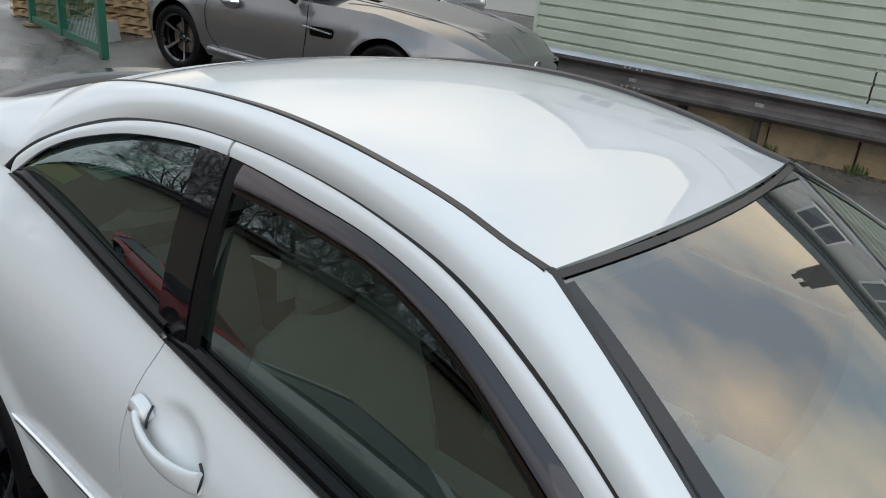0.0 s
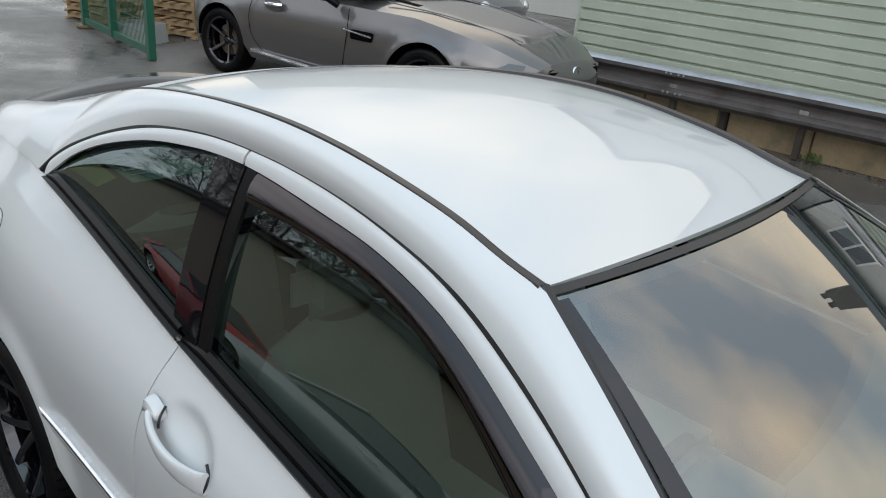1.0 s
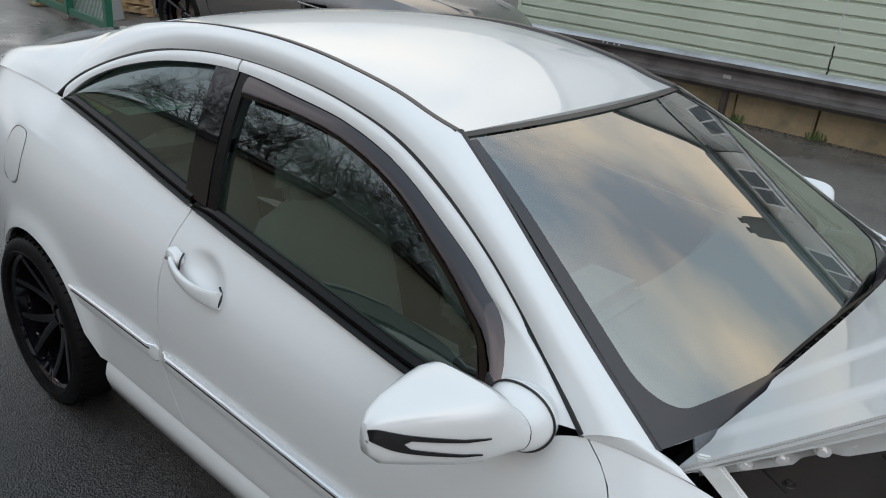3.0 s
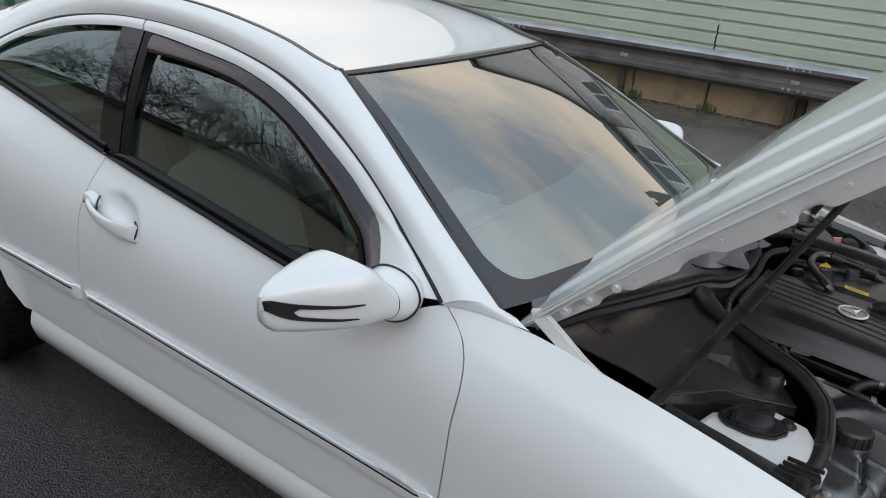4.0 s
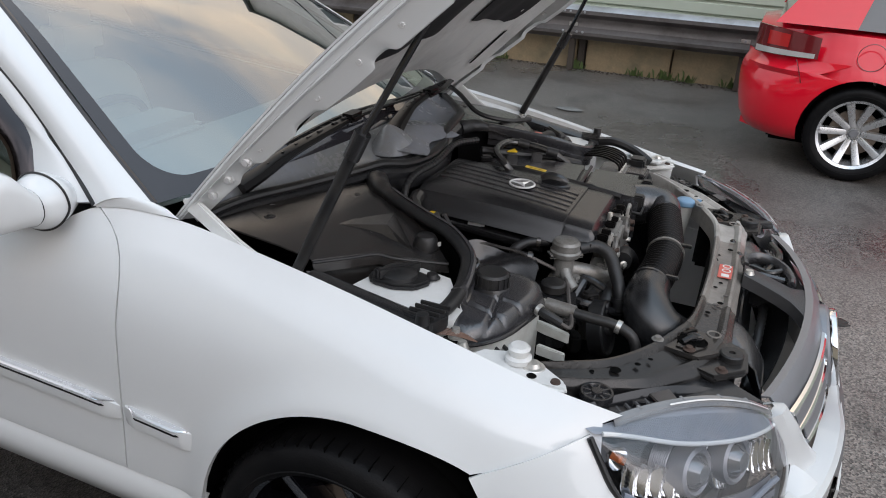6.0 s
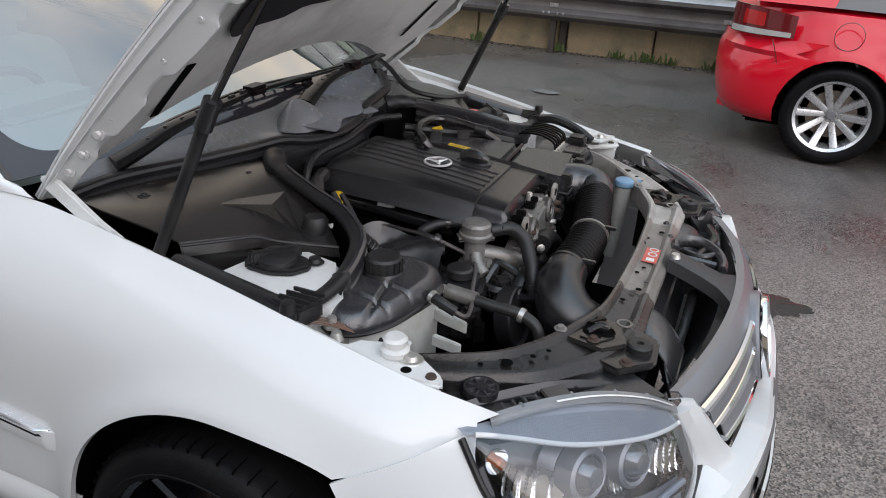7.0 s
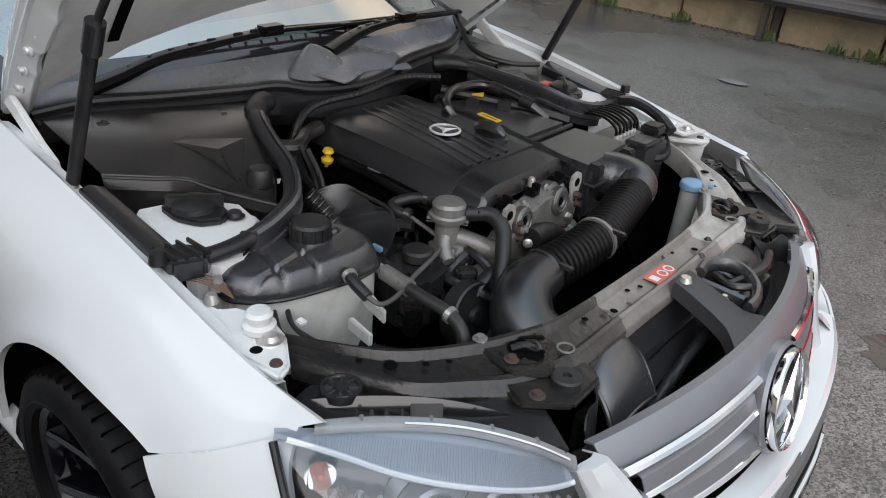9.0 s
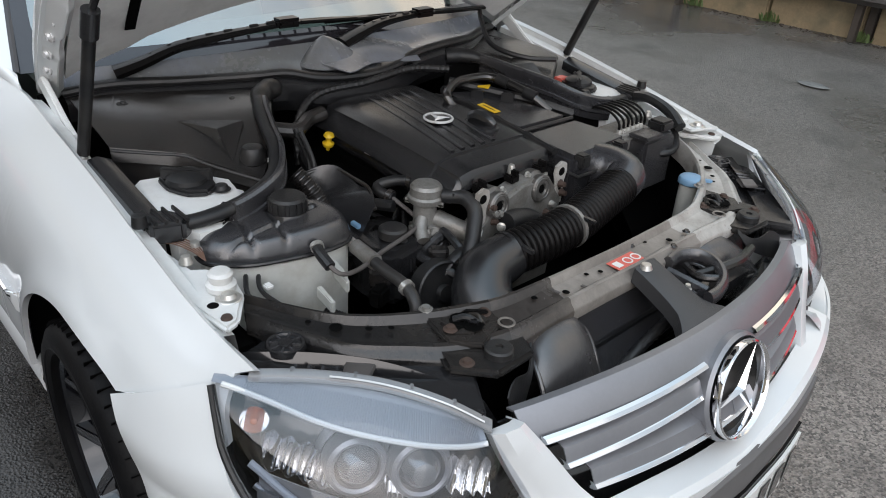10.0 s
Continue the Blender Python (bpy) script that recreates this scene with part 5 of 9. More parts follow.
# white bridge between lamp and grille
def bridge():
    left = path_of(((0.722, -0.502, 0.733), (0.742, -0.486, 0.682), (0.768, -0.458, 0.612), (0.795, -0.440, 0.560)), 10)
    right = path_of(((0.740, -0.456, 0.742), (0.772, -0.428, 0.695), (0.812, -0.382, 0.618), (0.845, -0.340, 0.570)), 10)
    rows = []
    for a, b in zip(left, right):
        rows.append([a + Vector((-0.012, 0.004, -0.004)), a + Vector((0.004, 0.0, 0.002)), a.lerp(b, 0.3) + Vector((0.014, -0.004, 0.006)), a.lerp(b, 0.7) + Vector((0.014, 0.0, 0.006)), b + Vector((0.004, 0.0, 0.0)), b + Vector((-0.016, 0.006, -0.012))])
    cap = [p + Vector((-0.020, 0.0, -0.006)) for p in rows[0]]
    return sheet([cap] + rows, 0.003)


both("bumper_bridge", bridge, PAINT, car, "white bumper arm between headlamp and grille")
part("bumper_brow", sheet([[(front_x(y, 0.56) + dx, y, z - 0.036 * dip(y)) for z, dx in ((0.545, 0.002), (0.566, 0.004), (0.576, -0.006), (0.579, -0.05))] for y in lin(-0.52, 0.52, 30)]), PAINT, car)


# grille: satin panel with three chrome edged blades a side and a big emblem
def grille_x(y, z):
    return 0.842 - 0.40 * y * y - 0.28 * (z - 0.66)


grille = part("grille", sheet([[(grille_x(y, z) - 0.03, y, z) for z in (0.49, 0.56, 0.66, 0.74)] for y in lin(-0.41, 0.41, 24)]), GLOSSBLACK, car, "grey slatted grille with a large round emblem")
part("grille_top", sheet([[(grille_x(y, 0.74) + dx, y, z - 0.12 * abs(y) ** 2) for z, dx in ((0.715, 0.012), (0.735, 0.004), (0.758, -0.010), (0.768, -0.020), (0.764, -0.034))] for y in lin(-0.45, 0.45, 30)], 0.004), GRILLE, grille, "satin grey upper grille surround")
for s in (-1, 1):
    for zl, zr, ya, yb in ((0.706, 0.724, 0.428, 0.085), (0.655, 0.672, 0.395, 0.098), (0.604, 0.594, 0.350, 0.0)):
        ys_ = lin(ya, yb, 14)
        zz = [zl + (zr - zl) * k / 14 for k in range(15)]
        if zl < 0.7:
            part("grille_blade", sheet([[(grille_x(y, z) + dx, s * y, z + dz) for dx, dz in ((-0.025, 0.038), (0.0, 0.030), (0.010, 0.010), (0.012, 0.0))] for y, z in zip(ys_, zz)], 0.003), GRILLE, grille)
        edge = [[Vector((grille_x(y, z) + dx, s * y, z + dz)) for dx, dz in ((0.006, 0.0075), (0.013, 0.0060), (0.0175, 0.0015), (0.0172, -0.0005), (0.0120, -0.0050), (0.004, -0.0075))] for y, z in zip(ys_, zz)]
        part("chrome_edge", sheet([[p + Vector((-0.012, 0, 0)) for p in edge[0]]] + edge), CHROME, grille, smooth=20)
em = facing((0.872, 0.0, 0.657), (0.95, 0, 0.24))
emblem = part("emblem", lathe([(0.086, -0.02), (0.092, -0.012), (0.0945, 0.0), (0.093, 0.007), (0.090, 0.009), (0.087, 0.006), (0.085, -0.002), (0.086, -0.02)], em, 48), CHROME, grille, "chrome ring emblem with three rays")
part("emblem_backing", lathe([(0.0, -0.026), (0.05, -0.024), (0.088, -0.014)], em, 32), TRIM, emblem)
part("emblem_collar", lathe([(0.103, -0.045), (0.103, -0.014), (0.097, -0.008)], em, 40), GRILLE, emblem)
for k in range(3):
    a = radians(90 + 120 * k)
    bm = bmesh.new()
    c, t = Vector((0, 0, 0.006)), Vector((0.086 * math.cos(a), 0.086 * math.sin(a), 0.004))
    q = Vector((-math.sin(a), math.cos(a), 0)) * 0.0062
    base = Vector((math.cos(a), math.sin(a), 0)) * 0.0036
    v = [bm.verts.new(em @ Matrix.Rotation(radians(90), 4, "Z") @ p) for p in (c, t, base + q + Vector((0, 0, -0.006)), base - q + Vector((0, 0, -0.006)))]
    for f in ((0, 1, 2), (0, 3, 1), (0, 2, 3), (1, 3, 2)):
        bm.faces.new([v[i] for i in f])
    part("emblem_ray", bm, CHROME, emblem, smooth=0)

plate = part("number_plate", sheet([[(front_x(y, 0.40) + 0.020, y, z) for z in (0.335, 0.442)] for y in lin(-0.26, 0.26, 10)], 0.006), PLATE, car, "white number plate with black characters blanked")
for k in range(7):
    y = -0.205 + 0.066 * k + (0.02 if k > 3 else 0)
    part("plate_bar", sheet([[(front_x(yy, 0.40) + 0.0275, yy, z) for z in (0.355, 0.428)] for yy in lin(y - 0.020, y + 0.020, 2)], 0.002), GLOSSBLACK, plate)
part("plate_surround", sheet([[(front_x(y, 0.40) + 0.013, y, z) for z in (0.325, 0.455)] for y in lin(-0.275, 0.275, 10)], 0.006), TRIM, plate)

# ---- bonnet, raised ----
HINGE = Vector((-0.455, 0.0, 0.962))
BON_SIDE = curve_of((-0.47, 0.700, 0.978), (-0.30, 0.722, 0.955), (0.0, 0.735, 0.910), (0.30, 0.738, 0.848), (0.47, 0.720, 0.817), (0.56, 0.630, 0.808), (0.66, 0.540, 0.795), (0.74, 0.455, 0.785), (0.785, 0.36, 0.785))
OPEN = Matrix.Translation(HINGE) @ Matrix.Rotation(radians(-54.0), 4, "Y") @ Matrix.Translation(-HINGE)


def bonnet_point(u, v, drop=0.0, shrink=0.0):
    """u 0 at the hinge to 1 at the nose, v across."""
    xe = -0.47 + u * 1.255
    y, z = BON_SIDE(xe)
    y -= shrink
    x = xe + (0.22 * (1 - u) ** 2 + 0.035 * u) * (1 - v * v)
    crown = (0.002 + 0.020 * math.sin(math.pi * min(u * 0.9 + 0.05, 1.0))) * (1 - abs(v) ** 2.4)
    ridge = 0.007 * min(1.0, max(0.0, (0.90 - abs(v)) / 0.025)) + 0.007 * min(1.0, max(0.0, (0.72 - 0.14 * u - abs(v)) / 0.03))
    return OPEN @ Vector((x, v * y, z + crown + ridge - drop))


bonnet = part("bonnet", sheet([[bonnet_point(i / 40, -1 + j / 64) for j in range(129)] for i in range(41)], 0.004), PAINT, car, "raised white bonnet on gas struts")
def flange_depth(u):
    """How far the folded side flange hangs down: narrow at the hinge, with shallow cut-outs along its edge."""
    cuts = sum(w * max(0.0, 1 - ((u - c) / h) ** 4) for c, h, w in ((0.172, 0.030, 0.009), (0.315, 0.034, 0.011), (0.47, 0.022, 0.014), (0.63, 0.040, 0.010), (0.78, 0.030, 0.012)))
    return 0.029 + 0.040 * min(1.0, u / 0.4) - cuts


def flange_row(u, s):
    d = flange_depth(u)
    e = 0.026 + 0.040 * min(1.0, u / 0.4)
    return [bonnet_point(u, s, a, k) for a, k in ((-0.001, 0.006), (0.001, 0.0), (0.006, -0.001), (0.009, 0.004), (0.30 * e, 0.006), (0.33 * e, 0.002), (0.38 * e, 0.002), (0.42 * e, 0.010), (min(0.80 * e, d - 0.004), 0.024), (d, 0.030), (d + 0.001, 0.033), (d - 0.008, 0.046))]


# folded side flange with its row of fixings
for s in (-1, 1):
    part("bonnet_flange", sheet([flange_row(u, s) for u in lin(0, 0.97, 160)], 0.0015), PAINT, bonnet)
part("inner_frame", sheet([[bonnet_point(0.02 + 0.95 * i / 30, -0.93 + 1.86 * j / 30, 0.020 + 0.014 * min(1.0, i / 4) + 0.004 * math.sin(j * 0.9) ** 2 * min(1.0, i / 6), 0.0) for j in range(31)] for i in range(31)], 0.003), GREY_PAINT, bonnet, "dusty inner bonnet pressing")
for u0, u1, v0, v1 in ((0.27, 0.52, 0.16, 0.74), (0.58, 0.90, 0.14, 0.66)):
    for s in (-1, 1):
        part("frame_opening", sheet([[bonnet_point(u0 + (u1 - u0) * i / 10, s * (v0 + (v1 - v0) * j / 10 * (1 - 0.2 * abs(i / 5 - 1) ** 3)), 0.041 + 0.003 * math.sin(j * 1.3)) for j in range(11)] for i in range(11)], 0.003), CABIN, bonnet, "black lined opening in the bonnet frame")
for s in (-1, 1):
    for k in range(3):
        a = [bonnet_point(u, s * (0.86 - 0.10 * k), 0.040) for u in lin(0.06 + 0.05 * k, 0.27 - 0.02 * k, 6)]
        if k == 1:
            part("pressing_slot", sheet([[p + OPEN.to_3x3() @ Vector((0, w, 0)) for w in (-0.011, 0.011)] for p in a], 0.002), DARK, bonnet)
    out_ = tuple(OPEN.to_3x3() @ Vector((0, s, -0.30)))
    for u in (0.225, 0.36, 0.445, 0.525, 0.61, 0.70, 0.80, 0.90):
        p = bonnet_point(u, s, 0.012 + 0.032 * min(1.0, u / 0.4), 0.0190)
        part("flange_plug", lathe([(0.0, 0.0015), (0.0040, 0.0015), (0.0050, 0.0), (0.0065, 0.0005), (0.0070, -0.002)], facing(p, out_), 12), SILVER, bonnet)
    for u in (0.088, 0.138, 0.190):
        p = bonnet_point(u, s, 0.014 + 0.030 * u / 0.4, 0.0175)
        part("hinge_bolt", lathe([(0.0, 0.007), (0.006, 0.007), (0.0075, 0.002), (0.012, 0.0015), (0.0125, -0.002)], facing(p, out_), 12), SILVER, bonnet)
    hz = part("hinge", prism([(-0.455, 0.0), (-0.425, 0.010), (-0.32, -0.062), (-0.275, -0.085), (-0.270, -0.11), (-0.30, -0.115), (-0.345, -0.085), (-0.445, -0.022)], -0.006, 0.006, 0.003,
                            Matrix.Translation((0, s * 0.700, 1.005)) @ Matrix.Rotation(radians(90), 4, "X")), PAINT_IN, car, "white bonnet hinge arm")
    part("hinge_pin", lathe([(0.0, 0.016), (0.014, 0.014), (0.018, 0.004), (0.024, 0.0)], facing((-0.300, s * 0.708, 0.908), (0, s, 0)), 14), STEEL, hz)
    lowp, joint = Vector((-0.172, s * 0.722, 0.922)), Vector((-0.042, s * 0.712, 1.205))
    topp = lowp + (joint - lowp) * 1.70
    topp.y = s * 0.655
    strut = part("gas_strut", tube([lowp, lowp.lerp(joint, 0.999)], 0.0115, 14), RUBBER, car, "black gas strut holding the bonnet")
    part("strut_collar", tube([lowp.lerp(joint, 0.86), lowp.lerp(joint, 1.03)], 0.0155, 14), PLASTIC, strut)
    part("strut_rod", tube([joint, topp], 0.0065, 10), GLOSSBLACK, strut)
    part("strut_ball", lathe([(0.0, 0.014), (0.010, 0.010), (0.013, 0.0), (0.010, -0.010), (0.0, -0.014)], Matrix.Translation(lowp + Vector((0, s * 0.004, -0.012))), 14), STEEL, strut)

# ---- yard edge: block wall, guardrail, clad building ----
wall = thing("low_wall", "low sandy concrete block wall along the yard edge", "wall", kind="structure")
rng = random.Random(5)
x = -6.9
while x < 6.0:
    w = 0.86 + 0.10 * rng.random()
    bm = block(0, w - 0.02, 0, 0.18, -0.02, 0.40 + 0.02 * rng.random(), 0.015)
    for v in bm.verts:
        v.co.y += 0.012 * noise.noise((v.co.x * 3 + x, v.co.z * 4, 1.0))
    ob = part("block", bm, STONE, wall, smooth=0)
    ob.location = (x, 6.60 + 0.03 * rng.random(), 0)
    x += w
    if rng.random() < 0.45:
        part("post", block(x, x + 0.07, 6.585, 6.66, -0.02, 0.42, 0.008), MORTAR, wall)
        x += 0.09
part("wall_backing", block(-6.9, 6.0, 6.80, 6.95, -0.02, 0.40), MORTAR, wall)

rail = thing("guardrail", "galvanised steel crash barrier with bolted joints", "guardrail")
PROFILE = ((6.425, 0.325), (6.405, 0.345), (6.350, 0.375), (6.345, 0.405), (6.415, 0.450), (6.425, 0.485), (6.425, 0.510), (6.415, 0.545), (6.345, 0.590), (6.345, 0.625), (6.380, 0.652), (6.430, 0.668), (6.445, 0.660))


def rail_z(x):
    return 0.008 * (x + 3.0)


for x0, x1 in ((-7.4, -4.55), (-4.62, -1.30), (-1.38, 2.0), (1.94, 6.0)):
    off = 0.0 if x0 in (-7.4, -1.38) else -0.004
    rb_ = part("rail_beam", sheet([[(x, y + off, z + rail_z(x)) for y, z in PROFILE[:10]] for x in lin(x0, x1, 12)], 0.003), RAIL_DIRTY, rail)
    part("rail_crown", sheet([[(x, y + off, z + rail_z(x)) for y, z in PROFILE[9:]] for x in lin(x0, x1, 12)], 0.003), GALV, rb_, "paler galvanised upper edge")
for x in (-6.0, -4.6, -3.18, -1.34, 0.4, 2.0, 4.0):
    part("rail_post", block(x - 0.03, x + 0.03, 6.44, 6.52, 0, 0.62, 0.004), MORTAR, rail)
    pl = part("washer_plate", block(x - 0.045, x + 0.045, 6.405, 6.418, 0.455 + rail_z(x), 0.495 + rail_z(x), 0.003), STEEL, rail)
    part("bolt", lathe([(0.0, 0.012), (0.012, 0.010), (0.014, 0.0)], facing((x, 6.405, 0.475 + rail_z(x)), (0, -1, 0)), 10), GALV, pl)
for xj in (-4.59, -1.34, 1.97):
    for dx in (-0.09, -0.03, 0.06, 0.12):
        for z in (0.405, 0.610):
            part("joint_bolt", lathe([(0.0, 0.014), (0.012, 0.011), (0.015, 0.0)], facing((xj + dx, 6.346, z + rail_z(xj)), (0, -1, 0)), 8), GALV, rail)


def ribbed(x0, x1, z0, z1, pitch=0.135, y=6.76):
    zs, rows = [], []
    z = z0
    while z < z1:
        zs += [(z, 0.0), (z + pitch * 0.70, -0.004), (z + pitch * 0.78, 0.030), (z + pitch * 0.93, 0.030), (z + pitch * 0.99, 0.0)]
        z += pitch
    return sheet([[(xx, y + d, zz) for zz, d in zs] for xx in lin(x0, x1, 6)])


building = thing("clad_building", "pale green profiled metal clad building behind the barrier", "building", kind="structure")
for x0, x1 in ((-6.20, -2.318), (-2.300, 2.20), (2.218, 6.7), (6.718, 12.0)):
    part("cladding_sheet", ribbed(x0, x1, 0.56, 2.45), SIDING, building, smooth=20)
part("cladding_return", block(-6.24, -6.20, 6.74, 10.0, 0.5, 2.45), SIDING, building)
part("plinth", block(-6.2, 12.0, 6.86, 10.0, 0.0, 0.60), MORTAR, building)
part("flashing", block(-6.30, 12.1, 6.68, 10.1, 2.45, 2.56, 0.02), GALV, building)


def gabled_house(name, label, x0, x1, y0, y1, eave, ridge, along, windows):
    """A rendered house; along: the ridge runs along x, otherwise a gable faces the yard."""
    h = thing(name, label, "house", kind="structure")
    part("wall", block(x0, x1, y0, y1, 0, eave), HOUSE_WALL, h)
    mx, my = (x0 + x1) / 2, (y0 + y1) / 2
    o = 0.3
    if along:
        rows = [[(x, y0 - o, eave - 0.1), (x, my, ridge), (x, y1 + o, eave - 0.1)] for x in (x0 - o, x1 + o)]
        ends = [[(x, y0, eave), (x, y1, eave), (x, my, ridge - 0.1)] for x in (x0, x1)]
    else:
        rows = [[(x0 - o, y, eave - 0.15), (mx, y, ridge), (x1 + o, y, eave - 0.15)] for y in (y0 - o, y1 + o)]
        ends = [[(x0, y, eave), (x1, y, eave), (mx, y, ridge - 0.1)] for y in (y0, y1)]
    rf = part("roof", sheet(rows, 0.15), ROOF_TILE, h, smooth=0)
    for e in ends:
        bm = bmesh.new()
        bm.faces.new([bm.verts.new(p) for p in e])
        part("gable", bm, HOUSE_WALL, h, smooth=0)
    part("gutter", tube([(x0 - o, y0 - o - 0.05, eave - 0.12), (x1 + o, y0 - o - 0.05, eave - 0.12)], 0.06, 8), GLOSSBLACK, h)
    for xw, zw in windows:
        wf = part("window", block(xw, xw + 1.25, y0 - 0.04, y0 + 0.04, zw, zw + 1.1, 0.01), WIN_WHITE, h, "white framed window")
        for k in range(2):
            part("pane", block(xw + 0.07 + 0.59 * k, xw + 0.59 + 0.59 * k, y0 - 0.07, y0 - 0.035, zw + 0.07, zw + 1.03), WIN_DARK, wf)
        part("sill", block(xw - 0.08, xw + 1.33, y0 - 0.14, y0 + 0.02, zw - 0.08, zw), WIN_WHITE, wf)
    return h


house = gabled_house("terraced_house", "pale rendered house with a dark tiled roof", -2.2, 10.0, 14.0, 21.0, 5.9, 7.55, True, [(-1.6, 4.4), (0.9, 4.4), (3.4, 4.4), (5.9, 4.4), (8.2, 4.4), (-0.4, 1.6), (3.0, 1.6)])
gabled_house("gabled_house", "pale rendered house with a gable facing the yard", -10.6, -2.3, 14.6, 22.0, 6.3, 9.6, False, [(-9.2, 4.2), (-6.6, 4.2), (-4.2, 4.2)])
ch = part("chimney", block(0.4, 1.3, 16.6, 17.3, 6.6, 8.7, 0.02), FASCIA, house)
for k in range(2):
    part("chimney_pot", lathe([(0.14, 0.0), (0.12, 0.35), (0.15, 0.40), (0.10, 0.40)], Matrix.Translation((0.62 + 0.44 * k, 16.95, 8.7)), 12), FASCIA, ch)
shed = thing("flat_roofed_block", "long pale flat-roofed block with a roof railing", "building", kind="structure")
part("wall", block(-30, -11.2, 15.5, 22, 0, 6.3), HOUSE_WALL, shed)
for z in (6.55, 6.8, 7.05):
    part("railing_bar", tube([(-30, 15.6, z), (-11.2, 15.6, z)], 0.025, 6), GALV, shed)
for k in range(13):
    part("railing_post", tube([(-30 + 1.55 * k, 15.6, 6.3), (-30 + 1.55 * k, 15.6, 7.1)], 0.03, 6), GALV, shed)

# weeds at the foot of the wall
weeds = bmesh.new()
wr = random.Random(9)
for cx in (-3.05, -1.28, -0.62, -0.35, -0.12, 0.35, -2.2):
    for _ in range(26):
        a, r = wr.random() * 6.28, wr.random() * 0.09
        x0, y0 = cx + r * math.cos(a) * 1.6, 6.56 + 0.02 * math.sin(a)
        h, b = 0.02 + 0.10 * wr.random() * (1 - r * 6), wr.random() * 6.28
        tip = Vector((x0 + 0.035 * math.cos(b), y0 - 0.03 * abs(math.sin(b)), h + 0.02))
        s = Vector((0.006, 0.004, 0))
        p = [Vector((x0, y0, 0)) - s, Vector((x0, y0, 0)) + s, (Vector((x0, y0, h * 0.6)) + tip) / 2 + s * 1.6, tip]
        weeds.faces.new([weeds.verts.new(q) for q in p])
tagged(part("weeds", weeds, GRASS, None, smooth=0), "small green weeds growing at the wall foot", "weeds", kind="stuff")
gr = bmesh.new()
for _ in range(420):
    x0, y0 = -3.2 + 4.6 * wr.random(), 6.56 - 0.10 * abs(wr.gauss(0, 0.7))
    s = 0.004 + 0.012 * wr.random()
    block(x0, x0 + s * 1.4, y0, y0 + s, 0, s * 0.6, 0, None, gr)
tagged(part("leaf_litter", gr, MORTAR, None, smooth=0), "dry litter and grit along the wall foot", "litter", kind="stuff")
cover = thing("drain_cover", "small round metal drain cover set in the asphalt", "drain cover", (-0.88, 4.66, 0))
part("lid", lathe([(0.0, 0.009), (0.075, 0.009), (0.080, 0.006), (0.09, 0.006), (0.093, 0.004)], Matrix.Diagonal((1.25, 0.75, 1, 1)), 24), DULL_LID, cover)

# ---- cream building behind the camera ----
cream = thing("cream_building", "long cream rendered building with dark brown fascia", "building", kind="structure")
part("wall", block(-32, 5.5, -9.2, -8.4, 0, 4.72), RENDER_WALL, cream)
part("fascia", block(-32.2, 5.7, -9.3, -8.1, 4.72, 5.02, 0.02), FASCIA, cream)
part("gutter", tube([(-32.2, -8.05, 4.97), (5.7, -8.05, 4.97)], 0.06, 10), GLOSSBLACK, cream)
part("roof", prism([(-32.2, -8.1), (5.7, -8.1), (5.7, -14), (-32.2, -14)], 5.02, 5.09, 0), FASCIA, cream)


def bare_tree(at, h, seed):
    r = random.Random(seed)
    t = thing("bare_tree", "leafless winter tree with fine branching twigs", "tree", at, group="bare trees")
    limbs, twigs = bmesh.new(), bmesh.new()
    part("trunk", tube([(0, 0, 0), (0.1, 0.05, h * 0.18), (0.05, -0.05, h * 0.38)], 0.2, 8, 8, radii=lambda k: 0.24 - 0.10 * k), BARK, t)

    def grow(p, d, length, rad, depth):
        q = p + d * length
        mid = p.lerp(q, 0.5) + Vector((r.gauss(0, 1), r.gauss(0, 1), r.gauss(0, 0.5))) * length * 0.07
        tube([p, mid, q], rad, 4 if depth > 2 else 6, 3, limbs if depth < 3 else twigs, caps=False, radii=lambda k: max(0.006, rad * (1 - 0.45 * k)))
        if depth >= 7:
            return
        for _ in range(3 if depth < 6 else 2):
            e = (d + Vector((r.gauss(0, 0.55), r.gauss(0, 0.55), r.gauss(0.08, 0.35)))).normalized()
            grow(p.lerp(q, 0.55 + 0.45 * r.random()), e, length * (0.60 + 0.22 * r.random()), rad * 0.55, depth + 1)

    for k in range(5):
        a = k * 1.256 + r.random()
        grow(Vector((0.05, -0.05, h * (0.28 + 0.025 * k))), Vector((0.6 * math.cos(a), 0.6 * math.sin(a), 0.9)).normalized(), h * 0.24, 0.09, 1)
    part("limbs", limbs, BARK, t)
    part("twigs", twigs, BARK, t)
    return t


bare_tree((-9.5, -17, 0), 12.6, 2)
bare_tree((-4.9, -18, 0), 10.6, 3)
row_tree = bare_tree((-14.5, -17, 0), 14.5, 7)
bare_tree((-19.5, -16, 0), 15.5, 11)
bare_tree((-25.5, -16, 0), 15.5, 13)
for x, y, turn, k in ((-12.2, -15.5, 40, 0.95), (-17.0, -15.0, 130, 1.05), (-22.3, -14.8, 250, 1.0)):
    copy_thing(row_tree, pose(x, y, 0, 0, 0, turn) @ Matrix.Scale(k, 4))

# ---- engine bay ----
# plain filler blocks, coloured near-black to stand in for shade deep in the bay
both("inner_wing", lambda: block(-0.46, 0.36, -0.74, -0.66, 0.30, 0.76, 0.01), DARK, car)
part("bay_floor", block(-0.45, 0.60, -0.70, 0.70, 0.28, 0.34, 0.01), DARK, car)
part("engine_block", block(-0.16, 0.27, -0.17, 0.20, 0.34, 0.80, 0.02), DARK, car)
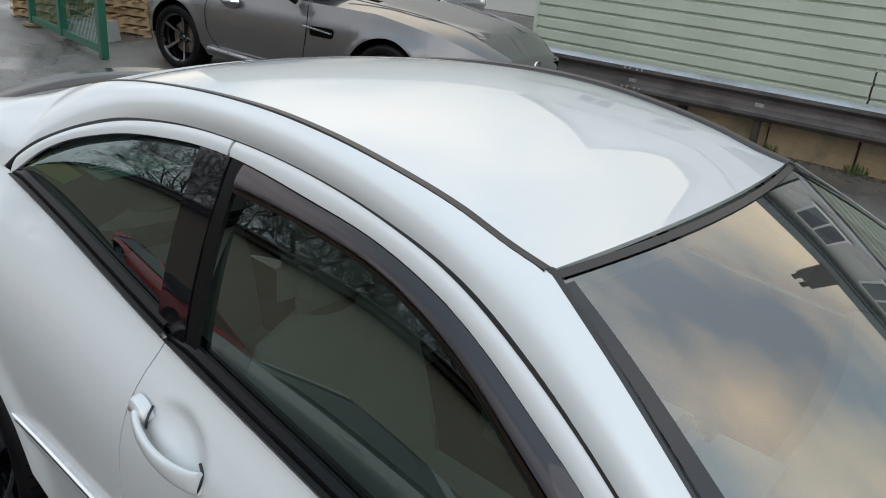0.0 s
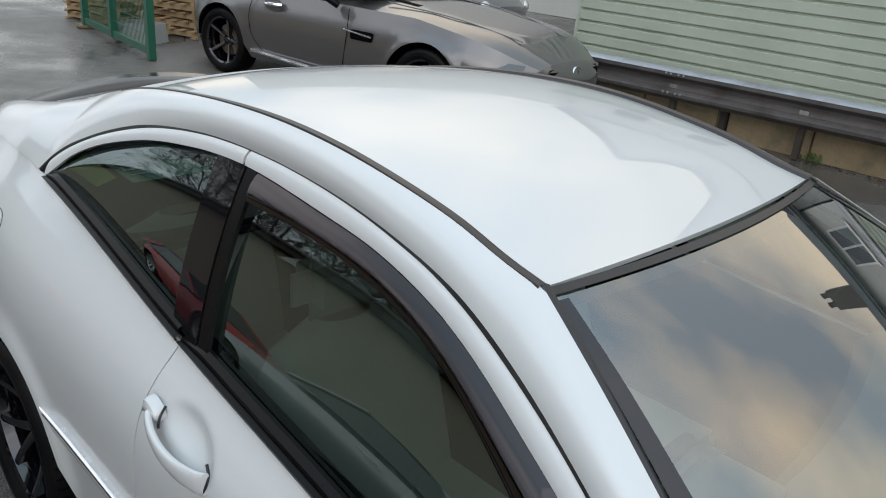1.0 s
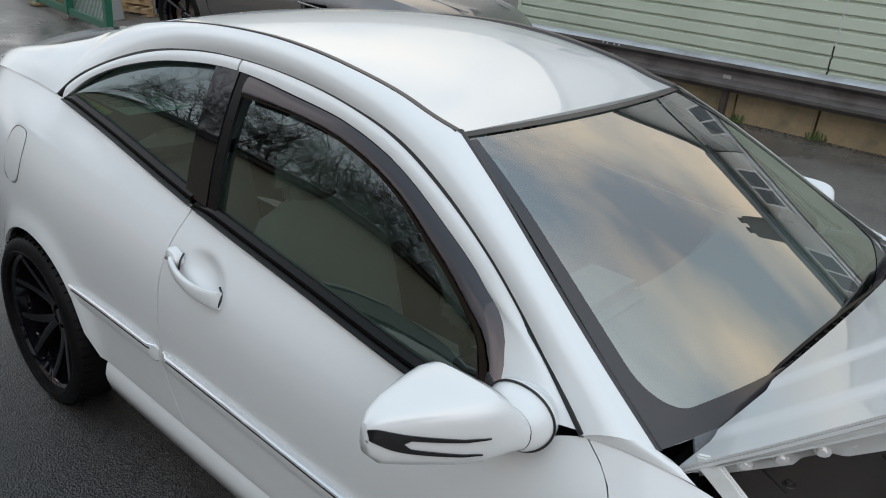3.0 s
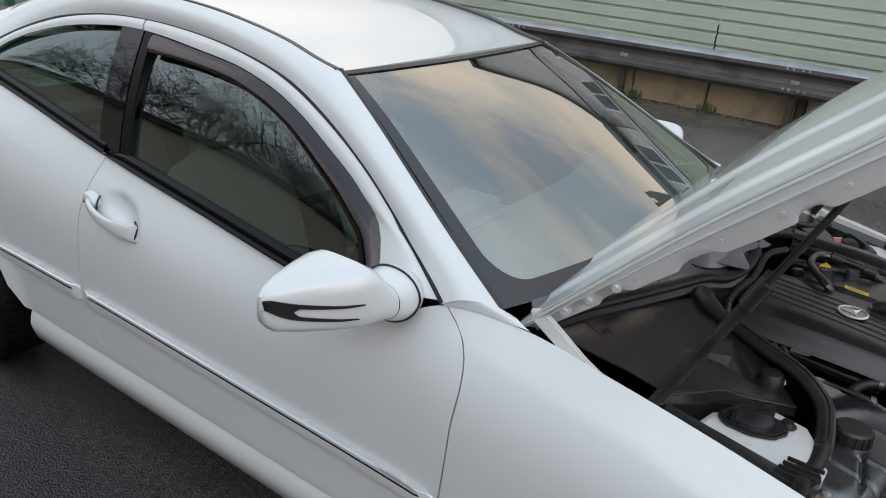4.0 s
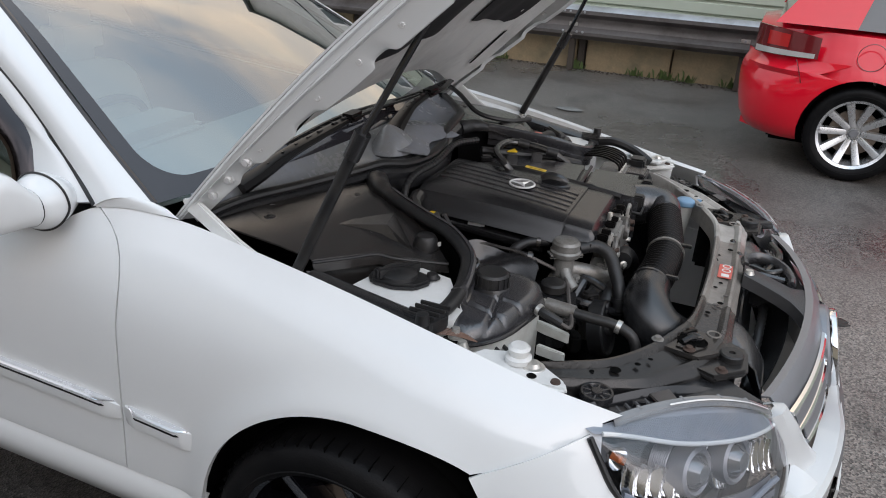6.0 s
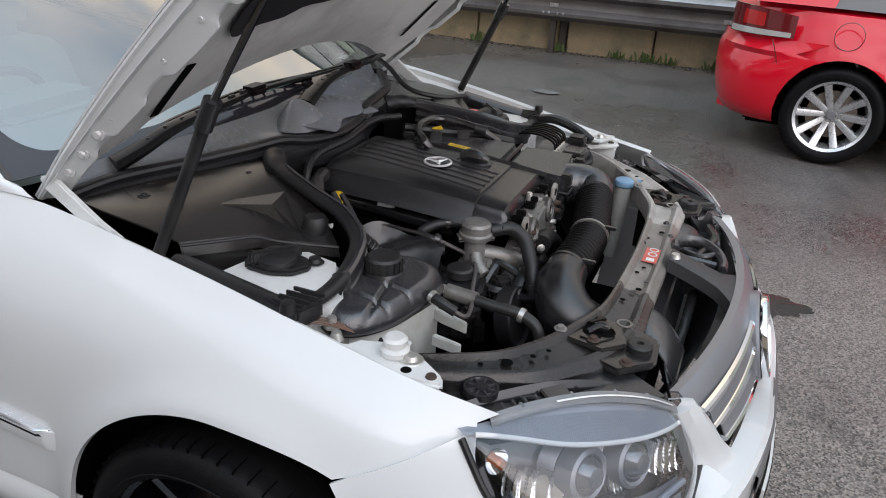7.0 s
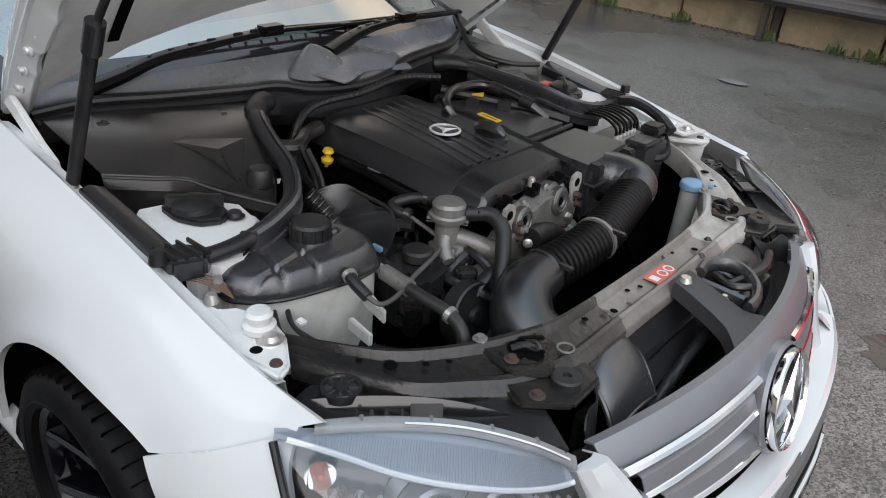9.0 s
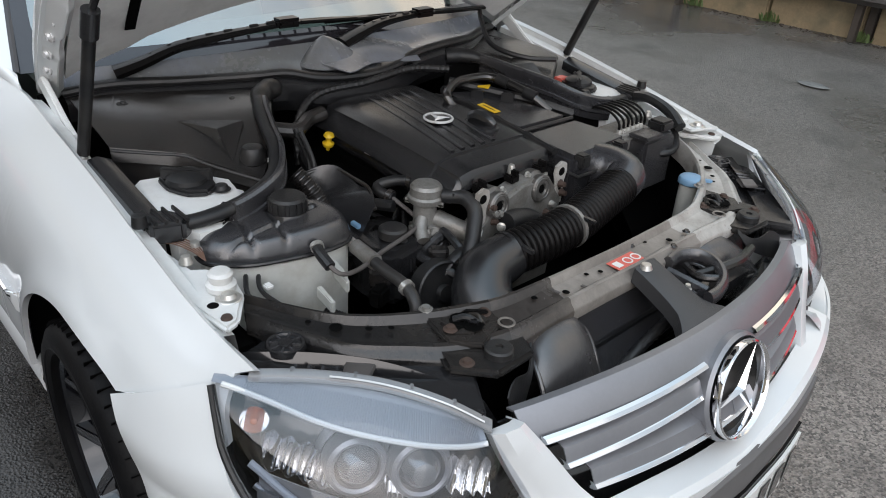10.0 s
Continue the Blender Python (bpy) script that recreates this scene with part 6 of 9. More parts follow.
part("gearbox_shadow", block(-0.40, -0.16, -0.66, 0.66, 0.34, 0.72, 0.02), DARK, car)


def gutter():
    """The painted edge of the wing that the bonnet closes on."""
    rows = []
    for x in lin(-0.44, 0.37, 36):
        y, z = TOP(x)
        rows.append([(x, -(y - 0.000), z - 0.001), (x, -(y - 0.008), z - 0.006), (x, -(y - 0.012), z - 0.022), (x, -(y - 0.036), z - 0.028), (x, -(y - 0.040), z - 0.055), (x, -(y - 0.042), z - 0.16)])
    return sheet(rows)


both("wing_gutter", gutter, PAINT_IN, car, "white painted bonnet gutter")
for s in (-1, 1):
    part("rubber_stop", lathe([(0.0, 0.022), (0.012, 0.020), (0.014, 0.0)], Matrix.Translation((0.10, s * 0.735, 0.885)), 12), RUBBER, car)

# scuttle: grey plenum panel, rubber seal, filter boxes
SEAL = ((-0.445, -0.660, 0.955), (-0.415, -0.58, 0.968), (-0.345, -0.42, 0.972), (-0.275, -0.28, 0.980), (-0.245, -0.225, 0.985), (-0.215, -0.16, 0.972), (-0.195, -0.05, 0.966), (-0.200, 0.06, 0.972),
        (-0.225, 0.15, 0.986), (-0.240, 0.26, 0.992), (-0.255, 0.33, 0.990), (-0.300, 0.42, 0.978), (-0.380, 0.55, 0.968), (-0.445, 0.66, 0.955))
seal_line = path_of(SEAL, 60)
part("scuttle_panel", sheet([[Vector(screen_point(1.0, p.y / 0.735)).lerp(p, k) + Vector((0, 0, -0.022 * math.sin(math.pi * k) + 0.002)) for k in lin(0, 1, 8)] for p in seal_line], 0.004), COWL_GREY, car, "grey plastic scuttle panel below the windscreen")
part("scuttle_seal", tube(SEAL, 0.013, 10, 90, flat=0.8), RUBBER, car, "rubber bonnet seal along the scuttle")
part("seal_lip", sheet([[p + Vector((0.004, 0, -0.008)), p + Vector((0.020, 0, -0.020)), p + Vector((0.022, 0, -0.060)), p + Vector((0.0, 0, -0.09))] for p in seal_line]), PLASTIC, car)
part("drain_hump", sheet([[(-0.315 + 0.115 * a - 0.02 * math.cos(b * 3.14), 0.02 + 0.16 * b * (1 - 0.3 * a) - 0.0, 0.992 + 0.022 * math.cos(b * 1.57) * (1 - a * a) - 0.012 * a) for b in lin(-1, 1, 12)] for a in lin(0, 1, 10)], 0.003), COWL_GREY, car)

for s in (-1, 1):
    mk = flip if s > 0 else (lambda b: b)
    front = ((-0.172, -0.672, 0.921), (-0.125, -0.608, 0.916), (-0.088, -0.556, 0.911), (-0.070, -0.536, 0.901), (-0.020, -0.500, 0.889), (0.034, -0.458, 0.877))
    box = part("filter_box" if s < 0 else "battery_cover", mk(sheet([
        ((-0.425, -0.655, 0.945), (-0.385, -0.560, 0.950), (-0.345, -0.470, 0.951), (-0.310, -0.400, 0.952), (-0.270, -0.340, 0.954), (-0.235, -0.285, 0.955)),
        ((-0.360, -0.660, 0.938), (-0.310, -0.565, 0.944), (-0.270, -0.490, 0.946), (-0.220, -0.420, 0.946), (-0.180, -0.365, 0.948), (-0.150, -0.325, 0.950)),
        ((-0.245, -0.668, 0.932), (-0.195, -0.585, 0.933), (-0.150, -0.520, 0.930), (-0.115, -0.465, 0.925), (-0.085, -0.425, 0.920), (-0.050, -0.385, 0.914)),
        front, [(x + 0.006, y, z - 0.022) for x, y, z in front], [(x - 0.012, y, z - 0.026) for x, y, z in front], [(x - 0.016, y, 0.76) for x, y, z in front]], 0.004)), PLASTIC_B, car, "dusty black moulded plastic cover")
    ridge = bmesh.new()
    v = [ridge.verts.new(p) for p in ((-0.225, -0.532, 0.938), (-0.118, -0.412, 0.945), (-0.030, -0.487, 0.897), (-0.225, -0.534, 0.900), (-0.118, -0.412, 0.880), (-0.030, -0.489, 0.870), (-0.100, -0.482, 0.945), (-0.108, -0.505, 0.880))]
    for f in ((0, 6, 1), (6, 2, 1), (0, 3, 7, 6), (6, 7, 5, 2), (2, 5, 4, 1)):
        ridge.faces.new([v[i] for i in f])
    part("cover_ridge", mk(ridge), PLASTIC_B, box, smooth=0)
    part("cover_lip", mk(tube([(x + 0.003, y, z - 0.003) for x, y, z in front], 0.005, 8, 40, flat=0.7)), RUBBER, box)
    part("cover_knob", mk(lathe([(0.026, 0.0), (0.026, 0.022), (0.020, 0.032), (0.0, 0.036)], Matrix.Translation((-0.022, -0.448, 0.893)), 18)), RUBBER, box)
    for p, q in (((-0.385, -0.575, 0.952), (-0.33, -0.60, 0.944)), ((-0.365, -0.530, 0.952), (-0.33, -0.50, 0.948))):
        part("cover_bead", mk(tube([p, q], 0.003, 6)), PLASTIC, box)
    for p in ((-0.335, -0.575, 0.946), (-0.232, -0.374, 0.949)):
        part("cover_clip", mk(lathe([(0.0, 0.006), (0.006, 0.006), (0.007, 0.003), (0.013, 0.003), (0.015, 0.0)], Matrix.Translation(p), 14)), RUBBER, box)
    # white suspension tower with black mount cap
    tower = part("suspension_tower", mk(prism([(-0.115, -0.660), (-0.085, -0.550), (0.000, -0.495), (0.085, -0.510), (0.130, -0.580), (0.125, -0.665), (0.050, -0.705), (-0.070, -0.705)], 0.72, 0.880, 0.022, top=lambda x, y: 0.012 - 0.9 * ((x - 0.0) ** 2 + (y + 0.60) ** 2), seg=4)), PAINT_IN, car, "white painted suspension tower")
    cap = part("tower_cap", mk(prism([(-0.078, -0.606), (-0.060, -0.562), (-0.015, -0.545), (0.032, -0.556), (0.050, -0.582), (0.032, -0.618), (-0.010, -0.636), (-0.060, -0.632)], 0.876, 0.892, 0.005)), RUBBER, tower, "black rubber strut mount cap")
    part("cap_dome", mk(lathe([(0.040, 0.890), (0.038, 0.900), (0.026, 0.908), (0.0, 0.911)], Matrix.Translation((-0.017, -0.592, 0)), 20)), RUBBER, cap)
    part("cap_fin", mk(block(-0.034, 0.034, -0.005, 0.005, 0.0, 0.022, 0.004, Matrix.Translation((-0.030, -0.602, 0.890)) @ Matrix.Rotation(0.6, 4, "Z"))), RUBBER, cap)
    part("cap_fin", mk(block(-0.048, 0.048, -0.006, 0.006, 0.0, 0.026, 0.004, Matrix.Translation((-0.017, -0.592, 0.890)) @ Matrix.Rotation(0.9, 4, "Z"))), RUBBER, cap)
    for p in ((0.040, -0.552), ):
        part("tower_nut", mk(lathe([(0.0, 0.010), (0.011, 0.009), (0.014, 0.002), (0.018, 0.0)], Matrix.Translation((*p, 0.883)), 10)), RUBBER, tower)
    # rubber sealing rail that sweeps round the tower
    sweep = ((-0.235, -0.270, 0.960), (-0.205, -0.315, 0.962), (-0.150, -0.352, 0.955), (-0.060, -0.390, 0.940), (0.030, -0.425, 0.925), (0.082, -0.465, 0.902), (0.100, -0.520, 0.884), (0.108, -0.580, 0.874), (0.104, -0.640, 0.868), (0.085, -0.690, 0.866))
    part("sealing_rail", mk(tube(sweep, 0.016, 12, 90, flat=0.85, radii=lambda k: 0.0155 + 0.011 * math.exp(-((k - 0.03) / 0.11) ** 2) + 0.0015 * math.sin(k * 70) * (k < 0.16))), RUBBER, car, "thick rubber sealing rail round the tower")
    # near-black sheet under the rail; its colour stands in for the shade there
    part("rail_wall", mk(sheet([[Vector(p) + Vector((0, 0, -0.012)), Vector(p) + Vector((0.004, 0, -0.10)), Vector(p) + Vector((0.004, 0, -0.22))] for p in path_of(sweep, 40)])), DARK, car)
    rail_ = path_of(sweep, 50)
    rows = []
    for k in range(8, 41):
        t = (rail_[min(k + 1, 49)] - rail_[k - 1]).normalized()
        side = Vector((t.y, -t.x, 0)).normalized()
        if side.dot(Vector((0.55, 0.83, 0))) < 0 and k < 40:
            side = -side
        rows.append([rail_[k] + side * o + Vector((0, 0, dz)) for o, dz in ((0.006, 0.0120), (0.011, 0.0125), (0.0145, 0.009), (0.0155, -0.002), (0.0135, -0.008), (0.0135, -0.020), (0.017, -0.022), (0.017, -0.028), (0.0125, -0.031), (0.010, -0.050))])
    part("rail_face", mk(sheet(rows, 0.003)), SATIN, car, "ridged dusty rubber rail wall")
    part("rail_bracket", mk(prism([(0.045, -0.720), (0.060, -0.672), (0.105, -0.645), (0.128, -0.670), (0.110, -0.722)], 0.845, 0.884, 0.006)), PLASTIC, car)
    for k in range(4):
        part("bracket_rib", mk(block(0.0, 0.062, -0.0025, 0.0025, 0.882, 0.890, 0.001, Matrix.Translation((0.052 + 0.004 * k, -0.712 + 0.017 * k, 0)))), RUBBER, car)
    part("wing_channel", mk(sheet([[(x, -0.712 + dy, z + dz) for dy, dz in ((-0.012, 0.0), (-0.010, 0.010), (0.006, 0.012), (0.028, 0.002), (0.030, -0.02))] for x, z in zip(lin(-0.15, 0.09, 12), lin(0.905, 0.868, 12))], 0.003)), PLASTIC, car, "black plastic cable channel")
for p in ((-0.058, -0.398, 0.903), (-0.012, -0.424, 0.893)):
    part("rail_label", block(-0.018, 0.018, -0.005, 0.005, 0, 0.0015, 0, facing(p, (-0.25, -0.75, 0.55)) @ Matrix.Rotation(0.5, 4, "Z")), WHITE_LABEL, car)

# wiper arms, blades and the aero boot
for pts, blade, nm in ((((-0.435, -0.545, 0.985), (-0.415, -0.490, 1.005), (-0.392, -0.420, 1.035), (-0.380, -0.30, 1.052), (-0.378, -0.137, 1.062)), ((-0.455, -0.43, 1.018), (-0.425, -0.13, 1.050), (-0.408, 0.172, 1.040)), "wiper"),
                       (((-0.315, -0.02, 1.010), (-0.320, 0.03, 1.025), (-0.330, 0.12, 1.045), (-0.335, 0.27, 1.055)), ((-0.415, -0.0, 1.045), (-0.375, 0.27, 1.048), (-0.400, 0.56, 1.030)), "wiper")):
    wp = part("wiper", tube(pts, 0.013, 8, 24, flat=0.6, radii=lambda k: 0.029 - 0.017 * k ** 0.7), TRIM, car, "black windscreen wiper arm and blade")
    part("wiper_blade", tube(blade, 0.007, 6, 30), TRIM, wp)
    part("blade_rail", tube([(x + 0.022, y, z + 0.004) for x, y, z in blade], 0.004, 6, 30), TRIM, wp)
    bl = path_of(blade, 15)
    for p in bl[1:-1]:
        part("blade_bridge", tube([p, p + Vector((0.022, 0, 0.004))], 0.0035, 6), TRIM, wp)
    part("blade_pivot", block(-0.022, 0.022, -0.035, 0.035, -0.008, 0.014, 0.008, Matrix.Translation(Vector(pts[-1]))), TRIM, wp)
    part("blade_arm", tube([pts[-1], (pts[-1][0] + 0.0, pts[-1][1] + 0.10, pts[-1][2] - 0.004), (blade[-1][0] + 0.012, blade[-1][1], blade[-1][2] + 0.004)], 0.010, 8, 12, flat=0.6), TRIM, wp)
    for k in lin(0.25, 0.9, 6):
        q = path_of(pts, 20)[int(k * 19)]
        part("arm_rib", block(-0.004, 0.004, -0.012, 0.012, 0.004, 0.012, 0.002, Matrix.Translation(q)), RUBBER, wp)
part("wiper_boot", sheet([[(-0.300 + r * 0.060 * math.cos(a) + 0.012 * r, -0.085 + r * 0.085 * math.sin(a) + 0.02 * r, 1.040 - 0.065 * r ** 1.5) for a in lin(0, 2 * math.pi, 24)] for r in lin(0.02, 1, 8)], 0.003), COWL_GREY, car, "moulded grey wiper boot")

# engine cover


def cover_z(x, y):
    return 0.921 - 0.10 * x * x - 1.3 * max(0.0, abs(y + 0.02) - 0.10) ** 1.6 - 0.03 * x


def cover_sheet(x0, x1, y0, y1, drop, dz=0.0, side=0.06):
    rows = []
    for i in range(17):
        x = x0 + (x1 - x0) * i / 16
        r = [(x, y0 - side * 0.75, cover_z(x, y0) + dz - drop), (x, y0 - side * 0.35, cover_z(x, y0) + dz - drop * 0.45), (x, y0 - 0.004, cover_z(x, y0) + dz - 0.010)]
        r += [(x, y0 + (y1 - y0) * j / 16, cover_z(x, y0 + (y1 - y0) * j / 16) + dz) for j in range(17)]
        r += [(x, y1 + 0.004, cover_z(x, y1) + dz - 0.010), (x, y1 + 0.012, cover_z(x, y1) + dz - drop)]
        rows.append(r)
    back = [(x0 - 0.018, p[1], min(p[2], 0.92) - (0.05 if 2 < k < 20 else 0.0)) for k, p in enumerate(rows[0])]
    front = [(x1 + 0.008, p[1], p[2] - 0.012) for p in rows[-1]]
    face = [(x1 + 0.010, p[1], max(p[2] - 0.030, 0.868)) for p in rows[-1]]
    return sheet([back] + rows + ([front, face] if x1 > 0.25 else [[(x1 + 0.002, p[1], p[2] - 0.02) for p in rows[-1]]]), 0.003)


cover = part("engine_cover", cover_sheet(-0.165, 0.212, -0.165, 0.100, 0.046, side=0.035), PLASTIC, car, "ribbed black plastic engine cover")
part("front_cover", cover_sheet(0.216, 0.280, -0.160, 0.100, 0.034, -0.004, 0.03), PLASTIC, cover, "black front section of the engine cover")
for k in range(5):
    rib_line = [(x, -0.063 + 0.0305 * k - 0.135 * (x + 0.145), 0) for x in lin(-0.150 + 0.004 * k, 0.205, 14)]
    # ribs take the paler plastic, its tone standing in for light on them
    part("cover_rib", sheet([[(x, y + dy, cover_z(x, y) + dz) for dy, dz in ((-0.0080, -0.002), (-0.0055, 0.0045), (-0.0035, 0.0055), (0.0035, 0.0055), (0.0055, 0.0045), (0.0080, -0.002))] for x, y, z in rib_line]), SATIN, cover, smooth=25)
    for side in (-0.0105, 0.0105):
        part("rib_groove", tube([(x, y + side, cover_z(x, y + side) - 0.0006) for x, y, z in rib_line], 0.0022, 4, 14), DARK, cover)
fc = part("filler_cap", lathe([(0.040, -0.004), (0.040, 0.004), (0.036, 0.007), (0.0, 0.008)], Matrix.Translation((0.128, 0.052, 0.916)) @ Matrix.Diagonal((1.15, 0.8, 1, 1)), 28), PLASTIC, cover, "black oil filler cap")
part("filler_grip", tube([(0.096, 0.048, 0.926), (0.118, 0.052, 0.934), (0.150, 0.056, 0.930), (0.164, 0.058, 0.924)], 0.012, 10, 14, radii=lambda k: 0.008 + 0.009 * math.sin(math.pi * min(1.0, k * 0.8 + 0.2))), PLASTIC, fc)
pm = Matrix.Translation((0.062, -0.022, 0.9265)) @ Matrix.Rotation(radians(90), 4, "Z")
part("emblem_disc", lathe([(0.0, 0.001), (0.032, 0.001), (0.033, 0.0)], pm, 30), GLOSSBLACK, cover)
badge = part("cover_emblem", lathe([(0.0300, 0.0), (0.0300, 0.0035), (0.0325, 0.0045), (0.0350, 0.003), (0.0350, 0.0)], pm, 40), SILVER, cover, "silver ring emblem with three rays")
for k in range(3):
    a = radians(90 + 120 * k)
    d, q = Vector((math.cos(a), math.sin(a), 0)), Vector((-math.sin(a), math.cos(a), 0))
    bm = bmesh.new()
    v = [bm.verts.new(pm @ p) for p in (Vector((0, 0, 0.006)), d * 0.031 + Vector((0, 0, 0.003)), d * 0.003 + q * 0.006 + Vector((0, 0, 0.001)), d * 0.003 - q * 0.006 + Vector((0, 0, 0.001)))]
    for f in ((0, 1, 2), (0, 3, 1), (0, 2, 3), (1, 3, 2)):
        bm.faces.new([v[i] for i in f])
    part("emblem_ray", bm, SILVER, badge, smooth=0)
part("cover_label", block(-0.022, 0.022, -0.004, 0.004, 0, 0.0015, 0, facing((-0.009, -0.157, 0.846), (0, -0.7, 0.7))), WHITE_LABEL, cover)

# air box beside it
airbox = part("air_box", prism([(-0.115, 0.140), (-0.075, 0.285), (0.165, 0.330), (0.180, 0.128)], 0.78, 0.912, 0.012, top=lambda x, y: -0.03 * x - 0.05 * (y - 0.13)), SATIN, car, "black air filter housing")
part("air_box_front", prism([(0.186, 0.125), (0.172, 0.335), (0.318, 0.372), (0.345, 0.130)], 0.76, 0.898, 0.012, top=lambda x, y: -0.05 * (x - 0.2) - 0.04 * (y - 0.13)), SATIN, airbox)
part("box_seam", tube([(0.178, 0.122, 0.862), (0.350, 0.126, 0.850), (0.325, 0.378, 0.842), (0.200, 0.345, 0.858)], 0.004, 6, 4), RUBBER, airbox)
part("box_loom", tube([(-0.11, 0.128, 0.905), (0.0, 0.124, 0.916), (0.10, 0.122, 0.912), (0.20, 0.116, 0.905), (0.30, 0.112, 0.895)], 0.009, 8, 30, radii=lambda k: 0.0085 + 0.003 * (math.sin(k * 26) > 0.92)), RUBBER, car, "taped loom between cover and air box")
part("yellow_sticker", block(-0.030, 0.030, -0.011, 0.011, 0, 0.0016, 0, Matrix.Translation((0.046, 0.160, 0.9125)) @ Matrix.Rotation(radians(4), 4, "Y")), YELLOW, airbox, "yellow oil sticker")
part("sticker_bar", block(-0.020, 0.020, -0.0015, 0.0015, 0.0016, 0.0020, 0, Matrix.Translation((0.046, 0.160, 0.9125)) @ Matrix.Rotation(radians(4), 4, "Y")), TRIM, airbox)
part("box_gasket", tube([(0.183, 0.125, 0.902), (0.170, 0.332, 0.893)], 0.005, 6), RUBBER, airbox)
for y in (0.16, 0.30):
    part("box_clip", block(0.326, 0.356, y - 0.014, y + 0.014, 0.862, 0.893, 0.004), RUBBER, airbox)
part("intake_elbow", tube([(0.322, 0.248, 0.832), (0.362, 0.258, 0.838), (0.398, 0.250, 0.836), (0.411, 0.215, 0.827)], 0.06, 20, 18, radii=lambda k: 0.060 - 0.016 * k), SATIN, car, "grey black intake elbow")
HOSE = ((0.410, 0.220, 0.827), (0.428, 0.120, 0.818), (0.446, 0.010, 0.808), (0.446, -0.090, 0.800), (0.436, -0.180, 0.792))
part("bellows_hose", tube(HOSE, 0.05, 20, 300, radii=lambda k: 0.0375 + 0.0080 * abs(math.sin(k * math.pi * 30)) ** 0.7), TRIM, car, "ribbed black intake bellows")
for k in (0.56, 0.99):
    q = path_of(HOSE, 100)
    a, b = q[int(k * 97)], q[int(k * 97) + 2]
    ring = part("hose_clamp", tube([a, b], 0.0470, 24), ALU if k < 0.9 else PLASTIC, car, "metal hose clamp")
    part("clamp_screw", block(-0.010, 0.022, -0.006, 0.006, -0.004, 0.004, 0.002, Matrix.Translation(a + Vector((0.038, 0.0, 0.030)))), PLASTIC, ring)
part("intake_scoop", tube([(0.438, -0.170, 0.793), (0.442, -0.235, 0.775), (0.470, -0.265, 0.740), (0.520, -0.262, 0.700)], 0.06, 20, 24, radii=lambda k: 0.046 + 0.022 * k), PLASTIC, car, "smooth black air intake scoop")

# timing case: pulleys, eyes, sensors
case = part("timing_case", prism([(-0.17, 0.60), (0.10, 0.60), (0.115, 0.80), (0.06, 0.865), (-0.02, 0.865), (-0.10, 0.84), (-0.17, 0.78)], 0.0, 0.05, 0.008, Matrix.Translation((0.285, 0, 0)) @ Matrix.Rotation(radians(90), 4, "Z") @ Matrix.Rotation(radians(90), 4, "X")), ALU, car, "dirty aluminium timing case")
for y, z, r in ((-0.096, 0.834, 0.029), (0.034, 0.838, 0.030)):
    m = facing((0.318, y, z), (1, 0.02, 0.12))
    d = part("cam_adjuster", lathe([(r + 0.007, -0.03), (r + 0.007, 0.0), (r + 0.002, 0.004), (r, 0.006), (r, 0.020), (r - 0.003, 0.023), (0.013, 0.023), (0.011, 0.020), (0.011, 0.008), (0.0, 0.008)], m, 32), ALU_DARK, case, "dull steel camshaft adjuster")
    part("adjuster_socket", lathe([(0.0, 0.0205), (0.0095, 0.0205), (0.0105, 0.0195)], m, 6), DARK, d)
    part("adjuster_ring", lathe([(r - 0.010, 0.0230), (r - 0.009, 0.0245), (r - 0.006, 0.0245), (r - 0.005, 0.0230)], m, 28), ALU_DARK, d)
    for k in range(4):
        a = 0.6 + k * 1.57
        part("flange_bolt", lathe([(0.0, 0.010), (0.0045, 0.010), (0.0055, 0.003), (0.008, 0.002), (0.008, 0.0)], m @ Matrix.Translation(((r + 0.009) * math.cos(a), (r + 0.009) * math.sin(a), -0.004)), 8), STEEL, d)
for y, z, h in ((-0.150, 0.800, 0.05), (-0.035, 0.848, 0.03), (0.075, 0.830, 0.05), (-0.04, 0.78, 0.06)):
    part("case_web", block(0.300, 0.330, y - 0.007, y + 0.007, z - h, z + 0.012, 0.005), ALU, case)
for y in (-0.125, -0.030, 0.060):
    cl = part("harness_clip", block(0.292, 0.318, y - 0.012, y + 0.012, 0.862, 0.880, 0.003), TRIM, cover)
    part("clip_tab", block(0.300, 0.322, y - 0.004, y + 0.004, 0.878, 0.892, 0.002), TRIM, cl)
cs = part("cam_sensor", lathe([(0.0, 0.036), (0.006, 0.036), (0.008, 0.030), (0.008, 0.018), (0.011, 0.016), (0.011, 0.008), (0.008, 0.006), (0.008, 0.0)], Matrix.Translation((0.300, -0.028, 0.862)), 12), STEEL, case, "bright sensor bolt on the case")
part("oil_line", tube([(0.335, -0.150, 0.745), (0.338, -0.06, 0.735), (0.332, 0.06, 0.74), (0.325, 0.12, 0.755)], 0.016, 12, 20), ALU, case, "cast coolant gallery")
part("lower_casting", block(0.285, 0.345, -0.245, -0.090, 0.700, 0.760, 0.016, seg=3), ALU, case)
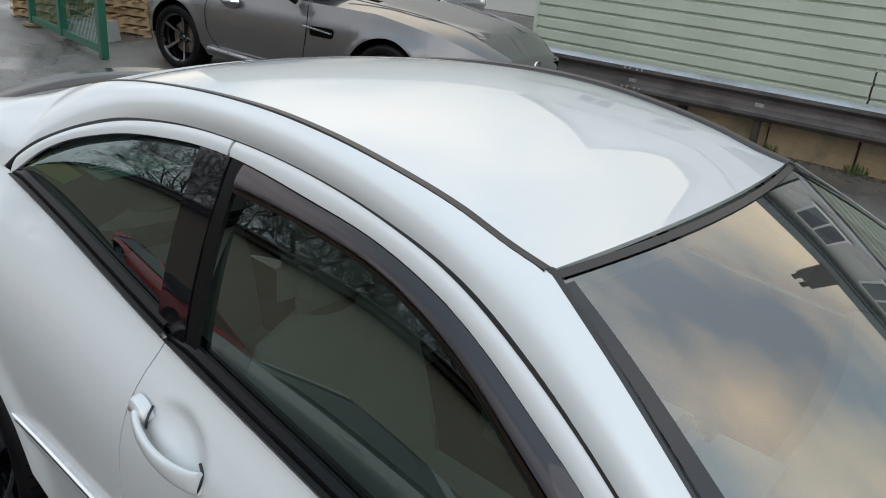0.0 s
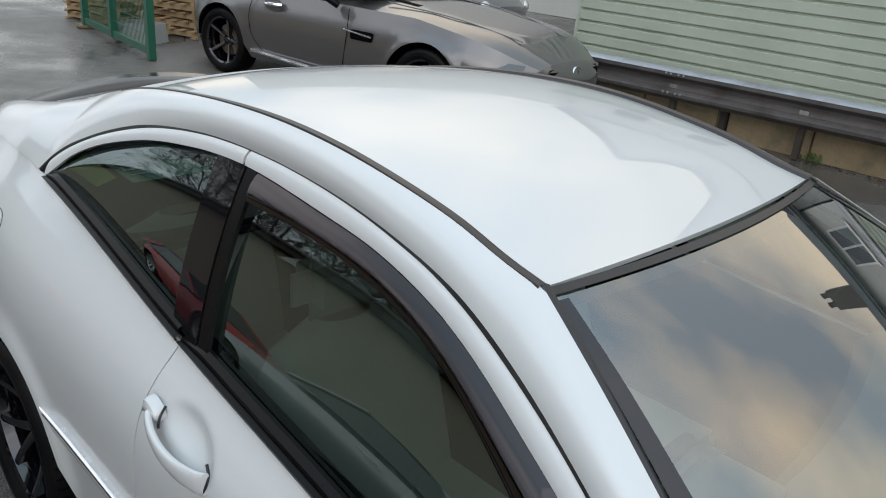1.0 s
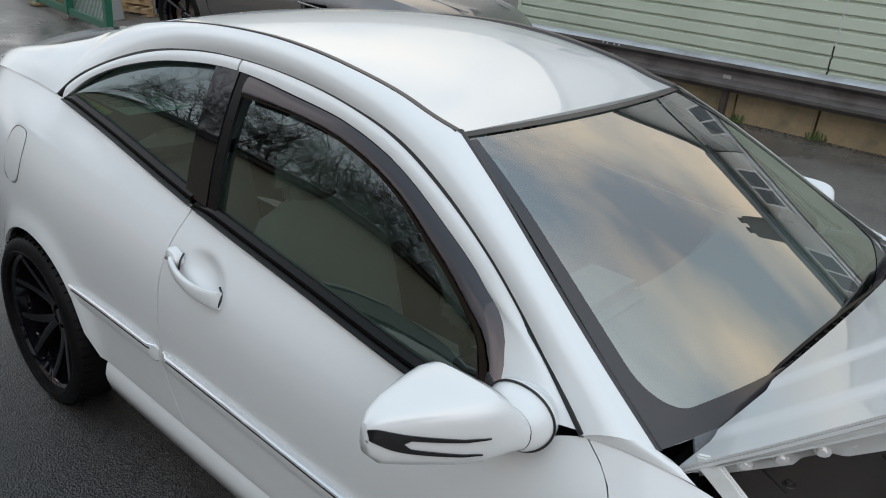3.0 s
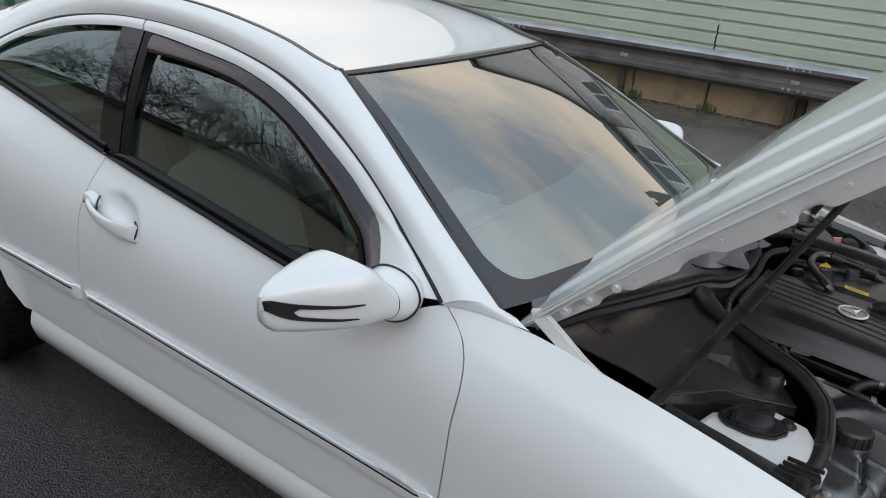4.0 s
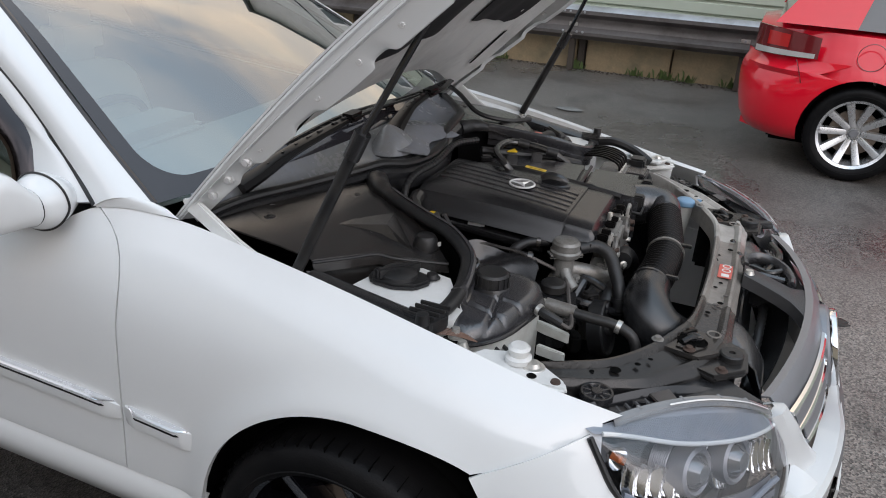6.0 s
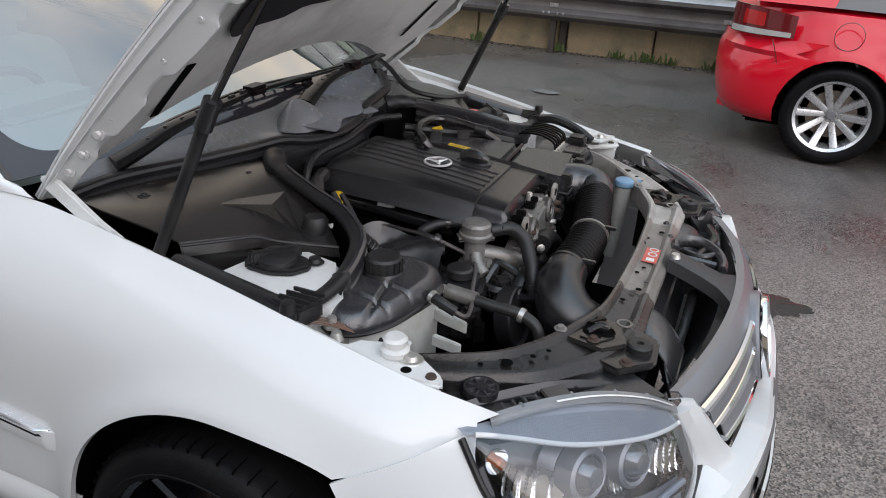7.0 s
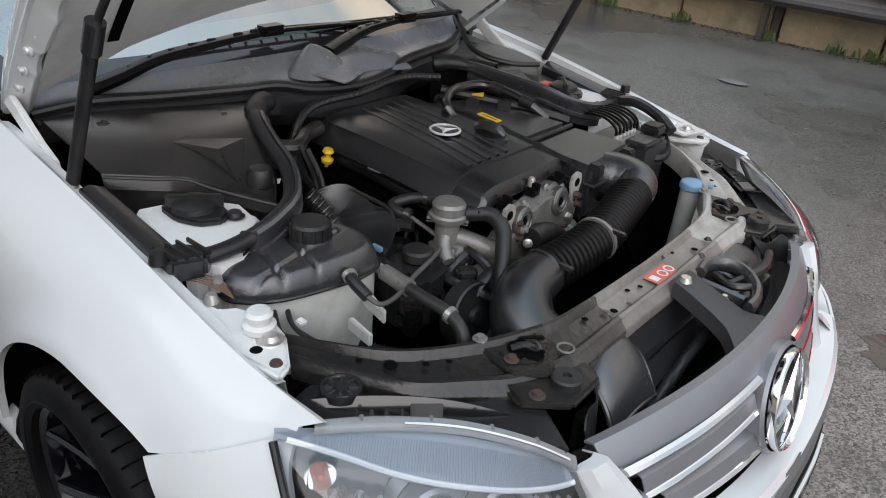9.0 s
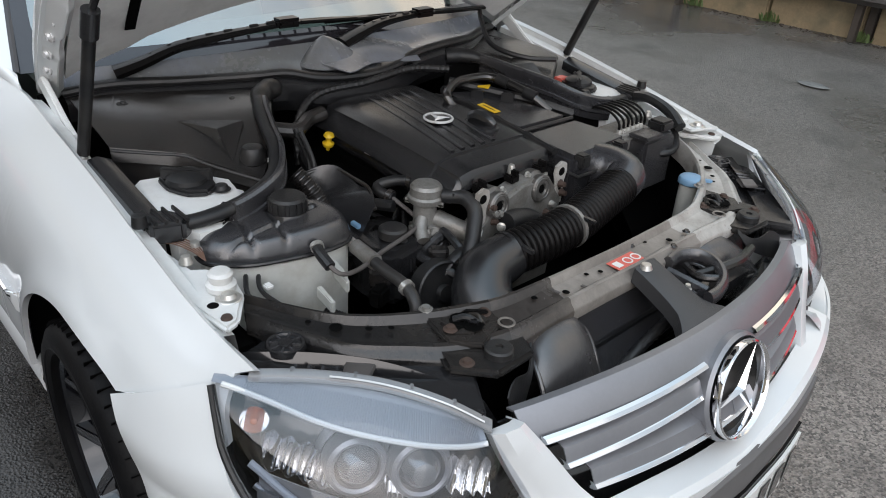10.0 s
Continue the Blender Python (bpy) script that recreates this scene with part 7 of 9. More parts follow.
for y, z0, mt in ((-0.138, 0.801, BEAM_PALE), (0.107, 0.802, BEAM_PALE)):
    up = Matrix(((0, 0, 1, 0.326), (1, 0, 0, y), (0, 1, 0, z0), (0, 0, 0, 1))) @ Matrix.Diagonal((1.1, 1, 1, 1))
    eye = part("lifting_eye", prism([(-0.012, -0.02), (0.012, -0.02), (0.013, 0.035), (0.019, 0.055), (0.016, 0.074), (0.0, 0.082), (-0.016, 0.074), (-0.019, 0.055), (-0.013, 0.035)], -0.004, 0.004, 0.002, up), mt, case, "steel lifting eye")
    part("eye_hole", lathe([(0.0, 0.0), (0.009, 0.0), (0.010, -0.001)], facing((0.3310, y, z0 + 0.058), (1, 0, 0)), 16), DARK, eye)
    part("eye_hole", lathe([(0.0, 0.0), (0.004, 0.0), (0.0045, -0.001)], facing((0.3310, y, z0 + 0.018), (1, 0, 0)), 12), DARK, eye)
rb = random.Random(21)
for k in range(22):
    y, z = -0.15 + 0.26 * rb.random(), 0.70 + 0.15 * rb.random()
    part("case_bolt", lathe([(0.0, 0.014), (0.006, 0.013), (0.007, 0.004), (0.010, 0.0)], facing((0.334, y, z), (1, 0, 0.1)), 8), STEEL if k % 3 else RUST, case)
part("crank_pulley", lathe([(0.0, 0.02), (0.02, 0.02), (0.024, 0.008), (0.070, 0.006), (0.078, 0.014), (0.082, 0.010), (0.082, -0.03)], facing((0.362, -0.268, 0.706), (1, -0.05, 0.25)) @ Matrix.Scale(0.80, 4), 32), RUBBER, car, "black belt pulley")
part("idler_pulley", lathe([(0.0, 0.016), (0.014, 0.014), (0.040, 0.006), (0.046, 0.010), (0.046, -0.02)], facing((0.340, -0.095, 0.710), (1, 0, 0.1)), 28), ALU, car)
part("coolant_stub", tube([(0.356, -0.092, 0.803), (0.352, -0.055, 0.800), (0.352, -0.01, 0.785), (0.362, 0.03, 0.750), (0.37, 0.05, 0.70)], 0.023, 14, 24), RUBBER, car, "black coolant hose stub")
part("stub_bolt", lathe([(0.0, 0.010), (0.005, 0.009), (0.006, 0.003), (0.009, 0.002), (0.010, 0.0)], facing((0.362, -0.112, 0.803), (0.5, -0.8, 0.2)), 12), STEEL, car)
part("belt", tube([(0.348, -0.295, 0.70), (0.350, -0.215, 0.775), (0.350, -0.10, 0.755), (0.350, 0.0, 0.72)], 0.011, 6, 24, flat=0.4), RUBBER, car)
# secondary air valve with its hoses
pump = part("air_valve", lathe([(0.024, 0.790), (0.024, 0.835), (0.034, 0.840), (0.037, 0.846), (0.037, 0.852), (0.033, 0.856), (0.033, 0.872), (0.028, 0.878), (0.0, 0.879)], Matrix.Translation((0.236, -0.208, 0)), 28), ALU, car, "aluminium secondary air valve")
part("valve_flange", block(-0.045, 0.045, -0.018, 0.018, 0.836, 0.846, 0.006, Matrix.Translation((0.236, -0.208, 0)) @ Matrix.Rotation(0.6, 4, "Z")), ALU, pump)
part("valve_neck", tube([(0.250, -0.190, 0.80), (0.300, -0.170, 0.790), (0.33, -0.14, 0.775)], 0.020, 12, 10), ALU, pump)
part("valve_spout", tube([(0.236, -0.208, 0.82), (0.255, -0.235, 0.79), (0.275, -0.245, 0.775)], 0.014, 12, 8), ALU, pump)
part("valve_base", block(0.205, 0.285, -0.235, -0.165, 0.70, 0.795, 0.012), ALU, pump)
part("breather_hose", tube([(0.262, -0.186, 0.854), (0.300, -0.160, 0.857), (0.330, -0.162, 0.845), (0.356, -0.186, 0.812), (0.376, -0.213, 0.776), (0.384, -0.226, 0.735)], 0.0155, 14, 40), RUBBER, car, "curved black rubber hose")
part("hose_clip", tube([(0.379, -0.218, 0.765), (0.381, -0.221, 0.755)], 0.0200, 16), RUBBER, car)
part("vacuum_hose", tube([(0.190, -0.178, 0.850), (0.160, -0.188, 0.850), (0.133, -0.210, 0.846), (0.119, -0.240, 0.836), (0.132, -0.246, 0.832), (0.166, -0.236, 0.826)], 0.0115, 12, 40), RUBBER, car, "black vacuum hose")
for a, b in (((0.152, -0.239, 0.829), (0.163, -0.236, 0.827)), ((0.168, -0.185, 0.850), (0.158, -0.188, 0.850))):
    part("hose_clip", tube([a, b], 0.0145, 12), PLASTIC_B, car)
SHIELD = ((0.015, -0.395, 0.845), (0.023, -0.318, 0.860), (0.055, -0.292, 0.862), (0.100, -0.288, 0.860), (0.150, -0.288, 0.856), (0.200, -0.310, 0.835))
part("heat_shield", sheet([[p + Vector((0.0, -0.075 * k, -0.085 * k + 0.010 * math.sin(7 * k + 40 * p.x))) for k in lin(0, 1, 8)] for p in path_of(SHIELD, 24)], 0.002), PLASTIC, car, "dusty black heat shield")
part("shield_rim", tube(SHIELD, 0.0042, 8, 30), PLASTIC_B, car)
part("vacuum_pipe", tube([(0.300, -0.492, 0.818), (0.318, -0.478, 0.803), (0.318, -0.452, 0.797), (0.290, -0.360, 0.797), (0.252, -0.245, 0.796), (0.238, -0.224, 0.797), (0.222, -0.224, 0.804), (0.166, -0.236, 0.826)], 0.0045, 8, 60), RAIL_DIRTY, car, "thin bent steel pipe")
part("spout_cap", lathe([(0.0, 0.010), (0.017, 0.009), (0.019, 0.0), (0.017, -0.018)], facing((0.268, -0.212, 0.778), (0.8, -0.5, 0.2)), 20), ALU, car)
part("dipstick", lathe([(0.0, 0.030), (0.010, 0.028), (0.013, 0.022), (0.007, 0.016), (0.007, 0.008), (0.014, 0.004), (0.012, -0.004), (0.005, -0.008), (0.004, -0.015), (0.0, -0.015)], Matrix.Translation((-0.114, -0.202, 0.846)) @ Matrix.Rotation(0.15, 4, "Y"), 16), YELLOW, car, "yellow oil dipstick handle")
part("fuel_rail", tube([(-0.140, -0.160, 0.842), (-0.05, -0.148, 0.834), (0.06, -0.158, 0.830), (0.17, -0.172, 0.832)], 0.0165, 12, 20), PLASTIC, car, "black inlet pipe below the cover")
part("loom", tube([(-0.19, -0.225, 0.835), (-0.09, -0.275, 0.815), (0.02, -0.285, 0.805), (0.11, -0.275, 0.808), (0.18, -0.245, 0.815)], 0.013, 8, 30), RUBBER, car)
part("heat_shield", sheet([[(0.00 + 0.20 * a, -0.300 - 0.075 * b + 0.012 * math.sin(5 * a), 0.800 - 0.030 * b - 0.02 * math.sin(3.1 * a) - 0.10 * b * b) for b in lin(0, 1, 8)] for a in lin(0, 1, 14)], 0.002), BEAM_DARK, car, "dark crumpled heat shield")
part("manifold_shield", sheet([[(-0.13 + 0.16 * a, -0.315 - 0.03 * b, 0.80 - 0.06 * b + 0.012 * math.sin(4 * a)) for b in lin(0, 1, 6)] for a in lin(0, 1, 10)], 0.002), PLASTIC_B, car)

part("woven_sleeve", tube([(0.030, -0.385, 0.870), (0.062, -0.365, 0.835), (0.085, -0.350, 0.790), (0.095, -0.340, 0.74)], 0.020, 12, 90, radii=lambda k: 0.0195 + 0.0016 * math.sin(k * 200)), PLASTIC_B, car, "ribbed grey cable sleeve")
for x0 in (-0.02, 0.0):
    part("bay_cable", tube([(x0 - 0.03, -0.330, 0.930), (x0, -0.320, 0.87), (x0 + 0.02, -0.325, 0.80), (x0 + 0.03, -0.33, 0.72)], 0.006, 8, 20), RUBBER, car, "thin black cable")
# coolant tank
TANK_OUT = ((0.070, -0.530), (0.086, -0.610), (0.120, -0.652), (0.160, -0.655), (0.210, -0.602), (0.236, -0.520), (0.248, -0.440), (0.236, -0.398), (0.190, -0.376), (0.125, -0.390), (0.085, -0.450))


def tank_top():
    """A domed lid pressed with one long groove and two across."""
    rim = [Vector((p[0], p[1], 0)) for p in path_of([(x, y, 0) for x, y in TANK_OUT + TANK_OUT[:1]], 145)]
    mid = Vector((0.158, -0.510, 0))
    rows = []
    for i in range(57):
        r = i / 56
        row = []
        for p in rim:
            q = mid.lerp(p, r)
            z = 0.822 + 0.034 * (1 - r ** 11) + 0.05 * (q.y + 0.55) * (1 - r ** 11)
            for a, b in (((0.194, -0.662), (0.162, -0.430)), ((0.09, -0.556), (0.28, -0.604)), ((0.09, -0.497), (0.27, -0.540))):
                u = Vector((b[0] - a[0], b[1] - a[1]))
                w = Vector((q.x - a[0], q.y - a[1]))
                t = max(0.0, min(1.0, w.dot(u) / u.length_squared))
                d = (w - u * t).length
                z -= 0.0080 * math.exp(-(d / 0.0050) ** 2) * (1 - r ** 16)
            row.append((q.x, q.y, z))
        rows.append(row)
    rows.append([(p.x, p.y, 0.808) for p in rim])
    return sheet(rows)


tank = part("coolant_tank", tank_top(), SATIN, car, "black coolant expansion tank")
part("tank_base", prism([(x * 0.97 + 0.005, y * 0.985 - 0.007) for x, y in TANK_OUT], 0.62, 0.812, 0.008), TANK, tank, "milky translucent tank base")
part("tank_seam", tube([(x, y, 0.813) for x, y in TANK_OUT + TANK_OUT[:1]], 0.0045, 8, 72), PLASTIC, tank)
part("cap_neck", lathe([(0.046, 0.840), (0.040, 0.856), (0.038, 0.862)], Matrix.Translation((0.145, -0.474, 0)), 24), PLASTIC, tank)
cap = part("tank_cap", lathe([(0.036, 0.845), (0.036, 0.858), (0.034, 0.860), (0.034, 0.884), (0.030, 0.889), (0.0, 0.890)], Matrix.Translation((0.145, -0.474, 0)), 32), RUBBER, tank, "ribbed black tank cap")
for k in range(16):
    a = 2 * math.pi * k / 16
    part("cap_ridge", block(0.033, 0.0365, -0.003, 0.003, 0.860, 0.884, 0, Matrix.Translation((0.145, -0.474, 0)) @ Matrix.Rotation(a, 4, "Z")), RUBBER, cap)
wt = bmesh.new()
wt.faces.new([wt.verts.new(Matrix.Translation((0.203, -0.452, 0.8585)) @ Matrix.Rotation(0.5, 4, "Z") @ Vector(p)) for p in ((-0.013, -0.010, 0), (0.013, -0.010, 0), (0.0, 0.014, 0))])
part("warning_triangle", wt, WHITE_LABEL, tank, smooth=0)
part("triangle_mark", block(-0.004, 0.004, -0.005, 0.003, 0, 0.001, 0, Matrix.Translation((0.203, -0.452, 0.8592)) @ Matrix.Rotation(0.5, 4, "Z")), RED_LABEL, tank)
part("tank_bracket", prism([(0.236, -0.432), (0.272, -0.440), (0.318, -0.458), (0.320, -0.466), (0.262, -0.452), (0.234, -0.440)], 0.757, 0.781, 0.002), TANK, tank)
part("tank_bracket", prism([(0.262, -0.480), (0.322, -0.492), (0.320, -0.500), (0.258, -0.490)], 0.728, 0.752, 0.002), TANK, tank)
part("tank_spigot", tube([(0.225, -0.390, 0.801), (0.252, -0.392, 0.799)], 0.010, 10), STEEL, tank)
part("tank_hose", tube([(0.290, -0.396, 0.797), (0.345, -0.398, 0.794), (0.408, -0.401, 0.791), (0.440, -0.408, 0.778), (0.455, -0.416, 0.745), (0.457, -0.420, 0.70)], 0.0115, 12, 30), RUBBER, car, "black hose from the tank")
part("hose_clip", tube([(0.403, -0.4005, 0.7915), (0.413, -0.4012, 0.7895)], 0.0150, 14), STEEL, car)
part("foil_sleeve", tube([(0.246, -0.392, 0.799), (0.312, -0.396, 0.796)], 0.0150, 12, 12, radii=lambda k: 0.0150 + 0.001 * math.sin(k * 20)), ALU, car)
part("level_hose", tube([(0.246, -0.480, 0.832), (0.272, -0.490, 0.828), (0.304, -0.490, 0.815)], 0.0105, 10, 12), RUBBER, car, "short black tank hose")
part("hose_clip", tube([(0.250, -0.482, 0.832), (0.258, -0.485, 0.830)], 0.0130, 12), STEEL, car)
for y0 in (-0.60, -0.575):
    part("cable", tube([(0.20, y0, 0.79), (0.245, y0 - 0.02, 0.775), (0.275, y0 + 0.01, 0.74), (0.285, y0 + 0.03, 0.70)], 0.0045, 6, 16), RUBBER, car)
part("cable_tie_clip", block(0.240, 0.256, -0.590, -0.576, 0.778, 0.786, 0.002), WHITE_LABEL, car)
part("steering_reservoir", prism([(0.170, -0.360), (0.185, -0.250), (0.280, -0.235), (0.300, -0.330), (0.250, -0.365)], 0.66, 0.782, 0.014), PLASTIC, car, "power steering fluid reservoir")
part("steering_cap", lathe([(0.029, 0.786), (0.029, 0.802), (0.024, 0.806), (0.0, 0.806)], Matrix.Translation((0.236, -0.292, 0)), 24), RUBBER, car)
part("coil_hose", tube([(0.295, -0.500, 0.705), (0.345, -0.470, 0.700), (0.38, -0.43, 0.69)], 0.022, 12, 60, radii=lambda k: 0.021 + 0.002 * math.sin(k * 120)), RUBBER, car)
part("blue_tag", block(0.165, 0.190, -0.345, -0.335, 0.795, 0.805, 0.002), BLUE, car)

# white inner wing panel with fixings, near the lamp
both("lamp_panel", lambda: prism([(0.05, -0.725), (0.06, -0.700), (0.185, -0.690), (0.199, -0.668), (0.255, -0.648), (0.306, -0.660), (0.367, -0.703), (0.378, -0.730), (0.30, -0.740), (0.06, -0.738)], 0.812, 0.826, 0.005), PAINT_IN, car, "white painted inner wing panel")
for s in (-1, 1):
    mk = flip if s > 0 else (lambda b: b)
    part("bonnet_buffer", mk(lathe([(0.012, 0.824), (0.024, 0.828), (0.025, 0.838), (0.018, 0.842), (0.020, 0.850), (0.021, 0.856), (0.016, 0.861), (0.0, 0.863)], Matrix.Translation((0.272, -0.682, 0)), 20)), PAINT_IN, car, "white painted bonnet buffer")
    part("panel_bolt", mk(lathe([(0.0, 0.012), (0.010, 0.010), (0.014, 0.003), (0.020, 0.002), (0.022, 0.0)], Matrix.Translation((0.303, -0.686, 0.826)), 14)), STEEL, car)
    part("panel_hole", mk(lathe([(0.0, 0.0005), (0.009, 0.0005), (0.0095, 0.0)], Matrix.Translation((0.308, -0.716, 0.826)), 14)), DARK, car)
    part("rusty_bolt", mk(lathe([(0.0, 0.007), (0.008, 0.006), (0.0105, 0.0)], Matrix.Translation((0.352, -0.716, 0.824)), 12)), RUST, car)
    part("panel_bolt", mk(lathe([(0.0, 0.022), (0.008, 0.020), (0.009, 0.008), (0.014, 0.006), (0.015, 0.0)], Matrix.Translation((0.139, -0.660, 0.828)), 12)), STEEL, car)
    part("panel_bolt", mk(lathe([(0.0, 0.016), (0.008, 0.014), (0.013, 0.0)], Matrix.Translation((0.165, -0.690, 0.828)), 12)), STEEL, car)
for k in range(5):
    part("wire", tube([(0.095, -0.700 + 0.004 * k, 0.838 + 0.003 * k), (0.120, -0.690 + 0.006 * k, 0.845), (0.150, -0.672 + 0.004 * k, 0.838), (0.185, -0.664, 0.832)], 0.0012, 6, 14), COPPER, car, "brown wiring strands")

# radiator crossbeam
BEAM_REAR = ((0.285, -0.650, 0.812), (0.345, -0.612, 0.810), (0.405, -0.560, 0.803), (0.450, -0.500, 0.800), (0.486, -0.438, 0.801), (0.515, -0.375, 0.803), (0.538, -0.310, 0.804), (0.550, -0.200, 0.806), (0.554, -0.100, 0.807), (0.556, 0.0, 0.807))
BEAM_FRONT = ((0.335, -0.676, 0.800), (0.375, -0.655, 0.795), (0.430, -0.622, 0.790), (0.500, -0.583, 0.786), (0.555, -0.520, 0.784), (0.600, -0.462, 0.782), (0.632, -0.365, 0.786), (0.634, -0.250, 0.792), (0.635, -0.120, 0.794), (0.637, 0.0, 0.794))


def beam_rows(n=44):
    rows = []
    for a, b in zip(path_of(BEAM_REAR, n), path_of(BEAM_FRONT, n)):
        rows.append([a.lerp(b, k) + Vector((0, 0, dz)) for k, dz in ((0.0, -0.055), (0.0, -0.004), (0.05, 0.002), (0.12, 0.003), (0.17, -0.003), (0.21, -0.009), (0.45, -0.009), (0.62, -0.008), (0.68, -0.002), (0.74, 0.003), (0.82, 0.003), (0.87, -0.004), (0.97, -0.008), (1.0, -0.013), (0.99, -0.032))])
    return rows


ROWS_N = beam_rows()
for s in (-1, 1):
    mk = flip if s > 0 else (lambda b: b)
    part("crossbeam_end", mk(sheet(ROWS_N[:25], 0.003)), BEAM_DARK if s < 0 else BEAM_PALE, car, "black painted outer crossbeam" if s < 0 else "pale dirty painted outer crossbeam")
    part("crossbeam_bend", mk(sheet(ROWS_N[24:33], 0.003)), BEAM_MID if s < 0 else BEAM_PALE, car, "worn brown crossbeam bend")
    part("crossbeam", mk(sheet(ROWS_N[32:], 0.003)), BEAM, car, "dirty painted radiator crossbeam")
    lt = part("bonnet_latch", mk(prism([(0.500, -0.440), (0.575, -0.455), (0.615, -0.415), (0.590, -0.345), (0.535, -0.335)], 0.784, 0.7945, 0.003)), BEAM_DARK, car, "bonnet latch set into the crossbeam")
    part("latch_plate", mk(prism([(0.528, -0.432), (0.566, -0.438), (0.588, -0.410), (0.575, -0.362), (0.538, -0.358)], 0.794, 0.7975, 0.002)), BEAM_DARK, lt)
    part("latch_slot", mk(block(0.532, 0.582, -0.410, -0.380, 0.797, 0.7986, 0.0)), DARK, lt)
    part("latch_slot", mk(block(0.548, 0.566, -0.425, -0.370, 0.797, 0.7988, 0.0)), DARK, lt)
    part("latch_claw", mk(tube([(0.540, -0.412, 0.799), (0.556, -0.398, 0.807), (0.572, -0.386, 0.799)], 0.006, 8, 10)), RUBBER, lt)
    part("latch_claw", mk(tube([(0.545, -0.380, 0.799), (0.560, -0.376, 0.803), (0.575, -0.380, 0.798)], 0.004, 8, 10)), BEAM_DARK, lt)
    part("latch_ring", mk(lathe([(0.011, 0.0), (0.0118, 0.0016), (0.0145, 0.0016), (0.0155, 0.0)], Matrix.Translation((0.596, -0.343, 0.7950)), 24)), BEAM, lt)
    part("latch_throat", mk(lathe([(0.0, 0.0), (0.015, 0.0), (0.0165, 0.002), (0.019, 0.002), (0.020, 0.0)], Matrix.Translation((0.548, -0.402, 0.7982)), 20)), DARK, lt)
    part("latch_throat", mk(lathe([(0.0, 0.0), (0.012, 0.0), (0.014, 0.002), (0.016, 0.002), (0.017, 0.0)], Matrix.Translation((0.572, -0.398, 0.7982)), 20)), DARK, lt)
    part("latch_hook", mk(block(-0.016, 0.016, -0.006, 0.006, 0.0, 0.010, 0.003, Matrix.Translation((0.561, -0.396, 0.798)) @ Matrix.Rotation(0.3, 4, "Z"))), GLOSSBLACK, lt)
    part("latch_lever", mk(block(-0.020, 0.020, -0.005, 0.005, 0.0, 0.006, 0.002, Matrix.Translation((0.548, -0.368, 0.798)) @ Matrix.Rotation(0.9, 4, "Z"))), TRIM, lt)
    part("latch_ear", mk(prism([(0.560, -0.470), (0.612, -0.490), (0.672, -0.435), (0.668, -0.350), (0.620, -0.325), (0.575, -0.345)], 0.766, 0.782, 0.006)), BEAM_DARK, car)
    part("rubber_buffer", mk(lathe([(0.024, 0.775), (0.024, 0.789), (0.021, 0.792), (0.007, 0.792), (0.006, 0.787), (0.0, 0.787)], Matrix.Translation((0.636, -0.402, 0.004)), 20)), RUBBER, car, "round rubber bonnet buffer")
    for p, mt in (((0.622, -0.458, 0.782), RUST), ((0.492, -0.430, 0.801), ALU), ((0.552, -0.352, 0.7945), RUST), ((0.555, -0.432, 0.797), RUST)):
        part("beam_bolt", mk(lathe([(0.0, 0.007), (0.007, 0.0065), (0.008, 0.002), (0.012, 0.0015), (0.013, 0.0)], Matrix.Translation(p), 12)), mt, car)
    for x, y, r in ((0.435, -0.572, 0.010), (0.395, -0.598, 0.004), (0.470, -0.532, 0.005), (0.490, -0.502, 0.004)):
        part("beam_hole", mk(lathe([(0.0, 0.0006), (r, 0.0006), (r + 0.001, 0.0)], Matrix.Translation((x, y, 0.7935)), 14)), DARK, car)
    part("lamp_carrier", mk(prism([(0.375, -0.735), (0.355, -0.66), (0.43, -0.60), (0.53, -0.50), (0.62, -0.44), (0.71, -0.50), (0.60, -0.62), (0.47, -0.74)], 0.745, 0.765, 0.006)), PLASTIC, car, "black headlamp carrier")
    part("carrier_top", mk(sheet([[Vector((0.375, -0.690, 0.772)).lerp(Vector((0.585, -0.475, 0.752)), a).lerp(Vector((0.415, -0.735, 0.778)).lerp(Vector((0.700, -0.500, 0.748)), a), b) + Vector((0, 0, 0.006 * math.sin(9 * a) * math.sin(3.14 * b))) for b in lin(0, 1, 6)] for a in lin(0, 1, 16)], 0.003)), BEAM_DARK, car, "black lamp carrier top")
    hubm = Matrix.Translation((0.418, -0.655, 0.785))
    hb = part("adjuster", mk(lathe([(0.0, 0.008), (0.010, 0.008), (0.012, 0.002), (0.024, 0.002), (0.026, 0.006), (0.030, 0.006), (0.032, -0.004)], hubm, 24)), PLASTIC, car, "ribbed lamp adjuster boss")
    # ribs in the paler plastic, brightened by colour to stand out
    for k in range(8):
        part("adjuster_rib", mk(block(0.011, 0.026, -0.0015, 0.0015, 0.0, 0.0055, 0, hubm @ Matrix.Rotation(k * math.pi / 4, 4, "Z"))), SATIN, hb)
    for k in range(6):
        a = Vector((0.435 + 0.018 * k, -0.640 + 0.012 * k, 0.775))
        part("carrier_rib", mk(tube([a, a + Vector((0.045, -0.045, -0.006))], 0.0035, 6)), SATIN, car)
    part("carrier_rib", mk(tube([(0.44, -0.66, 0.778), (0.50, -0.62, 0.772), (0.56, -0.60, 0.764)], 0.004, 6, 12)), PLASTIC, car)
    part("lamp_backplate", mk(block(0.50, 0.62, -0.52, -0.44, 0.60, 0.745, 0.01)), PLASTIC, car)
    part("grey_stay", mk(prism([(0.50, -0.60), (0.535, -0.565), (0.56, -0.60), (0.53, -0.63)], 0.776, 0.782, 0.002)), RAIL_DIRTY, car)
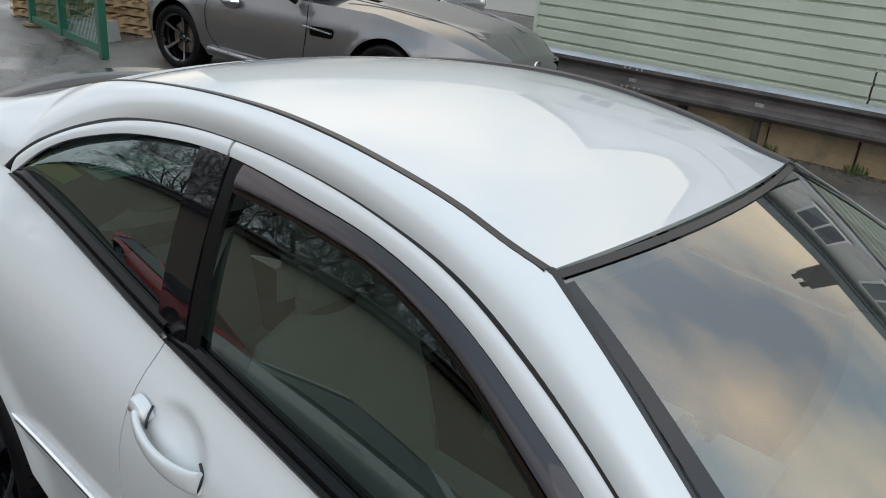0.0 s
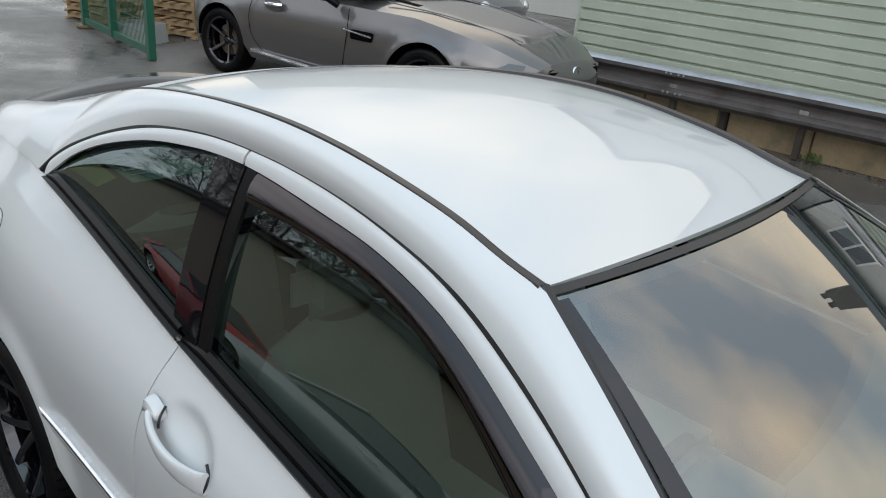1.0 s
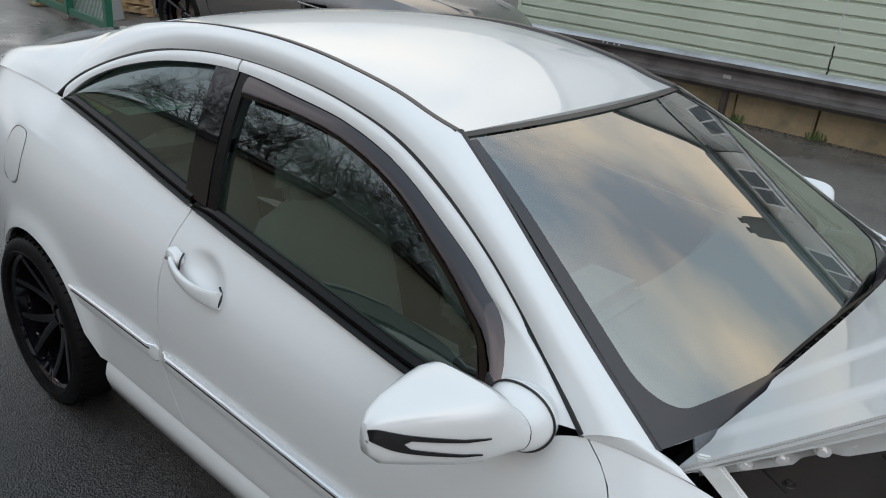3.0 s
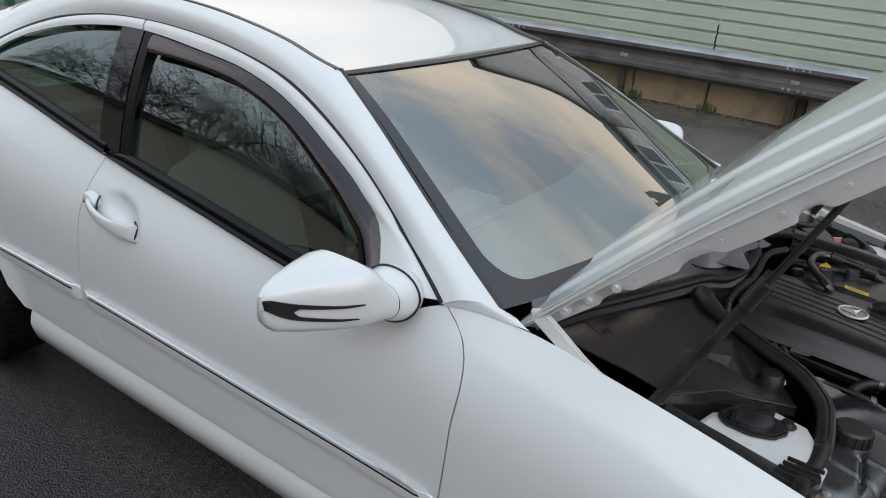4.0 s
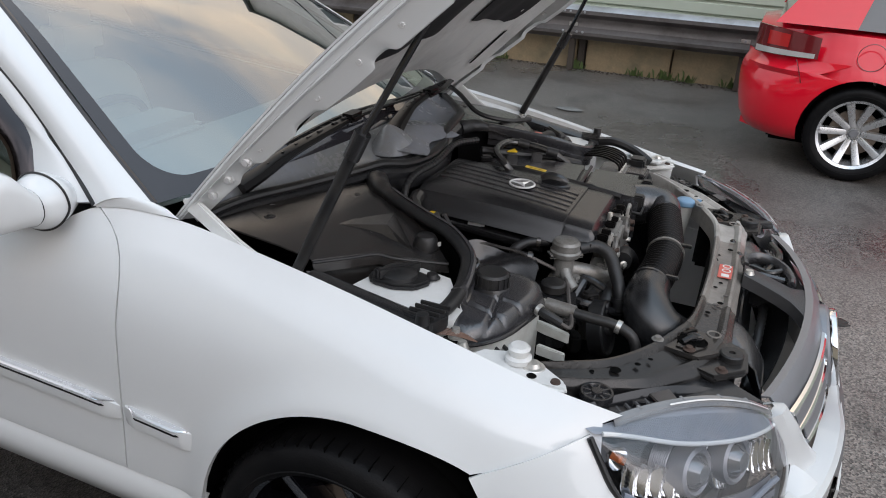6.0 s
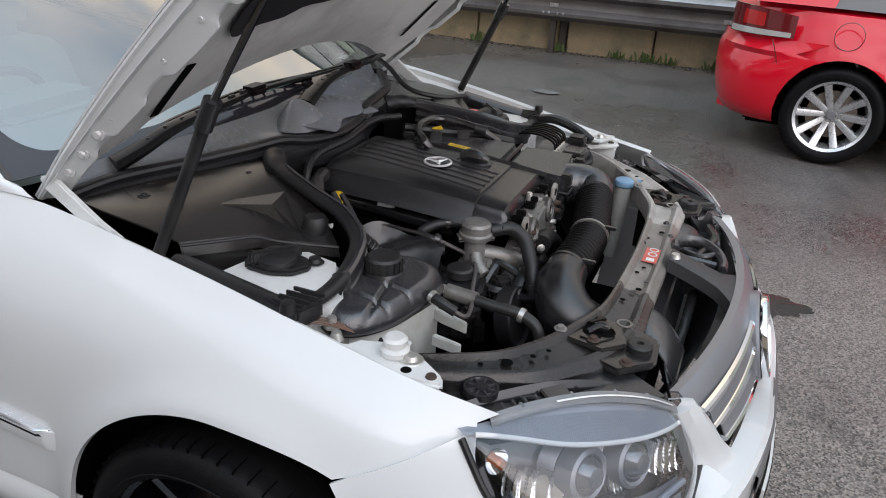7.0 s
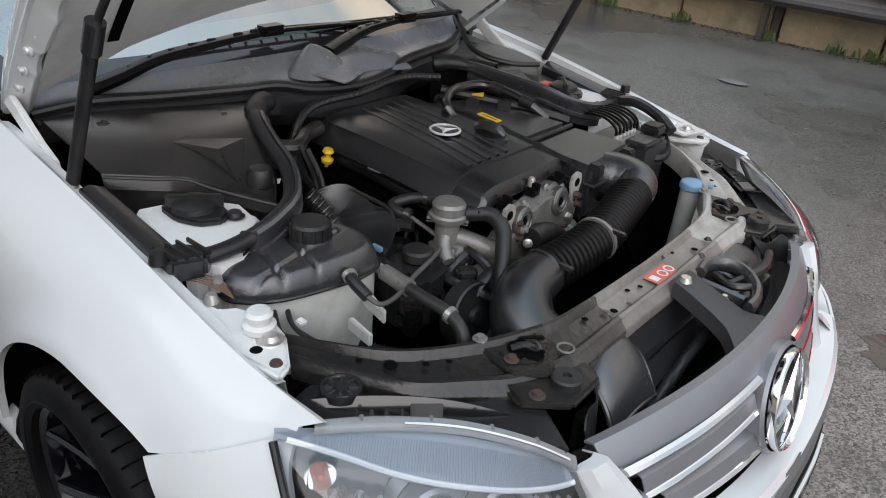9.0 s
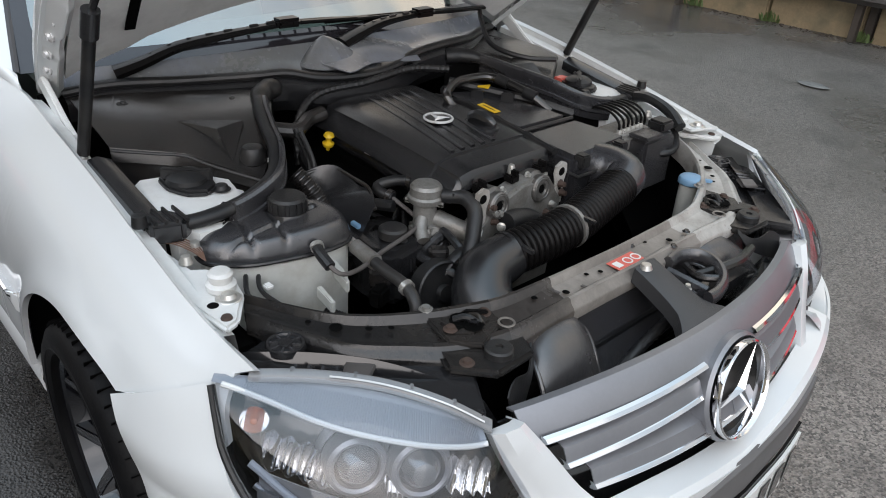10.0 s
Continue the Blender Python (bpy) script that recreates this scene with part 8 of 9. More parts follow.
    part("flap_rubber", mk(sheet([[Vector((0.645 + 0.062 * a + 0.010 * math.sin(5 * a), -0.338 - 0.105 * a, 0.780 - 0.030 * a - 0.012 * math.sin(6 * a))).lerp(Vector((0.658 + 0.057 * a, -0.335 - 0.098 * a, 0.774 - 0.066 * a - 0.02)), b * min(1.0, 0.3 + 3 * a) * (1.2 - 0.4 * a)) for b in lin(0, 1, 4)] for a in lin(0, 1, 14)], 0.003)), RUBBER, car, "black rubber air guide")
    bowl_ = [[(0.630 + 0.078 * b, -0.322 + 0.140 * a - 0.030 * b, 0.772 - 0.012 * b - 0.070 * b * b - 0.030 * (2 * a - 1) ** 4 * (1 - b) + 0.012 * math.sin(math.pi * a) * b) for a in lin(0, 1, 18)] for b in lin(0, 1, 12)]
    # the duct's paler plastic stands in for the light it catches
    duct = part("air_duct", mk(sheet(bowl_, 0.003)), SATIN, car, "curved black radiator duct")
    edge_ = [row[0] for row in bowl_[::2]] + [bowl_[-1][k] for k in range(2, 18, 3)] + [row[-1] for row in bowl_[::-2]]
    part("duct_lip", mk(tube(edge_, 0.0050, 8, 60)), SATIN, duct)
part("red_label", block(-0.017, 0.017, -0.040, 0.040, 0, 0.0012, 0, Matrix.Translation((0.596, -0.008, 0.7955))), RED_LABEL, car, "red warning label on the crossbeam")
for k in range(2):
    part("label_mark", lathe([(0.008, 0.0), (0.008, 0.0008), (0.011, 0.0008), (0.011, 0.0)], Matrix.Translation((0.597, 0.022 - 0.026 * k, 0.7970)), 16), WHITE_LABEL, car)
part("label_mark", block(-0.009, 0.009, -0.008, 0.008, 0, 0.0008, 0, Matrix.Translation((0.596, -0.034, 0.7970))), WHITE_LABEL, car)
for x, y in ((0.620, 0.12), (0.566, 0.05), (0.60, 0.20)):
    part("beam_bolt", lathe([(0.0, 0.005), (0.005, 0.0045), (0.006, 0.002), (0.009, 0.0)], Matrix.Translation((x, y, 0.798)), 8), BEAM_DARK, car)
for x, y in ((0.588, -0.205), (0.606, -0.150)):
    part("beam_clip", block(-0.006, 0.006, -0.004, 0.004, 0, 0.0025, 0.001, Matrix.Translation((x, y, 0.796)) @ Matrix.Rotation(0.2, 4, "Z")), RAIL_DIRTY, car)
for x, y, r in ((0.597, -0.19, 0.006), (0.575, -0.25, 0.005), (0.580, -0.11, 0.004), (0.590, -0.08, 0.004), (0.598, 0.14, 0.006), (0.572, 0.09, 0.004)):
    part("beam_hole", lathe([(0.0, 0.0006), (r, 0.0006), (r + 0.001, 0.0)], Matrix.Translation((x, y, 0.7962)), 12), DARK, car)
brace = part("lock_brace", sheet([[(0.636 + 0.150 * a, yl * (1 - b) + yr * b, 0.812 - 0.038 * a - 0.012 * a * a - (0.030 if b in (0.0, 1.0) else 0.004 * (2 * b - 1) ** 2)) for b in (0.0, 0.03, 0.08, 0.3, 0.6, 0.92, 0.97, 1.0)]
                                   for a, yl, yr in ((0.0, -0.040, 0.022), (0.15, -0.042, 0.020), (0.35, -0.046, 0.018), (0.55, -0.050, 0.018), (0.75, -0.058, 0.022), (0.86, -0.072, 0.036), (0.95, -0.088, 0.054), (1.0, -0.098, 0.062))], 0.004), BRACE, car, "black bonnet lock brace")
frame_ = part("horn_frame", tube([(0.640, 0.075, 0.782), (0.638, 0.118, 0.784), (0.662, 0.150, 0.785), (0.700, 0.150, 0.782), (0.735, 0.122, 0.776), (0.752, 0.075, 0.772), (0.752, 0.040, 0.770)], 0.011, 10, 48, flat=1.5), SATIN, car, "rounded black carrier frame")
part("frame_bar", tube([(0.650, 0.060, 0.772), (0.690, 0.062, 0.770), (0.735, 0.066, 0.766)], 0.010, 8, 14, flat=1.4), SATIN, frame_)
part("frame_box", block(0.665, 0.735, 0.020, 0.060, 0.700, 0.768, 0.010), SATIN, frame_)
part("frame_bolt", lathe([(0.0, 0.010), (0.005, 0.010), (0.006, 0.003), (0.009, 0.002), (0.009, 0.0)], Matrix.Translation((0.705, 0.045, 0.768)), 10), STEEL, frame_)
part("frame_link", tube([(0.655, 0.120, 0.770), (0.700, 0.100, 0.772), (0.730, 0.118, 0.776)], 0.008, 8, 14), PLASTIC_B, frame_)
part("radiator_shroud", sheet([[(0.628 + 0.050 * b * b, y, 0.774 - 0.125 * b + 0.004 * math.sin(9 * y)) for y in lin(-0.185, 0.40, 14)] for b in lin(0, 1, 8)], 0.003), SATIN, car, "dark grey radiator shroud")
part("brace_bolt", lathe([(0.0, 0.010), (0.009, 0.009), (0.013, 0.0)], Matrix.Translation((0.648, -0.022, 0.810)), 12), STEEL, brace)
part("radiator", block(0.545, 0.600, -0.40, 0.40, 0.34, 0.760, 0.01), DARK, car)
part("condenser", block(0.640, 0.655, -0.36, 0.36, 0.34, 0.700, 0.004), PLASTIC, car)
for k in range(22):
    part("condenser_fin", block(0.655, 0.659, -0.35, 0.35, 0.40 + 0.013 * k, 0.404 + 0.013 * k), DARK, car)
part("cooler_pipe", tube([(0.690, -0.20, 0.60), (0.700, -0.05, 0.690), (0.700, 0.10, 0.720), (0.690, 0.2, 0.70)], 0.011, 10, 60, radii=lambda k: 0.011 + 0.0012 * math.sin(k * 160)), RUBBER, car, "ribbed black pipe behind the grille")
part("horn_bracket", tube([(0.690, 0.10, 0.770), (0.720, 0.20, 0.780), (0.700, 0.30, 0.770)], 0.010, 8, 14), BEAM_DARK, car)
part("horn_bracket", block(0.690, 0.725, 0.11, 0.28, 0.700, 0.760, 0.02), PLASTIC, car)
part("grille_shelf", sheet([[(grille_x(y, 0.74) - 0.06 - 0.05 * a, y, 0.715 - 0.12 * y * y - 0.10 * a) for a in lin(0, 1, 4)] for y in lin(-0.44, 0.44, 20)], 0.003), PLASTIC, car)

# far side: washer filler, brake unit, cables
part("washer_neck", tube([(0.432, 0.490, 0.55), (0.442, 0.478, 0.70), (0.447, 0.472, 0.784)], 0.021, 14, 12, radii=lambda k: 0.019 + 0.006 * k), TANK, car, "milky washer bottle neck")
part("washer_cap", lathe([(0.026, 0.786), (0.030, 0.789), (0.030, 0.798), (0.028, 0.803), (0.026, 0.805), (0.010, 0.808), (0.0, 0.808)], Matrix.Translation((0.447, 0.472, -0.006)), 24), BLUE, car, "blue washer bottle cap")
part("cap_tab", prism([(0.462, 0.490), (0.486, 0.505), (0.492, 0.494), (0.470, 0.478)], 0.790, 0.797, 0.002), BLUE, car)
unit = part("brake_unit", block(0.190, 0.310, 0.470, 0.605, 0.700, 0.842, 0.008), SATIN, car, "black brake hydraulic unit")
part("unit_block", block(0.165, 0.262, 0.430, 0.575, 0.80, 0.846, 0.008), ALU, unit)
for k in range(6):
    part("pipe_nut", lathe([(0.0, 0.016), (0.006, 0.016), (0.008, 0.010), (0.009, 0.0)], Matrix.Translation((0.236, 0.448 + 0.019 * k, 0.842)), 8), STEEL, unit)
for k in range(7):
    y = 0.448 + 0.019 * k
    part("brake_pipe", tube([(0.236, y, 0.850), (0.234, y, 0.872 + 0.003 * (k % 3)), (0.205, y + 0.012, 0.886), (0.150, y + 0.035, 0.884), (0.105, y + 0.055, 0.868), (0.085, y + 0.065, 0.835)], 0.0036, 6, 30), TRIM, car, "black brake pipe")
part("unit_plug", block(0.245, 0.295, 0.560, 0.615, 0.842, 0.870, 0.006), RUBBER, unit)
part("unit_cap", block(0.252, 0.312, 0.468, 0.545, 0.840, 0.852, 0.004), SATIN, unit)
part("far_hose", tube([(0.215, 0.650, 0.830), (0.262, 0.665, 0.826), (0.296, 0.640, 0.805), (0.318, 0.575, 0.795), (0.296, 0.545, 0.790), (0.27, 0.55, 0.77)], 0.0095, 10, 30), RUBBER, car)
part("ribbed_cable", tube([(-0.140, -0.265, 0.800), (-0.165, -0.255, 0.88), (-0.185, -0.20, 0.935), (-0.170, -0.05, 0.955), (-0.175, 0.10, 0.965), (-0.15, 0.20, 0.955)], 0.012, 8, 120, radii=lambda k: 0.0088 + 0.0012 * math.sin(k * 240)), RUBBER, car, "corrugated black cable sleeve")
part("heater_hose", tube([(-0.16, -0.185, 0.905), (-0.150, -0.23, 0.902), (-0.120, -0.285, 0.895), (-0.135, -0.34, 0.905)], 0.017, 10, 20), PLASTIC_B, car)
part("grey_hose", tube([(0.010, 0.104, 0.890), (-0.016, 0.078, 0.936), (-0.060, 0.133, 0.945), (-0.080, 0.192, 0.946), (-0.066, 0.270, 0.945), (0.0, 0.292, 0.938), (0.054, 0.300, 0.925), (0.100, 0.330, 0.890)], 0.0105, 10, 40), PLASTIC_B, car, "dusty black breather hose")
for x, y, z in ((-0.030, 0.285, 0.941), (0.054, 0.300, 0.925)):
    part("hose_sleeve", tube([(x - 0.016, y - 0.004, z + 0.003), (x + 0.016, y + 0.004, z - 0.003)], 0.0145, 12), RUBBER, car)
part("dip_tag", prism([(-0.062, 0.225), (-0.034, 0.238), (-0.050, 0.262)], 0.926, 0.931, 0.001), YELLOW, car, "small yellow tag")
part("coil_loom", tube([(-0.13, 0.19, 0.93), (-0.04, 0.26, 0.915), (0.05, 0.33, 0.90), (0.12, 0.40, 0.875)], 0.012, 8, 24), RUBBER, car, "taped black wiring loom")
for k in range(3):
    part("injector_plug", block(-0.016, 0.016, -0.011, 0.011, -0.012, 0.014, 0.004, Matrix.Translation((-0.10 + 0.06 * k, 0.155 + 0.05 * k, 0.915)) @ Matrix.Rotation(0.5, 4, "Z")), PLASTIC, car)
part("far_cable_run", tube([(0.11, 0.68, 0.872), (0.17, 0.67, 0.885), (0.25, 0.665, 0.865), (0.30, 0.64, 0.845)], 0.015, 8, 20), RUBBER, car)
part("red_clip", block(-0.085, -0.055, 0.560, 0.60, 0.885, 0.897, 0.003), RED_LABEL, car)
part("loop_cable", tube([(-0.40, 0.56, 1.02), (-0.33, 0.50, 1.01), (-0.24, 0.46, 0.965), (-0.15, 0.50, 0.945), (-0.10, 0.58, 0.94)], 0.0075, 8, 28), RUBBER, car)
part("far_wing_bracket", flip(prism([(0.22, -0.735), (0.24, -0.655), (0.33, -0.645), (0.36, -0.735)], 0.838, 0.846, 0.003)), PAINT_IN, car)
for x, y in ((0.26, 0.68), (0.32, 0.69)):
    part("panel_bolt", lathe([(0.0, 0.012), (0.010, 0.010), (0.014, 0.003), (0.020, 0.002), (0.022, 0.0)], Matrix.Translation((x, y, 0.846)), 14), STEEL, car)
rb = random.Random(33)
for k in range(26):
    x, y = 0.02 + 0.30 * rb.random(), -0.40 + 0.18 * rb.random()
    z = 0.70 + 0.06 * rb.random()
    part("engine_lump", block(-0.02, 0.02, -0.014, 0.014, -0.02, 0.02, 0.006, Matrix.Translation((x, y, z)) @ Matrix.Rotation(rb.random() * 3, 4, "Z")), rb.choice((PLASTIC, DARK, ALU, PLASTIC_B)), car)
for k in range(14):
    x, y = 0.05 + 0.28 * rb.random(), -0.42 + 0.25 * rb.random()
    part("hose_run", tube([(x, y, 0.72), (x + 0.06 * rb.gauss(0, 1), y + 0.05 * rb.gauss(0, 1), 0.76 + 0.03 * rb.random()), (x + 0.08 * rb.gauss(0, 1), y + 0.07 * rb.gauss(0, 1), 0.70)], 0.006 + 0.006 * rb.random(), 8, 14), rb.choice((RUBBER, PLASTIC)), car)

# ---- other parked cars ----
def parked_car(name, label, at, yaw, paint, wb, fo, ro, half, deck, roof, rim, rim_face, spokes, double, shoulder=0.86, hatch=False, group="parked cars"):
    """A parked car, nose to +x, origin under its rear axle. deck: x, height rows of the centre line; roof: rear foot, rear top, front top, front foot as (x, z)."""
    c = thing(name, label, "car", at, yaw, group)
    x0, x1 = -ro, wb + fo
    zc = curve_of(*deck)
    arch = 0.355

    def wide(x):
        e = min((x - x0), (x1 - x))
        return half * (1 - 0.42 * max(0.0, 1 - e / 0.75) ** 2.6)

    def low(x):
        z = 0.22
        for cx in (0.0, wb):
            d = abs(x - cx)
            if d < arch:
                z = max(z, 0.33 + math.sqrt(arch * arch - d * d))
        return z

    def zs(x):
        return min(shoulder + 0.04 * (0.5 - (x - x0) / (x1 - x0)), zc(x) - 0.05)

    xs = sorted(set([round(v, 3) for v in lin(x0, x1, 60)] + [cx + arch * math.cos(a) for cx in (0.0, wb) for a in lin(0.02, math.pi - 0.02, 18)]))
    for s in (-1, 1):
        rows = []
        for x in xs:
            w, lo, hi = wide(x), low(x), zs(x)
            col = []
            for k in range(13):
                v = k / 12
                z = lo + (hi - lo) * v
                zn = (z - 0.22) / (hi - 0.22)
                y = w * (0.955 + 0.045 * math.sin(math.pi * min(1, zn * 1.15)) - 0.085 * max(0.0, zn - 0.70) ** 1.5 * 6)
                for cx in (0.0, wb):
                    y += 0.018 * math.exp(-(((math.hypot(x - cx, z - 0.33) - arch) / 0.05) ** 2))
                col.append((x, s * y, z))
            rows.append(col)
        side = part("body_side", sheet(rows, 0.0), paint, c)
    rows = []
    for x in xs:
        w, hi = wide(x), zs(x)
        e = w * (0.955 + 0.045 * math.sin(math.pi * min(1, 1.15)) - 0.085 * 0.30 ** 1.5 * 6)
        rows.append([(x, v * e, hi + (zc(x) - hi) * (1 - abs(v) ** 3.2)) for v in lin(-1, 1, 20)])
    part("deck", sheet(rows), paint, c)
    for xe, nm in ((x0, "rear_bumper"), (x1, "front_bumper"))[1 if hatch else 0:]:
        s = -1 if xe == x0 else 1
        rows = []
        for v in lin(-1, 1, 24):
            y = v * wide(xe) * 0.99
            rows.append([(xe + s * d * (1 - abs(v) ** 4), y, 0.20 + (zs(xe) + 0.05 * (1 - abs(v) ** 3.2) - 0.20) * f) for f, d in ((0.0, 0.02), (0.2, 0.07), (0.45, 0.10), (0.7, 0.09), (0.9, 0.05), (1.0, 0.0))])
        part(nm, sheet(rows), paint, c)
    (ax, az), (bx, bz), (dx, dz), (ex, ez) = roof
    bw, tw = half * 0.875, half * 0.66
    top = [(bx, tw, bz), (dx, tw, dz)]
    rf = part("roof", sheet([[(bx + (dx - bx) * k, v * tw * (0.96 + 0.10 * math.sin(math.pi * k)), bz + (dz - bz) * k + 0.035 * math.sin(math.pi * (0.15 + 0.7 * k)) + 0.03 * (1 - v * v)) for v in lin(-1, 1, 12)] for k in lin(0, 1, 12)], -0.01), paint, c)
    fw = part("windscreen", sheet([[(dx + (ex - dx) * k + 0.10 * k * (1 - v * v), v * (tw * 0.96 + (bw - tw) * k) * 0.97, dz + 0.025 + (ez - dz - 0.02) * k + 0.02 * (1 - v * v)) for v in lin(-1, 1, 12)] for k in lin(0, 1, 8)]), WIN_DARK, c)
    part("rear_window", sheet([[(bx + (ax - bx) * k, v * (tw * 0.94 + (bw - tw) * k) * 0.95, bz + 0.02 + (az - bz) * k) for v in lin(-1, 1, 12)] for k in lin(0, 1, 8)]), WIN_DARK, c)
    for s in (-1, 1):
        part("side_window", sheet([[(ax + 0.12 + (ex - ax - 0.2) * k + (bx - ax + (dx - ex - bx + ax) * k) * q, s * (bw + (tw - bw) * q - 0.01), (az + (ez - az) * k) * (1 - q) + (bz + (dz - bz) * k + 0.02) * q) for q in lin(0, 1, 6)] for k in lin(0, 1, 16)]), WIN_DARK, c)
        part("roof_pillar", tube([(ex, s * bw, ez), (dx, s * tw, dz + 0.02)], 0.035, 8), paint, c)
        rp = [(ax, s * bw, az), (bx, s * tw, bz + 0.02)]
        part("rear_pillar", sheet([[(ax - 0.02 + (0.50 if hatch else 0.28) * k * (1 - 0.4 * q) + (bx - ax) * q, s * (bw + (tw - bw) * q + 0.006), az + (bz + 0.02 - az) * q) for q in lin(0, 1, 8)] for k in lin(0, 1, 5)]), paint, c)
    for x in (0.0, wb):
        for s in (-1, 1):
            spoke_wheel(c, (x, s * (half - 0.125), 0.318), 0, s, rim, rim_face, spokes, double, broad=1.35 if spokes == 10 else 1.0)
            rows = [[(x + 0.35 * math.cos(a), s * y, max(0.15, 0.33 + 0.35 * math.sin(a))) for y in (half - 0.02, half - 0.35)] for a in lin(0, math.pi, 16)]
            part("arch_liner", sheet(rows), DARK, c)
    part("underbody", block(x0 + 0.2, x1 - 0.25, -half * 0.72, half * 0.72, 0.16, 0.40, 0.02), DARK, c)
    return c, wide, zs


# red hatchback
golf, gw, gz = parked_car("red_hatchback", "red hatchback with silver ten-spoke wheels on damp asphalt", (1.27, 4.66, 0), -1.5, RED_PAINT, 2.578, 0.86, 0.74, 0.885,
                          ((-0.74, 0.95), (-0.55, 0.98), (0.0, 1.0), (1.2, 0.99), (2.0, 0.98), (2.9, 0.86), (3.44, 0.68)), ((-0.62, 0.98), (-0.30, 1.40), (1.05, 1.44), (1.95, 0.97)),
                          RIM_SILVER, RIM_SILVER, 10, False, 0.93, True)


def golf_lamp(u, v, out=0.006):
    """u from the hatch edge round to the flank, v from the foot to the top."""
    x = -0.735 + 0.40 * u ** 1.35
    y = 0.60 + 0.262 * (1 - (1 - u) ** 2.0)
    z = 0.765 + 0.015 * u + v * (0.185 - 0.050 * u * u)
    return x - out * (1 - u), -(y + out), z


lamp = part("tail_lamp", sheet([[golf_lamp(u, v) for v in lin(0, 1, 8)] for u in lin(0, 1, 14)], -0.02), TAIL_DARK, golf, "smoked red tail lamp cluster")
part("lamp_glow", sheet([[golf_lamp(u, v, 0.010) for v in lin(0.35, 0.85, 5)] for u in lin(0.30, 0.62, 6)], -0.004), TAIL_RED, lamp, "bright red lens segment")
part("clear_strip", sheet([[golf_lamp(u, v, 0.010) for v in lin(0.03, 0.24, 4)] for u in lin(0.06, 0.96, 12)], -0.004), LENS_WHITE, lamp, "clear reversing strip")


def tail_skin():
    rows = []
    zs_ = ((0.215, -0.110), (0.25, -0.060), (0.32, -0.022), (0.42, 0.0), (0.52, 0.012), (0.60, 0.016), (0.655, 0.010), (0.690, -0.002), (0.715, -0.016), (0.765, -0.020))
    for u in lin(0, 1, 26):
        row = []
        for z, o in zs_:
            xa = -math.sqrt(max(0.0, 0.362 ** 2 - (z - 0.33) ** 2)) if z < 0.69 else -0.05 - 0.25 * (1 - (z - 0.69) / 0.08)
            xa = min(xa, -0.12)
            row.append((-0.800 + (0.800 + xa) * u ** 1.45 - o * (1 - u), -(0.40 + 0.482 * (1 - (1 - u) ** 2.3) + o * min(1.0, 2 * u)), z))
        rows.append(row)
    return sheet(rows)


part("rear_bumper_skin", tail_skin(), RED_PAINT, golf)
part("bumper_fold", tube([(-0.70, -0.62, 0.365), (-0.62, -0.73, 0.355), (-0.55, -0.79, 0.36)], 0.006, 6, 12), TAIL_DARK, golf)
ring = [(-0.02 + 0.085 * math.cos(a), -0.868, 0.83 + 0.085 * math.sin(a)) for a in lin(0, 2 * math.pi, 24)]
part("fuel_flap_gap", tube(ring, 0.003, 6, 48), TAIL_DARK, golf)
part("wheel_emblem", lathe([(0.0, 0.002), (0.026, 0.001), (0.028, -0.004)], Matrix.Translation((0, -0.80, 0.318)) @ Matrix.Rotation(radians(90), 4, "X"), 20), GRILLE, golf)
part("bumper_seam", tube([(-0.46, -0.853, 0.765), (-0.43, -0.872, 0.70), (-0.40, -0.885, 0.62)], 0.003, 6, 10), TAIL_DARK, golf)

# grey roadster
slk, sw, sz = parked_car("grey_roadster", "grey metallic two-seat roadster with dark five-spoke wheels", (-9.13, 4.49, 0), 7, GREY_CAR, 2.43, 0.82, 0.80, 0.895,
                         ((-0.80, 0.93), (-0.4, 0.97), (0.3, 0.98), (1.2, 0.98), (1.75, 0.95), (2.4, 0.88), (2.9, 0.78), (3.25, 0.62)), ((0.05, 0.99), (0.35, 1.26), (1.05, 1.29), (1.72, 0.95)),
                         RIM_BLACK, RIM_FACE, 5, False, 0.86)
slk.matrix_world = slk.matrix_world @ Matrix.Diagonal((1.28, 1.18, 1.18, 1))
hd = part("door_handle", tube([(0.62, -0.865, 0.76), (0.66, -0.905, 0.765), (0.78, -0.910, 0.765), (0.84, -0.868, 0.765)], 0.018, 8, 16), CHROME, slk)
part("handle_dish", lathe([(0.0, -0.01), (0.06, 0.0), (0.085, 0.002)], facing((0.73, -0.868, 0.76), (0, -1, 0.1)) @ Matrix.Diagonal((1.4, 0.7, 1, 1)), 20), GREY_CAR, slk)
wm = part("wing_mirror", block(1.28, 1.42, -1.08, -0.90, 0.93, 1.05, 0.05, seg=4), GREY_CAR, slk)
part("mirror_stalk", tube([(1.38, -0.94, 0.94), (1.45, -0.87, 0.88), (1.48, -0.83, 0.85)], 0.03, 8, 10), TRIM, wm)
part("door_gap", tube([(0.46, -0.835, 0.86), (0.43, -0.895, 0.65), (0.46, -0.893, 0.45), (0.62, -0.870, 0.28)], 0.0035, 6, 24), DARK, slk)
part("door_gap", tube([(1.62, -0.845, 0.84), (1.64, -0.890, 0.65), (1.60, -0.890, 0.35)], 0.0035, 6, 20), DARK, slk)
vent = part("side_vent", block(1.68, 1.92, -0.905, -0.870, 0.60, 0.68, 0.01), DARK, slk, "dark side vent with chrome bar")
part("vent_bar", tube([(1.62, -0.908, 0.675), (1.92, -0.912, 0.645)], 0.010, 8), CHROME, vent)
part("sill_trim", tube([(0.46, -0.895, 0.30), (1.2, -0.900, 0.27), (2.0, -0.890, 0.27)], 0.02, 8, 16), CHROME, slk)
